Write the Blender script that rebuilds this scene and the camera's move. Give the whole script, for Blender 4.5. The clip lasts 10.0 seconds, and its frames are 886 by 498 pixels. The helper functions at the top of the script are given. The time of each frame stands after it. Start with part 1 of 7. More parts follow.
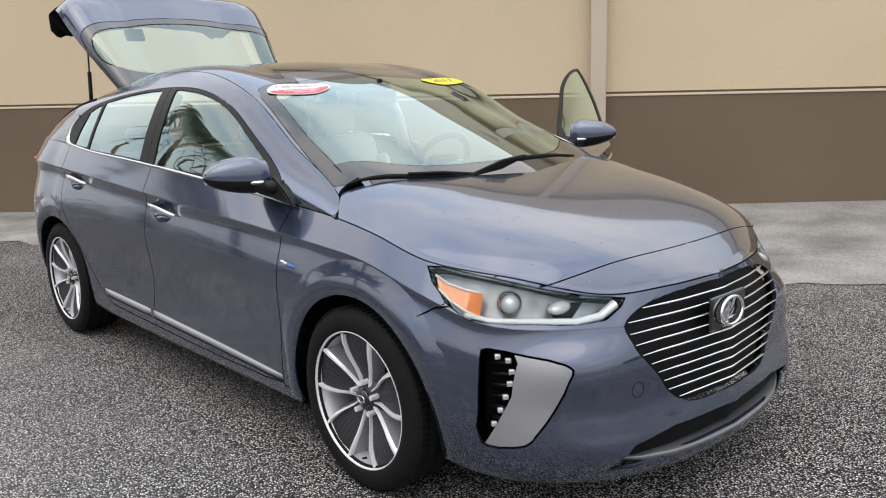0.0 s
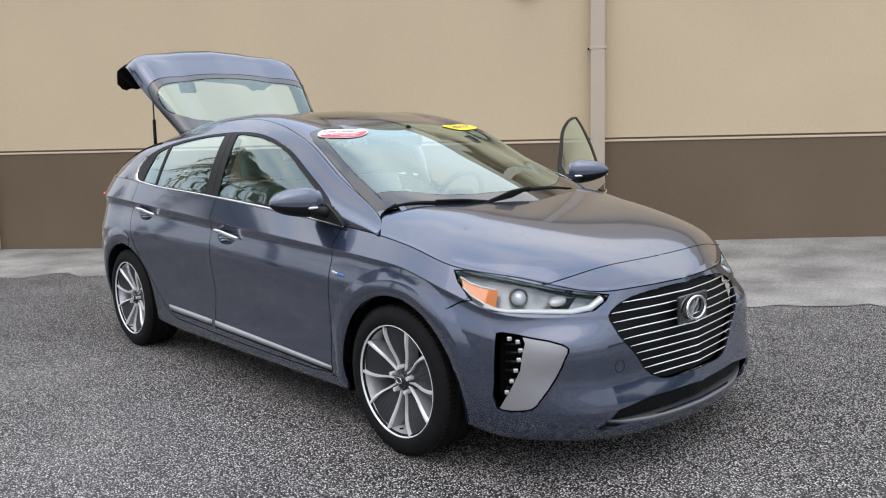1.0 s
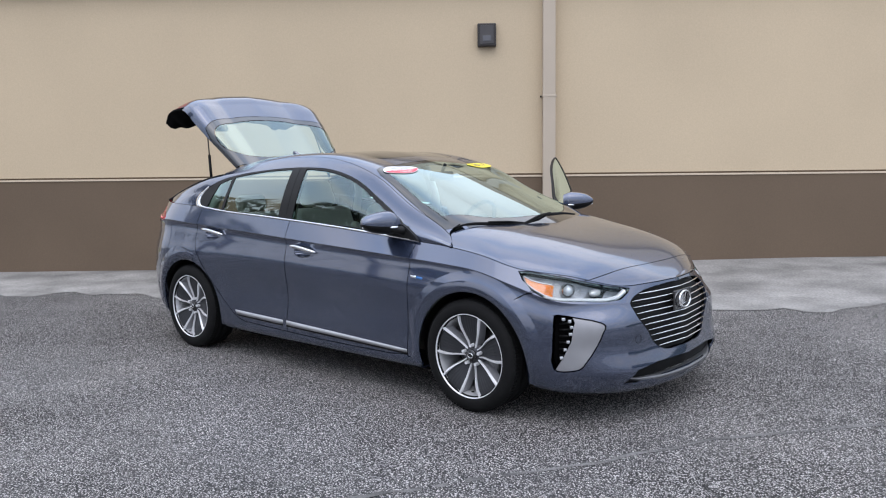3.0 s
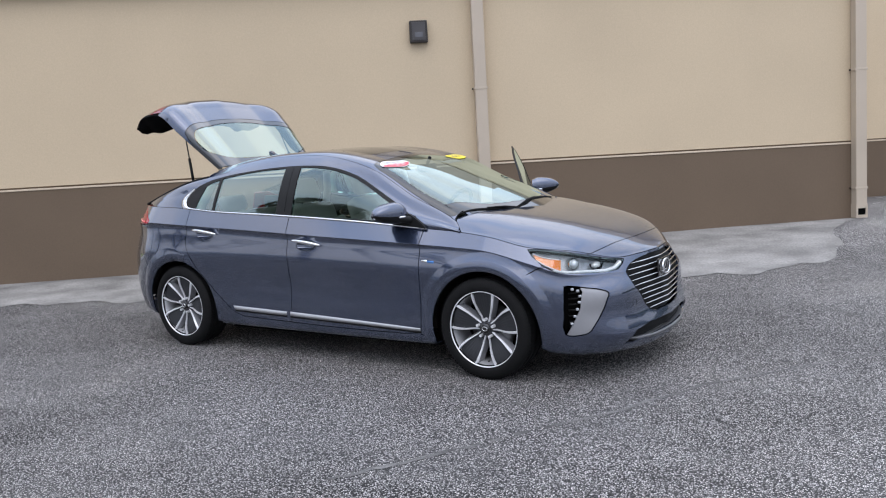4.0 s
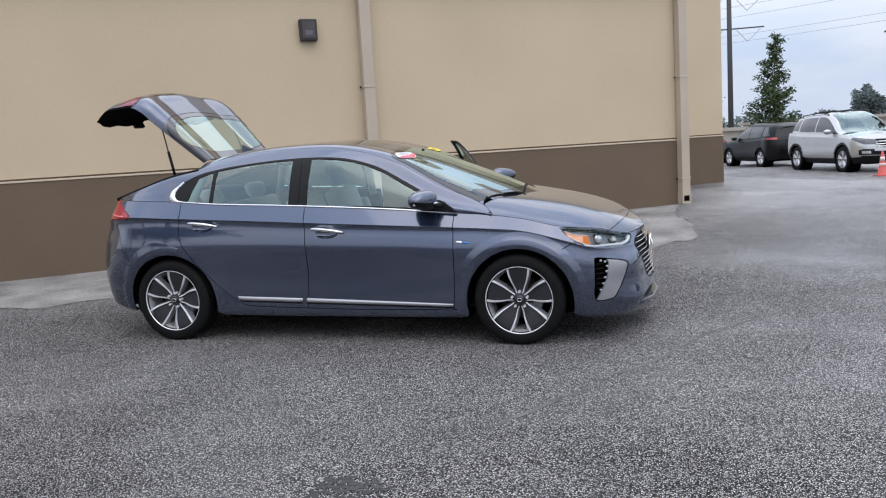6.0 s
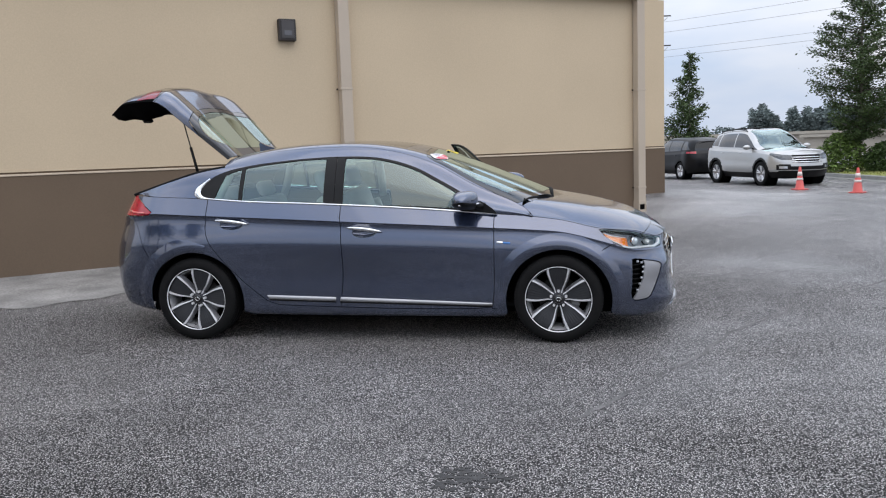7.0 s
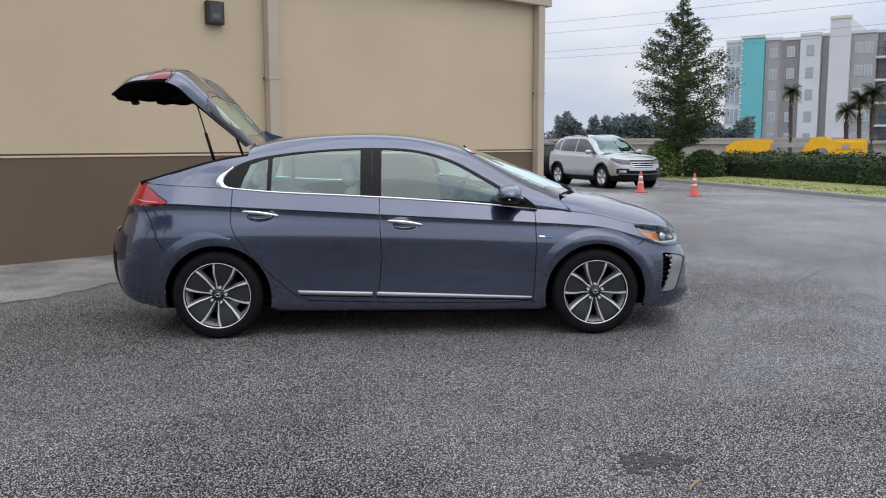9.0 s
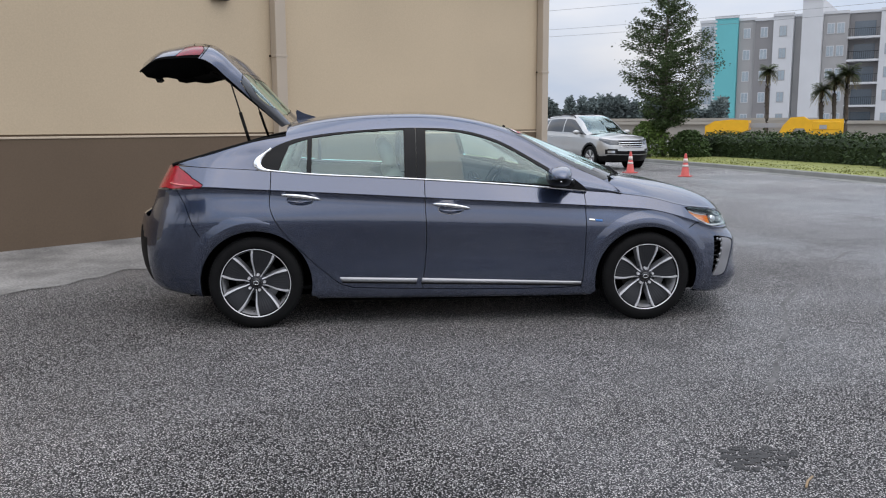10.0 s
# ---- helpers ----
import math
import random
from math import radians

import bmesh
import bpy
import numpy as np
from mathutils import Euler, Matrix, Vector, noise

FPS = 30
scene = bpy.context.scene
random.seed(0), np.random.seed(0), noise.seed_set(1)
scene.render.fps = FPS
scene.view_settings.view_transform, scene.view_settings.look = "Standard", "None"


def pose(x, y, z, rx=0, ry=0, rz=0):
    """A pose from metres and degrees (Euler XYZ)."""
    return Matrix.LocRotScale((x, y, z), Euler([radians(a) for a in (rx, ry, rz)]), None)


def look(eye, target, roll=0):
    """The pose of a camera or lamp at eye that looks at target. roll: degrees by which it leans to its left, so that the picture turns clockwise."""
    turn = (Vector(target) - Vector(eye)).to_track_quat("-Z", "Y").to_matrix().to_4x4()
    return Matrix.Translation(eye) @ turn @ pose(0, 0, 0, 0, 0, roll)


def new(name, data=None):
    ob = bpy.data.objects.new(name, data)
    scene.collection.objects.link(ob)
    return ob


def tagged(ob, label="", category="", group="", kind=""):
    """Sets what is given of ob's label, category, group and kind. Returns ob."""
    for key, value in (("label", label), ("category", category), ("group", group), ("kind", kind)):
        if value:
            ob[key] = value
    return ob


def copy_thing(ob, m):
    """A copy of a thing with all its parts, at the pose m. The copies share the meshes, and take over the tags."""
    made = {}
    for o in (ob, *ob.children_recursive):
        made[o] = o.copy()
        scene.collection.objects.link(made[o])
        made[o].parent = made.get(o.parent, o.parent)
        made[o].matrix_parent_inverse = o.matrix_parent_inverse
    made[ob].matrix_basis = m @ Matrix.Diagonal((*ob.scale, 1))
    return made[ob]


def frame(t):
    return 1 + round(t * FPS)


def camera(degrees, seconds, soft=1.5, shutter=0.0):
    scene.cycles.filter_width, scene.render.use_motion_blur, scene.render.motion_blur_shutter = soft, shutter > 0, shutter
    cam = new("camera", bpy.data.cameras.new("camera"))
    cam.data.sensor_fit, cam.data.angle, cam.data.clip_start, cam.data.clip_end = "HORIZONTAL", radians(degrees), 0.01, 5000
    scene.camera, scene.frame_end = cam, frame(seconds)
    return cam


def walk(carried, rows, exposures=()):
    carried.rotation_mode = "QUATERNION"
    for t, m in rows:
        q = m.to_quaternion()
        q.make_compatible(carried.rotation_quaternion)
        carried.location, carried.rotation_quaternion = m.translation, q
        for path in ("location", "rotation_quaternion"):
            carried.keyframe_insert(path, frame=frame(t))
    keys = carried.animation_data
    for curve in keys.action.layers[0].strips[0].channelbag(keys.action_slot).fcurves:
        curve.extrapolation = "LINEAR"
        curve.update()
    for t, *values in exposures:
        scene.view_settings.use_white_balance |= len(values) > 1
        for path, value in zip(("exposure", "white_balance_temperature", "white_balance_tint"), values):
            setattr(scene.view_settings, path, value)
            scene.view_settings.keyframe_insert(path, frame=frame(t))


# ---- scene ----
# ---------------------------------------------------------------- camera
cam = camera(56.0, 10.0, soft=1.15)
# the lot slopes a little; LEVEL turns the plane the car stands on into the level world
LEVEL = pose(0, 0, 0, 1.18, 0.33, 0)
PATH = [
    (0, (3.457, -2.384, 1.333), (2.015, -1.065, 0.937), -1.90),
    (0.5, (3.679, -2.658, 1.333), (2.217, -1.339, 1.002), -2.07),
    (1, (3.926, -2.904, 1.326), (2.458, -1.578, 1.039), -1.93),
    (1.5, (4.147, -3.129, 1.344), (2.675, -1.798, 1.095), -1.65),
    (2, (4.293, -3.526, 1.367), (2.820, -2.190, 1.139), -1.26),
    (2.2, (4.316, -3.694, 1.377), (2.846, -2.348, 1.153), -1.15),
    (3.3, (4.103, -4.553, 1.405), (2.862, -2.968, 1.175), -1.68),
    (3.5, (4.067, -4.738, 1.426), (2.868, -3.118, 1.189), -2.27),
    (4, (3.866, -5.078, 1.437), (2.767, -3.404, 1.183), -3.62),
    (4.5, (3.578, -5.420, 1.447), (2.620, -3.675, 1.181), -3.86),
    (5, (3.254, -5.782, 1.481), (2.443, -3.967, 1.205), -3.80),
    (5.2, (3.095, -5.886, 1.490), (2.332, -4.045, 1.211), -3.82),
    (6.3, (2.183, -6.419, 1.500), (1.702, -4.499, 1.211), -3.00),
    (6.5, (1.996, -6.460, 1.498), (1.568, -4.528, 1.210), -2.60),
    (7, (1.545, -6.620, 1.500), (1.206, -4.669, 1.221), -1.90),
    (7.5, (1.106, -6.739, 1.513), (0.906, -4.768, 1.239), -1.00),
    (8, (0.665, -6.760, 1.511), (0.607, -4.779, 1.244), -0.30),
    (8.5, (0.222, -6.804, 1.501), (0.299, -4.824, 1.230), 0.10),
    (9, (-0.146, -6.705, 1.489), (-0.016, -4.730, 1.200), 0.20),
    (9.5, (-0.453, -6.623, 1.498), (-0.288, -4.654, 1.193), 0.10),
    (10, (-0.645, -6.435, 1.477), (-0.449, -4.473, 1.143), 0.20),
]
EXPOSURES = [(0, 0.36, 7150, 12), (1, 0.29, 6800, 12), (2.2, 0.34, 6450, 13), (3.5, 0.34, 6350, 14), (5, 0.2, 6450, 14), (7, 0.11, 6550, 13), (8.5, -0.04, 6650, 13), (10, -0.05, 6650, 13)]
walk(cam, [(t, LEVEL @ look(eye, target, roll)) for t, eye, target, roll in PATH], EXPOSURES)

# ---------------------------------------------------------------- sky and sun: a bright overcast day
world = bpy.data.worlds.new("overcast_sky")
scene.world = world
world.use_nodes = True
wn, wl = world.node_tree.nodes, world.node_tree.links
sky = wn.new("ShaderNodeTexSky")
sky.sky_type = "NISHITA"
sky.sun_disc = False
sky.sun_elevation = radians(67)
sky.sun_rotation = radians(150)
sky.air_density, sky.dust_density, sky.ozone_density = 1.0, 4.0, 1.0
# cloud cover: soft grey-white layers over the blue
tc = wn.new("ShaderNodeTexCoord")
mp = wn.new("ShaderNodeMapping")
mp.inputs["Scale"].default_value = (1.0, 1.0, 3.2)
cn = wn.new("ShaderNodeTexNoise")
cn.inputs["Scale"].default_value = 2.3
cn.inputs["Detail"].default_value = 6
cn.inputs["Roughness"].default_value = 0.5
cr = wn.new("ShaderNodeValToRGB")
cr.color_ramp.elements[0].position, cr.color_ramp.elements[0].color = 0.36, (4.3, 5.3, 6.8, 1)
cr.color_ramp.elements[1].position, cr.color_ramp.elements[1].color = 0.62, (7.0, 7.25, 7.6, 1)
mx = wn.new("ShaderNodeMix")
mx.data_type = "RGBA"
mx.inputs["Factor"].default_value = 0.88
wl.new(tc.outputs["Generated"], mp.inputs["Vector"])
wl.new(mp.outputs["Vector"], cn.inputs["Vector"])
wl.new(cn.outputs["Fac"], cr.inputs["Fac"])
wl.new(sky.outputs["Color"], mx.inputs[6])
wl.new(cr.outputs["Color"], mx.inputs[7])
# an overcast sky is about three times as bright overhead as at the horizon
sz = wn.new("ShaderNodeSeparateXYZ")
rise = wn.new("ShaderNodeMapRange")
rise.inputs["From Min"].default_value, rise.inputs["From Max"].default_value = 0.06, 0.85
rise.inputs["To Min"].default_value, rise.inputs["To Max"].default_value = 1.05, 2.35
lift = wn.new("ShaderNodeVectorMath")
lift.operation = "SCALE"
wl.new(tc.outputs["Generated"], sz.inputs["Vector"])
wl.new(sz.outputs["Z"], rise.inputs["Value"])
wl.new(mx.outputs[2], lift.inputs[0])
wl.new(rise.outputs["Result"], lift.inputs["Scale"])
wl.new(lift.outputs["Vector"], wn["Background"].inputs["Color"])
wn["Background"].inputs["Strength"].default_value = 0.118

sun = new("sun", bpy.data.lights.new("sun", "SUN"))
sun.data.energy, sun.data.angle, sun.data.color = 0.6, radians(70), (1.0, 0.96, 0.90)
sun.matrix_world = look((3, -5, 14), (0, 0, 0))


# ---------------------------------------------------------------- materials
def rgb(c):
    return (c, c, c, 1) if isinstance(c, (int, float)) else (*c, 1)


def material(name, colour, rough=0.5, metal=0.0, vary=0.12, scale=6.0, grain=0.0, grain_scale=120.0, bump=0.0, bump_scale=90.0,
             coat=0.0, island=False, spec=0.5, emit=None):
    """A principled surface with stains at one scale, grain at a finer one, and relief."""
    m = bpy.data.materials.new(name)
    m.use_nodes = True
    n, l = m.node_tree.nodes, m.node_tree.links
    b = n["Principled BSDF"]
    b.inputs["Roughness"].default_value, b.inputs["Metallic"].default_value = rough, metal
    b.inputs["Specular IOR Level"].default_value = spec
    if coat:
        b.inputs["Coat Weight"].default_value, b.inputs["Coat Roughness"].default_value = coat, 0.055
    if emit:
        b.inputs["Emission Color"].default_value, b.inputs["Emission Strength"].default_value = rgb(emit[0]), emit[1]
    tex = n.new("ShaderNodeTexCoord")
    value = n.new("ShaderNodeMath")
    value.operation = "ADD"
    value.inputs[0].default_value = 1.0
    value.inputs[1].default_value = 0.0
    last = value.outputs[0]
    for s, amount, detail in ((scale, vary, 5.0), (grain_scale, grain, 2.0)):
        if amount:
            t = n.new("ShaderNodeTexNoise")
            t.inputs["Scale"].default_value, t.inputs["Detail"].default_value = s, detail
            r = n.new("ShaderNodeMapRange")
            r.inputs["From Min"].default_value, r.inputs["From Max"].default_value = 0.25, 0.75
            r.inputs["To Min"].default_value, r.inputs["To Max"].default_value = 1 - amount, 1 + amount
            k = n.new("ShaderNodeMath")
            k.operation = "MULTIPLY"
            l.new(tex.outputs["Object"], t.inputs["Vector"])
            l.new(t.outputs["Fac"], r.inputs["Value"])
            l.new(last, k.inputs[0])
            l.new(r.outputs["Result"], k.inputs[1])
            last = k.outputs[0]
    if island:
        g = n.new("ShaderNodeNewGeometry")
        r = n.new("ShaderNodeMapRange")
        r.inputs["To Min"].default_value, r.inputs["To Max"].default_value = 0.6, 1.4
        k = n.new("ShaderNodeMath")
        k.operation = "MULTIPLY"
        l.new(g.outputs["Random Per Island"], r.inputs["Value"])
        l.new(last, k.inputs[0])
        l.new(r.outputs["Result"], k.inputs[1])
        last = k.outputs[0]
    mul = n.new("ShaderNodeVectorMath")
    mul.operation = "SCALE"
    mul.inputs[0].default_value = rgb(colour)[:3]
    l.new(last, mul.inputs["Scale"])
    l.new(mul.outputs["Vector"], b.inputs["Base Color"])
    if bump:
        t = n.new("ShaderNodeTexNoise")
        t.inputs["Scale"].default_value, t.inputs["Detail"].default_value = bump_scale, 3
        u = n.new("ShaderNodeBump")
        u.inputs["Strength"].default_value, u.inputs["Distance"].default_value = bump, 0.004
        l.new(tex.outputs["Object"], t.inputs["Vector"])
        l.new(t.outputs["Fac"], u.inputs["Height"])
        l.new(u.outputs["Normal"], b.inputs["Normal"])
    return m


def glass(name, tint, rough=0.0, ior=1.5, gain=1.0):
    """Thin glass: tinted see-through plus a mirror part by Fresnel."""
    m = bpy.data.materials.new(name)
    m.use_nodes = True
    n, l = m.node_tree.nodes, m.node_tree.links
    n.remove(n["Principled BSDF"])
    t, g, mix, f = n.new("ShaderNodeBsdfTransparent"), n.new("ShaderNodeBsdfGlossy"), n.new("ShaderNodeMixShader"), n.new("ShaderNodeFresnel")
    t.inputs["Color"].default_value = rgb(tint)
    g.inputs["Roughness"].default_value = rough
    g.inputs["Color"].default_value = (0.80, 0.97, 0.96, 1)
    f.inputs["IOR"].default_value = ior
    k = n.new("ShaderNodeMath")
    k.operation, k.use_clamp = "MULTIPLY", True
    k.inputs[1].default_value = gain
    l.new(f.outputs["Fac"], k.inputs[0])
    l.new(k.outputs[0], mix.inputs["Fac"])
    l.new(t.outputs["BSDF"], mix.inputs[1])
    l.new(g.outputs["BSDF"], mix.inputs[2])
    l.new(mix.outputs["Shader"], n["Material Output"].inputs["Surface"])
    return m


def car_paint(name, colour, flake=0.55, rough=0.28, ior=1.5):
    """Metallic paint under a clear coat, with fine flakes."""
    m = material(name, colour, rough, flake, vary=0.05, scale=1.5, grain=0.10, grain_scale=900, coat=1.0)
    m.node_tree.nodes["Principled BSDF"].inputs["Coat IOR"].default_value = ior
    return m


STUCCO_TAN = material("tan_stucco", (0.55, 0.44, 0.30), 0.85, vary=0.05, scale=0.7, grain=0.05, grain_scale=60, bump=0.25, bump_scale=160)
STUCCO_BROWN = material("brown_stucco", (0.135, 0.095, 0.062), 0.85, vary=0.08, scale=0.9, grain=0.06, grain_scale=60, bump=0.25, bump_scale=160)
TRIM_TAN = material("tan_trim_paint", (0.56, 0.46, 0.34), 0.6, vary=0.04, scale=2)
PIPE_PAINT = material("beige_metal_paint", (0.46, 0.385, 0.30), 0.5, vary=0.07, scale=1.2, grain=0.03)
BLACK = material("black_plastic", 0.004, 0.6, vary=0.2, scale=9, spec=0.15)
DARK = material("dark_cavity", 0.003, 0.95, vary=0.1, scale=4, spec=0.05)
CONCRETE = material("concrete", (0.212, 0.204, 0.192), 0.85, vary=0.48, scale=1.9, grain=0.30, grain_scale=45, bump=0.3, bump_scale=60)


# ---------------------------------------------------------------- mesh helpers
def obj(name, bm, mat=None, parent=None, label="", smooth=False, kind=""):
    me = bpy.data.meshes.new(name)
    bm.normal_update()
    bm.to_mesh(me)
    bm.free()
    if smooth:
        me.shade_smooth()
    if "shade" in me.attributes:
        flat = np.empty(len(me.vertices) * 3, np.float32)
        me.attributes["shade"].data.foreach_get("vector", flat)
        me.normals_split_custom_set_from_vertices(flat.reshape(-1, 3).tolist())
        for key in ("shade", "face_out"):
            me.attributes.remove(me.attributes[key])
    for x in (mat if isinstance(mat, (list, tuple)) else [mat]):
        if x:
            me.materials.append(x)
    ob = new(name, me)
    if parent:
        ob.parent = parent
    tagged(ob, label=label, kind=kind)
    return ob


def part(name, bm, mat, parent, label="", smooth=False):
    return obj(name, bm, mat, parent, label, smooth)


def thing(name, label, category, m=None, group="", kind=""):
    """An empty at a thing's base, which carries its parts."""
    e = new(name)
    if m is not None:
        e.matrix_world = m
    return tagged(e, label, category, group, kind)


def box(bm, lo, hi, bevel=0.0, m=None):
    r = bmesh.ops.create_cube(bm, size=1)
    c = Matrix.LocRotScale([(a + b) / 2 for a, b in zip(lo, hi)], None, [b - a for a, b in zip(lo, hi)])
    bmesh.ops.transform(bm, matrix=(m @ c) if m is not None else c, verts=r["verts"])
    if bevel:
        edges = list({e for v in r["verts"] for e in v.link_edges})
        bmesh.ops.bevel(bm, geom=edges, offset=bevel, segments=2, affect="EDGES", profile=0.5)
    return bm


def boxes(*specs, bevel=0.0, m=None):
    bm = bmesh.new()
    for lo, hi in specs:
        box(bm, lo, hi, bevel, m)
    return bm


def rod(bm, a, b, r0, r1=None, n=10):
    """A round bar from a to b."""
    a, b = Vector(a), Vector(b)
    d = b - a
    q = d.to_track_quat("Z", "Y").to_matrix().to_4x4()
    bmesh.ops.create_cone(bm, cap_ends=True, segments=n, radius1=r0, radius2=r0 if r1 is None else r1, depth=d.length,
                          matrix=Matrix.Translation((a + b) / 2) @ q)
    return bm


def tube(bm, pts, radius, n=8, close=False):
    """A pipe along points; radius may be a function of 0..1."""
    rings = []
    pts = [Vector(p) for p in pts]
    for i, p in enumerate(pts):
        d = (pts[min(i + 1, len(pts) - 1)] - pts[max(i - 1, 0)]).normalized()
        q = d.to_track_quat("Z", "Y")
        r = radius(i / (len(pts) - 1)) if callable(radius) else radius
        rings.append([bm.verts.new(p + q @ Vector((r * math.cos(k * math.tau / n), r * math.sin(k * math.tau / n), 0))) for k in range(n)])
    for u, v in zip(rings, rings[1:]):
        for k in range(n):
            bm.faces.new((u[k], u[(k + 1) % n], v[(k + 1) % n], v[k]))
    bm.faces.new(rings[0][::-1])
    bm.faces.new(rings[-1])
    return bm


def lathe(bm, profile, n=48, axis="Y", m=None):
    """A surface turned about an axis; profile: (radius, height) pairs."""
    rings = []
    for r, h in profile:
        ring = []
        for k in range(n):
            a = k * math.tau / n
            p = Vector((r * math.cos(a), h, r * math.sin(a))) if axis == "Y" else Vector((r * math.cos(a), r * math.sin(a), h))
            ring.append(bm.verts.new(m @ p if m is not None else p))
        rings.append(ring)
    for u, v in zip(rings, rings[1:]):
        for k in range(n):
            bm.faces.new((u[k], u[(k + 1) % n], v[(k + 1) % n], v[k]))
    return bm


def prism(bm, poly, depth, m=None):
    """A flat outline in x, z given depth along y (towards +y)."""
    f = [bm.verts.new((x, 0, z)) for x, z in poly]
    b = [bm.verts.new((x, depth, z)) for x, z in poly]
    bm.faces.new(f), bm.faces.new(b[::-1])
    for i in range(len(poly)):
        j = (i + 1) % len(poly)
        bm.faces.new((f[j], f[i], b[i], b[j]))
    bmesh.ops.recalc_face_normals(bm, faces=bm.faces[:])
    if m is not None:
        bmesh.ops.transform(bm, matrix=m, verts=f + b)
    return bm


# ---------------------------------------------------------------- ground
def smooth_step(a, b, x):
    t = min(1, max(0, (x - a) / (b - a)))
    return t * t * (3 - 2 * t)


def ground_z(x, y):
    """The lot rises to the building and falls away beyond its corner."""
    near = 0.0206 * max(-10, min(y, 14)) - 0.0058 * max(-25, min(x, 25)) + 0.06 * smooth_step(3.6, 6.6, y)
    d = y + 0.8 * max(0.0, x - 3.0)
    return near + (-0.10 - near) * smooth_step(12.5, 18.5, d)


WALL_DIR, WALL_NOR = Vector((0.7912, 0.6115, 0)), Vector((-0.6115, 0.7912, 0))
WALL = Matrix(((0.7912, -0.6115, 0, 0), (0.6115, 0.7912, 0, 0), (0, 0, 1, 0), (0, 0, 0, 1)))  # local x along the wall, y into the building
WALL_N, SET_N = 4.54, 7.30


def asphalt():
    m = bpy.data.materials.new("coarse_asphalt")
    m.use_nodes = True
    n, l = m.node_tree.nodes, m.node_tree.links
    b = n["Principled BSDF"]
    tex = n.new("ShaderNodeTexCoord")

    def noise_tex(scale, detail, rough=0.5):
        t = n.new("ShaderNodeTexNoise")
        t.inputs["Scale"].default_value, t.inputs["Detail"].default_value, t.inputs["Roughness"].default_value = scale, detail, rough
        l.new(tex.outputs["Object"], t.inputs["Vector"])
        return t.outputs["Fac"]

    def remap(src, a, b_, c, d):
        r = n.new("ShaderNodeMapRange")
        for key, val in zip(("From Min", "From Max", "To Min", "To Max"), (a, b_, c, d)):
            r.inputs[key].default_value = val
        l.new(src, r.inputs["Value"])
        return r.outputs["Result"]

    def op(kind, a, b_):
        k = n.new("ShaderNodeMath")
        k.operation = kind
        for i, s in enumerate((a, b_)):
            if isinstance(s, (int, float)):
                k.inputs[i].default_value = s
            else:
                l.new(s, k.inputs[i])
        return k.outputs[0]

    v = n.new("ShaderNodeTexVoronoi")
    v.inputs["Scale"].default_value = 132
    l.new(tex.outputs["Object"], v.inputs["Vector"])
    sep = n.new("ShaderNodeSeparateColor")
    l.new(v.outputs["Color"], sep.inputs["Color"])
    stone = remap(op("POWER", sep.outputs[0], 1.35), 0.0, 1.0, 0.10, 0.98)
    gap = remap(v.outputs["Distance"], 0.30, 0.52, 1.0, 0.01)
    wear = remap(noise_tex(0.35, 5, 0.6), 0.3, 0.7, 0.78, 1.16)
    patch = remap(noise_tex(2.2, 4), 0.3, 0.7, 0.9, 1.1)
    place = n.new("ShaderNodeSeparateXYZ")
    l.new(tex.outputs["Object"], place.inputs["Vector"])
    # paler, patchy base colour beyond the building's corner
    far_tone = op("ADD", op("MULTIPLY", remap(place.outputs["Y"], 3.0, 9.0, 0.0, 1.0), remap(noise_tex(0.45, 6, 0.62), 0.44, 0.62, 0.22, 0.95)), 1.0)
    value = op("MULTIPLY", op("MULTIPLY", op("MULTIPLY", op("MULTIPLY", stone, gap), wear), patch), far_tone)
    mul = n.new("ShaderNodeVectorMath")
    mul.operation = "SCALE"
    mul.inputs[0].default_value = (1.0, 0.955, 0.925)
    l.new(value, mul.inputs["Scale"])
    l.new(mul.outputs["Vector"], b.inputs["Base Color"])
    lean = op("ADD", place.outputs["X"], op("MULTIPLY", place.outputs["Y"], 0.25))
    wet = op("ADD", remap(noise_tex(0.30, 4, 0.55), 0.45, 0.65, 0.0, 0.7), remap(lean, 2.6, 6.0, 0.0, 0.55))
    l.new(remap(wet, 0.0, 1.0, 0.75, 0.30), b.inputs["Roughness"])
    l.new(remap(wet, 0.0, 1.0, 0.22, 0.90), b.inputs["Specular IOR Level"])
    u = n.new("ShaderNodeBump")
    u.inputs["Strength"].default_value, u.inputs["Distance"].default_value = 0.7, 0.007
    l.new(gap, u.inputs["Height"])
    l.new(u.outputs["Normal"], b.inputs["Normal"])
    return m


ASPHALT = asphalt()


def build_ground():
    bm = bmesh.new()
    xs = [-1500, -400, -150, -60] + [-30 + 2 * i for i in range(36)] + [60, 150, 400, 1500]
    ys = [-1500, -400, -100, -40, -20] + [-14 + 1.0 * i for i in range(60)] + [60, 120, 400, 1500]
    rows = [[bm.verts.new((x, y, ground_z(x, y))) for x in xs] for y in ys]
    for r, s in zip(rows, rows[1:]):
        for i in range(len(xs) - 1):
            bm.faces.new((r[i], r[i + 1], s[i + 1], s[i]))
    return tagged(obj("ground", bm, ASPHALT, smooth=True), "grey coarse-grained asphalt car park, damp in places", "ground", kind="structure")


build_ground()


TAR = material("dark_tar", (0.042, 0.041, 0.040), 0.8, vary=0.4, scale=8, grain=0.5, grain_scale=110, bump=0.6, bump_scale=110)


SEAM = material("worn_tar", (0.115, 0.111, 0.107), 0.8, vary=0.5, scale=8, grain=0.5, grain_scale=110, bump=0.6, bump_scale=110)


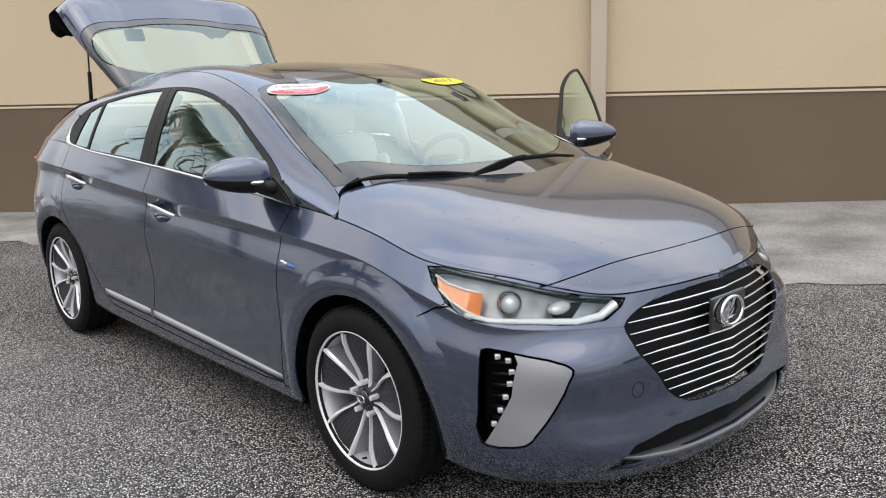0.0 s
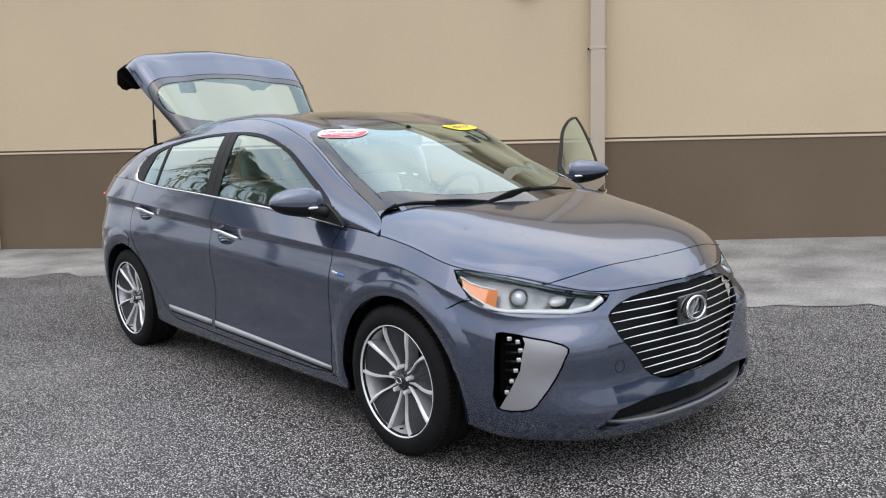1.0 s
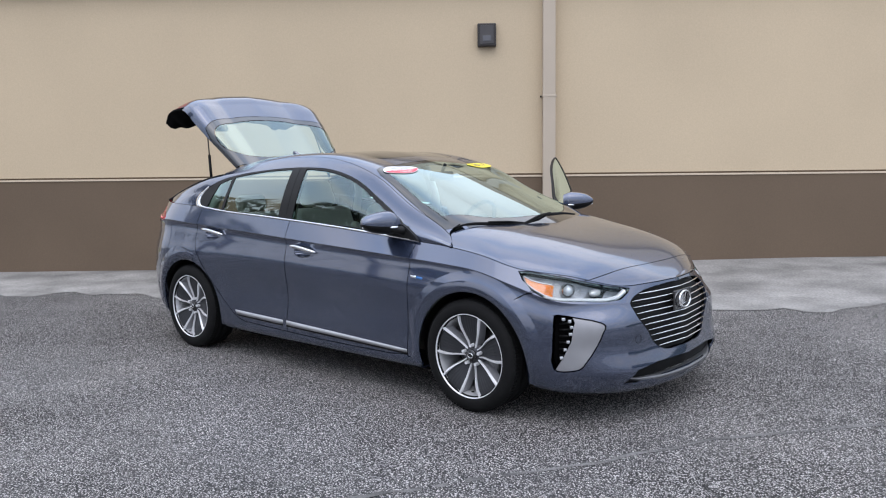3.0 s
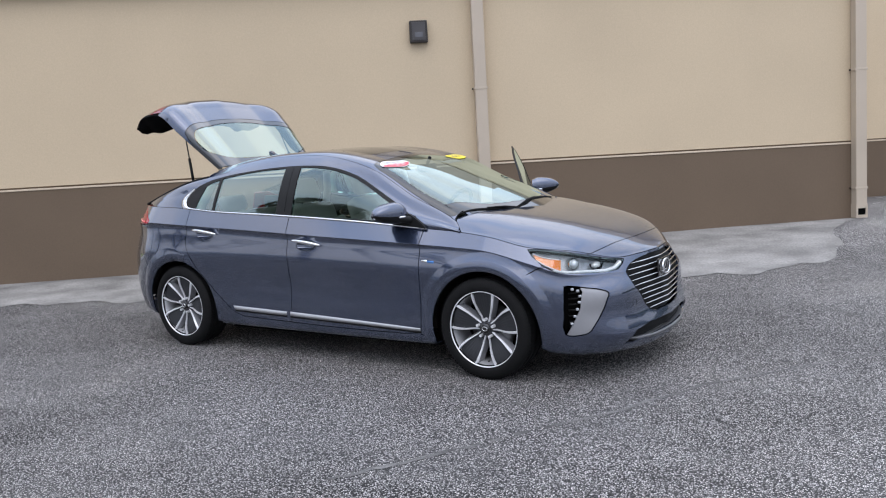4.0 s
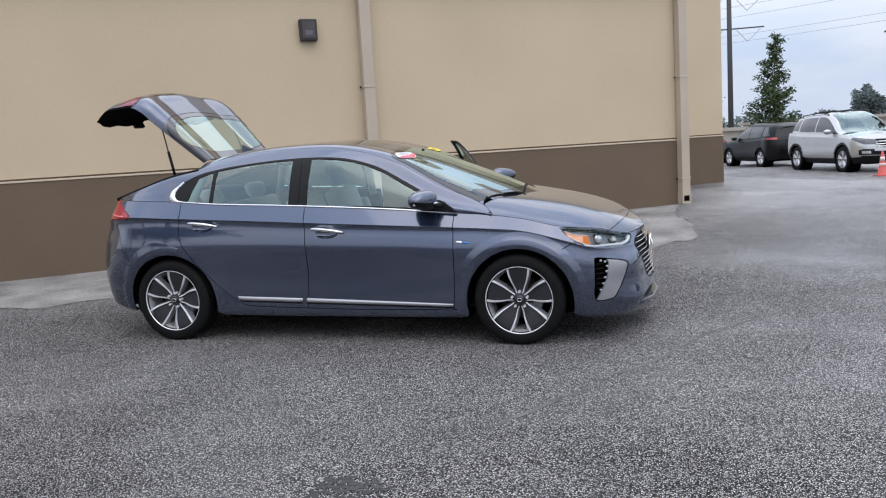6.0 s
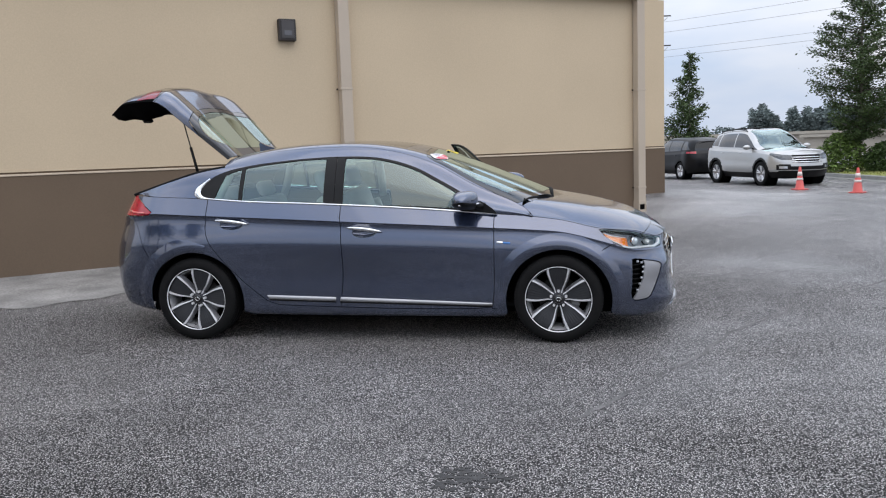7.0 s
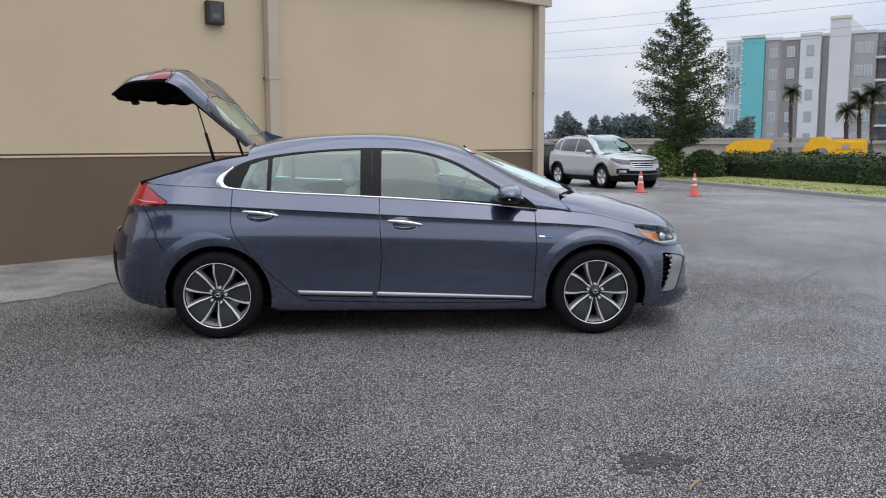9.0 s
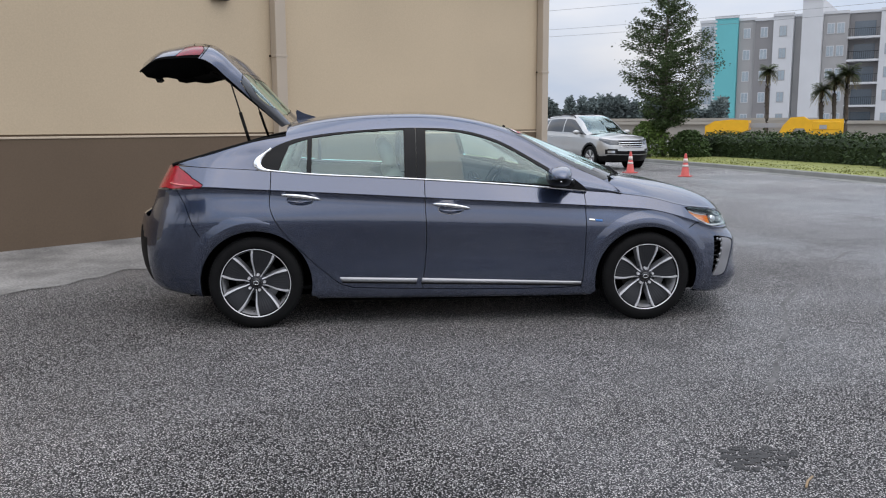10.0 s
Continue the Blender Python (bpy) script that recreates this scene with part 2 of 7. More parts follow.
def ribbon(name, pts, width, seed, label):
    """A thin ragged tar line on the asphalt."""
    rng = random.Random(seed)
    bm = bmesh.new()
    rows = []
    for i in range((len(pts) - 1) * 8 + 1):
        k, t = min(i // 8, len(pts) - 2), (i / 8 - min(i // 8, len(pts) - 2))
        a, b = Vector((*pts[k], 0)), Vector((*pts[k + 1], 0))
        p, d = a.lerp(b, t), (b - a).normalized()
        n = Vector((-d.y, d.x, 0))
        p += n * rng.uniform(-0.012, 0.012)
        row = []
        for s in (-1, 1):
            q = p + n * s * width * rng.uniform(0.25, 0.75)
            row.append(bm.verts.new((q.x, q.y, ground_z(q.x, q.y) + 0.003)))
        rows.append(row)
    for r, s in zip(rows, rows[1:]):
        if rng.random() < 0.93:
            bm.faces.new((r[0], r[1], s[1], s[0]))
    bmesh.ops.recalc_face_normals(bm, faces=bm.faces[:])
    return tagged(obj(name, bm, SEAM), label, "pavement mark", kind="structure")


ribbon("tar_seam", [(1.45, -2.45), (1.68, -2.11), (1.92, -1.71), (2.27, -1.13), (2.59, -0.47), (3.0, 0.07), (3.5, 0.65), (4.4, 1.7)], 0.030, 3, "thin dark tar seam across the asphalt")


def blot(name, x, y, r, seed, label, n=26):
    rng = random.Random(seed)
    bm = bmesh.new()
    for _ in range(n):
        cx, cy, rr = x + rng.gauss(0, r), y + rng.gauss(0, r * 0.7), rng.uniform(0.005, 0.017)
        ring = [bm.verts.new((cx + rr * rng.uniform(0.5, 1.2) * math.cos(a) * 1.5, cy + rr * rng.uniform(0.5, 1.2) * math.sin(a), 0)) for a in [math.tau * k / 9 for k in range(9)]]
        for v in ring:
            v.co.z = ground_z(v.co.x, v.co.y) + 0.0025 + 0.00001 * _
        bm.faces.new(ring)
    return tagged(obj(name, bm, TAR), label, "stain", kind="structure")


blot("tar_stain", 1.03, -3.22, 0.095, 5, "dark tar stain on the asphalt", 130)
blot("tar_spot", 2.87, 0.12, 0.012, 6, "small dark tar spot on the asphalt", 14)
blot("tar_spot", 3.31, 0.12, 0.012, 7, "small dark tar spot on the asphalt", 14)

blot("drain_mark", -4.48, 0.60, 0.05, 8, "dark mark on the concrete apron", 60)


def on_wall(a, n, z=0.0):
    p = WALL @ Vector((a, n, 0))
    return Vector((p.x, p.y, z))


def build_apron():
    """Worn concrete strip along the foot of the wall, with a ragged edge."""
    bm = bmesh.new()
    rng = random.Random(4)
    inner, outer = [], []
    for i in range(101):
        a = -9 + i * 0.155
        w = 2.60 - 1.25 * smooth_step(0.2, 2.2, a) + 2.95 * smooth_step(4.3, 6.2, a) + 0.10 * math.sin(a * 3.1) + 0.13 * math.sin(a * 1.37 + 2) + 0.07 * math.sin(a * 7.9 + 1) + rng.uniform(-0.09, 0.09)
        for lst, nn in ((inner, WALL_N + 0.01 if a < 6.50 else SET_N), (outer, w)):
            p = on_wall(a, nn)
            lst.append(bm.verts.new((p.x, p.y, ground_z(p.x, p.y) + 0.006)))
    mids = []
    for u, v in zip(inner, outer):
        row = [u]
        for k in (0.25, 0.5, 0.75):
            c = u.co.lerp(v.co, k)
            row.append(bm.verts.new((c.x, c.y, ground_z(c.x, c.y) + 0.008)))
        mids.append(row + [v])
    for r, s in zip(mids, mids[1:]):
        for k in range(4):
            bm.faces.new((r[k], r[k + 1], s[k + 1], s[k]))
    bmesh.ops.recalc_face_normals(bm, faces=bm.faces[:])
    return tagged(obj("pavement", bm, CONCRETE, smooth=True), "pale worn concrete apron along the foot of the wall", "pavement", kind="structure")


build_apron()


# ---------------------------------------------------------------- building
EAVE = 3.77
BAND = 1.257


def wall_run(name, a0, a1, n, label, thick=0.3, top=EAVE + 0.5):
    """A stuccoed wall: brown below, tan above, with a grooved trim between."""
    e = thing(name, label, "wall", kind="structure")
    part("lower_wall", boxes(((a0, n - 0.012, -0.4), (a1, n + thick, BAND - 0.035)), m=WALL), STUCCO_BROWN, e, "dark brown painted stucco")
    part("upper_wall", boxes(((a0, n, BAND + 0.01), (a1, n + thick, top)), m=WALL), STUCCO_TAN, e, "tan painted stucco")
    part("band_trim", boxes(((a0, n - 0.022, BAND - 0.035), (a1, n + thick, BAND - 0.012)), bevel=0.004, m=WALL), TRIM_TAN, e, "pale tan ledge")
    part("band_groove", boxes(((a0, n + 0.012, BAND - 0.012), (a1, n + thick, BAND + 0.01)), m=WALL), STUCCO_BROWN, e)
    return e


wall_run("wall_north", -6.30, 6.60, WALL_N, "long tan and brown stuccoed shop wall with a ledge")
wall_run("wall_east", 4.0, 9.69, SET_N, "set-back tan and brown stuccoed wall at the building's end")
west = thing("wall_west", "set-back plain tan stuccoed wall with a doorway", "wall", kind="structure")
for a0, a1, z0 in ((-14.0, -9.34, -0.4), (-9.34, -8.12, 2.30), (-8.12, -5.0, -0.4)):
    part("wall_section", boxes(((a0, SET_N, z0), (a1, SET_N + 0.3, EAVE + 0.5)), m=WALL), STUCCO_TAN, west)
part("threshold", boxes(((-9.34, SET_N, -0.4), (-8.12, SET_N + 0.3, 0.25)), m=WALL), TRIM_TAN, west, "pale concrete threshold")
part("dark_room", boxes(((-9.6, SET_N + 0.95, 0.0), (-7.9, SET_N + 1.0, 2.5)), ((-9.65, SET_N + 0.31, 0.0), (-9.6, SET_N + 1.0, 2.5)), ((-7.9, SET_N + 0.31, 0.0), (-7.85, SET_N + 1.0, 2.5)), ((-9.6, SET_N + 0.31, 2.5), (-7.9, SET_N + 1.0, 2.55)), ((-9.6, SET_N + 0.31, -0.05), (-7.9, SET_N + 0.95, 0.0)), m=WALL), DARK, west, "unlit room behind the door")
obj_sides = thing("wall_sides", "side returns of the stuccoed building", "wall", kind="structure")
for a in (-6.29, 6.28):
    part("return_lower", boxes(((a, WALL_N + 0.31, -0.4), (a + 0.30, SET_N - 0.02, BAND - 0.035)), m=WALL), STUCCO_BROWN, obj_sides)
    part("return_upper", boxes(((a, WALL_N + 0.31, BAND - 0.035), (a + 0.30, SET_N - 0.02, EAVE + 0.5)), m=WALL), STUCCO_TAN, obj_sides)
part("end_wall", boxes(((9.385, SET_N + 0.31, -0.4), (9.68, 24, EAVE + 0.5)), m=WALL), STUCCO_TAN, obj_sides)
roof = thing("roof", "flat roof of the shop with a tan eave fascia", "roof", kind="structure")
part("roof_deck", boxes(((-6.5, WALL_N - 0.02, EAVE + 0.52), (6.63, SET_N + 0.2, EAVE + 0.62)), m=WALL), TRIM_TAN, roof)
part("rear_deck", boxes(((-14.0, SET_N + 0.2, EAVE + 0.52), (9.72, 24, EAVE + 0.62)), m=WALL), TRIM_TAN, roof)
part("eave_fascia", boxes(((-6.5, WALL_N - 0.16, EAVE - 0.12), (6.74, WALL_N - 0.02, EAVE + 0.60)), bevel=0.01, m=WALL), PIPE_PAINT, roof, "beige metal gutter fascia")


def downpipe(a, n=WALL_N):
    e = thing("downpipe", "square beige painted metal downpipe fixed to the wall", "downpipe", WALL @ pose(a, n, 0), group="downpipes on the wall")
    p = WALL @ Vector((a, n, 0))
    g = ground_z(p.x, p.y) + 0.012
    bm = bmesh.new()
    w, d = 0.076, 0.14
    box(bm, (-w, -d, g + 0.17), (w, -0.014, EAVE - 0.1), 0.006)
    part("pipe", bm, PIPE_PAINT, e)
    part("boot", boxes(((-w - 0.006, -d - 0.006, g), (-w + 0.02, -0.014, g + 0.19)), ((w - 0.02, -d - 0.006, g), (w + 0.006, -0.014, g + 0.19)),
                       ((-w + 0.02, -d - 0.006, g + 0.13), (w - 0.02, -0.014, g + 0.19)), ((-w + 0.02, -d - 0.006, g), (w - 0.02, -0.05, g + 0.04)), bevel=0.003), PIPE_PAINT, e)
    # solid near-black block stands in for the shade inside the outlet
    part("outlet", boxes(((-w + 0.021, -d + 0.01, g + 0.041), (w - 0.021, -0.03, g + 0.129))), DARK, e, "dark outlet mouth")
    for z in (0.62, 2.21):
        s = part("strap", boxes(((-w - 0.012, -d - 0.004, z - 0.014), (w + 0.012, -0.0145, z + 0.014)), bevel=0.003), PIPE_PAINT, e)
        part("bolt", rod(bmesh.new(), (-w - 0.03, -0.03, z), (-w - 0.012, -0.03, z), 0.012), BLACK, s)
    return e


for a in (-6.04, 1.395, 6.52):
    downpipe(a)


def wall_lamp():
    e = thing("wall_lamp", "dark bronze box wall lamp high on the stuccoed wall", "wall lamp", WALL @ pose(0.635, WALL_N, 2.965))
    bm = bmesh.new()
    box(bm, (-0.115, -0.085, -0.14), (0.115, -0.002, 0.14), 0.012)
    part("housing", bm, material("dark_bronze", (0.035, 0.03, 0.028), 0.45, 0.3), e)
    part("cover", boxes(((-0.085, -0.093, -0.11), (0.085, -0.086, 0.115)), bevel=0.003), material("bronze_cover", (0.06, 0.055, 0.055), 0.4, 0.2), e)
    part("lens", boxes(((-0.05, -0.098, -0.075), (0.05, -0.0935, -0.01)), bevel=0.002), material("lamp_lens", (0.10, 0.10, 0.11), 0.2), e)


wall_lamp()
# ---------------------------------------------------------------- car body: lofts through design lines
PAINT = car_paint("grey_blue_metallic_paint", (0.040, 0.055, 0.100), 0.75, 0.26, 1.85)
CHROME = material("chrome", 0.80, 0.10, 1.0, vary=0.03, scale=8)
SATIN = material("satin_silver", (0.40, 0.40, 0.41), 0.38, 0.6, vary=0.04, scale=8)
ALLOY = material("machined_alloy", (0.76, 0.76, 0.77), 0.28, 0.30, vary=0.05, scale=20)
FLANK = material("grey_wheel_paint", (0.24, 0.24, 0.25), 0.38, 0.35, vary=0.1, scale=20)
GLOSS_BLACK = material("gloss_black", 0.008, 0.08, vary=0.1, scale=5, coat=0.6)
RUBBER = material("tyre_rubber", 0.007, 0.75, spec=0.15, vary=0.25, scale=14, grain=0.1, bump=0.15)
TRIM_BLACK = material("black_trim", 0.006, 0.45, vary=0.15, scale=12, spec=0.22)
WINDOW = glass("window_glass", (0.70, 0.83, 0.77), 0.0, 1.55, 2.6)
SHIELD = glass("windscreen_glass", (0.74, 0.86, 0.80), 0.0, 1.55, 2.3)
LENS = glass("lamp_lens_clear", (0.96, 0.97, 0.98), 0.0, 1.32, 1.0)
RED_LENS = material("red_lens", (0.32, 0.002, 0.012), 0.16, vary=0.25, scale=30, coat=0.25)
AMBER = material("amber_reflector", (0.80, 0.30, 0.10), 0.18, vary=0.1, scale=20, coat=0.6)
SEAT_CLOTH = material("pale_grey_cloth", (0.52, 0.52, 0.49), 0.8, vary=0.06, scale=6, grain=0.08, grain_scale=220, bump=0.15, bump_scale=250)
DASH_GREY = material("grey_dashboard", (0.11, 0.115, 0.115), 0.65, vary=0.08, scale=9, bump=0.1, bump_scale=260)
PALE_TRIM = material("pale_interior_trim", (0.52, 0.52, 0.48), 0.7, vary=0.05, scale=6)
WHITE_PAINT = material("white_film", 0.78, 0.4, vary=0.03, scale=8)


def hermite(P, frac, seg, T, h):
    """Point on a cubic through P at a segment; T: slopes by chord length; h: chord lengths."""
    a, b = P[seg], P[seg + 1]
    d = h[seg]
    t = frac
    return a * (2 * t**3 - 3 * t**2 + 1) + b * (3 * t**2 - 2 * t**3) + d * (T[seg] * (t**3 - 2 * t**2 + t) + T[seg + 1] * (t**3 - t**2))


def slopes(P):
    h = np.maximum(np.linalg.norm(np.diff(P, axis=0), axis=1), 1e-6)
    s = np.diff(P, axis=0) / h[:, None]
    T = np.empty_like(P)
    T[0], T[-1] = s[0], s[-1]
    for i in range(1, len(P) - 1):
        T[i] = (s[i - 1] * h[i] + s[i] * h[i - 1]) / (h[i - 1] + h[i])
    return T, h


class Loft:
    """A surface through lengthwise design lines; u runs along them, v from line to line. Points are (x, half-width, z)."""

    def __init__(self, *lines, creases=(), flare=(), fold=None):
        self.fold = fold
        self.creases, self.flare = dict(creases), dict(flare)
        self.lines = [np.array(q, float) for q in lines]
        self.tang = [slopes(q) for q in self.lines]
        self.nu, self.nv = len(self.lines[0]) - 1, len(self.lines) - 1
        self.cache = {}
        self.samples = None

    def rib(self, u):
        key = round(u, 5)
        if key not in self.cache:
            s = min(int(max(u, 0)), self.nu - 1)
            P = np.array([hermite(q, u - s, s, *t) for q, t in zip(self.lines, self.tang)])
            self.cache[key] = (P, *slopes(P))
        return self.cache[key]

    def at(self, u, v):
        p = self.plain(u, v)
        if self.fold:
            line, depth, near, far, u0, u1, u2, u3 = self.fold
            q = line - v
            if 0 < q < far:
                k = smooth_step(0, near, q) * (1 - smooth_step(near, far, q)) * smooth_step(u0, u1, u) * (1 - smooth_step(u2, u3, u))
                p = p - np.array((0, depth * k, 0))
        return p

    def plain(self, u, v):
        u, v = min(max(u, 0), self.nu), min(max(v, 0), self.nv)
        P, T, h = self.rib(u)
        s = min(int(v), self.nv - 1)
        t = v - s
        a, b, d = P[s], P[s + 1], h[s]
        chord = (b - a) / d
        k0, k1 = self.creases.get(s, 0.0), self.creases.get(s + 1, 0.0)
        ta, tb = T[s] * (1 - k0) + chord * k0, T[s + 1] * (1 - k1) + chord * k1
        if s + 1 in self.flare:
            tb = tb + np.array((0, self.flare[s + 1], 0))
        return a * (2 * t**3 - 3 * t**2 + 1) + b * (3 * t**2 - 2 * t**3) + d * (ta * (t**3 - 2 * t**2 + t) + tb * (t**3 - t**2))

    def normal(self, u, v):
        """The outward normal at u, v (x, half-width, z)."""
        e = 0.012
        a = self.at(u + e, v) - self.at(u - e, v)
        b = self.at(u, v + e) - self.at(u, v - e)
        n = np.cross(a, b)
        k = np.linalg.norm(n)
        return n / k if k > 1e-12 else np.array((0, 1.0, 0))

    def uv(self, target, mask=(1, 1, 1), u_range=None):
        """The u, v whose point lies nearest to the target in the coordinates that mask names."""
        if self.samples is None:
            us, vs = np.linspace(0, self.nu, self.nu * 10 + 1), np.linspace(0, self.nv, self.nv * 8 + 1)
            self.samples = np.array([[u, v, *self.at(u, v)] for u in us for v in vs])
        k = np.array(mask, float)
        S = self.samples
        if u_range:
            S = S[(S[:, 0] >= u_range[0]) & (S[:, 0] <= u_range[1])]
        d = (((S[:, 2:] - target) * k) ** 2).sum(1)
        u, v = S[d.argmin(), :2]
        for _ in range(5):
            p = self.at(u, v)
            e = 1e-3
            J = np.array([(self.at(u + e, v) - self.at(u - e, v)) / (2 * e), (self.at(u, v + e) - self.at(u, v - e)) / (2 * e)]).T * k[:, None]
            st = np.linalg.lstsq(J, (np.array(target) - p) * k, rcond=None)[0]
            st = np.clip(st, -0.3, 0.3)
            u, v = min(max(u + st[0], 0), self.nu), min(max(v + st[1], 0), self.nv)
        return float(u), float(v)

    def side(self, pts, u_range):
        return [self.uv((x, 0, z), (1, 0, 1), u_range) for x, z in pts]

    def near(self, pts):
        return [self.uv(p) for p in pts]


def curve2(pts, n=6, closed=False):
    """A smooth line through 2D points."""
    P = np.array(list(pts) + ([pts[0]] if closed else []), float)
    T, h = slopes(P)
    out = [tuple(hermite(P, k / n, s, T, h)) for s in range(len(P) - 1) for k in range(n)]
    return out if closed else out + [tuple(P[-1])]


def inside(poly, x, y):
    c = False
    for (x0, y0), (x1, y1) in zip(poly, poly[1:] + poly[:1]):
        if (y0 > y) != (y1 > y) and x < (x1 - x0) * (y - y0) / (y1 - y0) + x0:
            c = not c
    return c


def cut_lines(bm, poly, closed=True):
    """Splits the faces of a flat u, v mesh along a line."""
    for (x0, y0), (x1, y1) in zip(poly, poly[1:] + (poly[:1] if closed else [])):
        if abs(x1 - x0) + abs(y1 - y0) < 1e-6:
            continue
        lx, hx, ly, hy = min(x0, x1) - 1e-4, max(x0, x1) + 1e-4, min(y0, y1) - 1e-4, max(y0, y1) + 1e-4
        faces = []
        for f in bm.faces:
            xs, ys = [v.co.x for v in f.verts], [v.co.y for v in f.verts]
            if max(xs) > lx and min(xs) < hx and max(ys) > ly and min(ys) < hy:
                faces.append(f)
        if faces:
            geom = faces + list({e for f in faces for e in f.edges}) + list({v for f in faces for v in f.verts})
            bmesh.ops.bisect_plane(bm, geom=geom, plane_co=(x0, y0, 0), plane_no=(y1 - y0, x0 - x1, 0), dist=1e-5)


def panels(loft, us, vs, outlines, classify, gap=0.0028, lip=0.012):
    """Cuts a loft into panels. Returns {panel: bmesh} for the right side (y < 0)."""
    flat = bmesh.new()
    grid = [[flat.verts.new((u, v, 0)) for v in vs] for u in us]
    for a, b in zip(grid, grid[1:]):
        for j in range(len(vs) - 1):
            flat.faces.new((a[j], b[j], b[j + 1], a[j + 1]))
    for poly, closed in outlines:
        cut_lines(flat, poly, closed)
    by = {}
    for f in flat.faces:
        c = f.calc_center_median()
        name = classify(c.x, c.y, loft.at(c.x, c.y))
        if name:
            by.setdefault(name, []).append(f)
    place = {}
    out = {}
    for name, faces in by.items():
        bm = bmesh.new()
        shade, face_out = bm.verts.layers.float_vector.new("shade"), bm.verts.layers.float_vector.new("face_out")
        made = {}
        for f in faces:
            vv = []
            for v in f.verts:
                if v not in made:
                    if v not in place:
                        p, n = loft.at(v.co.x, v.co.y), loft.normal(v.co.x, v.co.y)
                        n = n if n @ np.array((p[0] * 0.25, p[1], p[2] - 0.65)) > 0 else -n
                        place[v] = Vector((p[0], -p[1], p[2])), Vector((n[0], -n[1], n[2]))
                        if p[1] < 1e-5:
                            place[v][1].y = 0
                            place[v][1].normalize()
                    made[v] = bm.verts.new(place[v][0])
                    made[v][shade], made[v][face_out] = place[v][1], place[v][1]
                vv.append(made[v])
            try:
                bm.faces.new(vv)
            except ValueError:
                pass
        bmesh.ops.remove_doubles(bm, verts=bm.verts[:], dist=2e-5)
        bmesh.ops.dissolve_degenerate(bm, edges=bm.edges[:], dist=1e-5)
        out[name] = bm
    flat.free()
    for bm in out.values():
        tidy(bm, gap, lip)
    return out


def tidy(bm, gap, lip):
    """Draws a panel's rim in by a hair, turns its edge inwards, and makes its faces look outwards."""
    shade, face_out = bm.verts.layers.float_vector["shade"], bm.verts.layers.float_vector["face_out"]
    bm.normal_update()
    for f in bm.faces:
        if f.normal.dot(sum((v[face_out] for v in f.verts), Vector())) < 0:
            f.normal_flip()
    rim = [e for e in bm.edges if len(e.link_faces) == 1 and not all(abs(v.co.y) < 1e-4 for v in e.verts)]
    inward = {}
    loops = []
    for e in rim:
        loop = e.link_faces[0].loops[0]
        for k in e.link_faces[0].loops:
            if k.edge == e:
                loop = k
        a, b = loop.vert, loop.link_loop_next.vert
        loops.append((a, b))
        d = (a[face_out] + b[face_out]).cross(b.co - a.co)
        if d.length > 1e-9:
            for v in (a, b):
                inward.setdefault(v, []).append((d.normalized(), (b.co - a.co).length))
    move = {}
    for v, ds in inward.items():
        t = sum((d for d, w in ds), Vector())
        if t.length > 1e-6:
            k = max(0.5, t.length / len(ds))
            move[v] = t.normalized() / k
    for v, d in move.items():
        if abs(v.co.y) > 1e-4:
            v.co += d * gap
    if lip:
        made = {}
        for a, b in loops:
            for v in (a, b):
                if v not in made:
                    up, down = bm.verts.new(v.co), bm.verts.new(v.co - v[face_out] * lip)
                    for w in (up, down):
                        w[face_out] = v[face_out]
                        w[shade] = -move.get(v, v[face_out])
                    made[v] = up, down
            try:
                bm.faces.new((made[b][0], made[a][0], made[a][1], made[b][1]))
            except ValueError:
                pass
    bm.normal_update()


def mirrored(bm):
    b = bm.copy()
    bmesh.ops.scale(b, vec=(1, -1, 1), verts=b.verts[:])
    for key in b.verts.layers.float_vector.keys():
        lay = b.verts.layers.float_vector[key]
        for v in b.verts:
            n = v[lay]
            v[lay] = (n[0], -n[1], n[2])
    bmesh.ops.reverse_faces(b, faces=b.faces[:])
    return b


def joined(a, b):
    """Both halves as one mesh, welded on the middle line."""
    pairs = [(a.verts.layers.float_vector[k], b.verts.layers.float_vector[k]) for k in a.verts.layers.float_vector.keys() if k in b.verts.layers.float_vector.keys()]
    made = {}
    for v in b.verts:
        w = made[v] = a.verts.new(v.co)
        for la, lb in pairs:
            w[la] = v[lb]
    for f in b.faces:
        a.faces.new([made[v] for v in f.verts])
    if not pairs:
        bmesh.ops.remove_doubles(a, verts=[v for v in a.verts if abs(v.co.y) < 5e-4], dist=4e-4)
    b.free()
    return a


def line3(xs, ws, zs):
    return list(zip(xs, ws, zs))


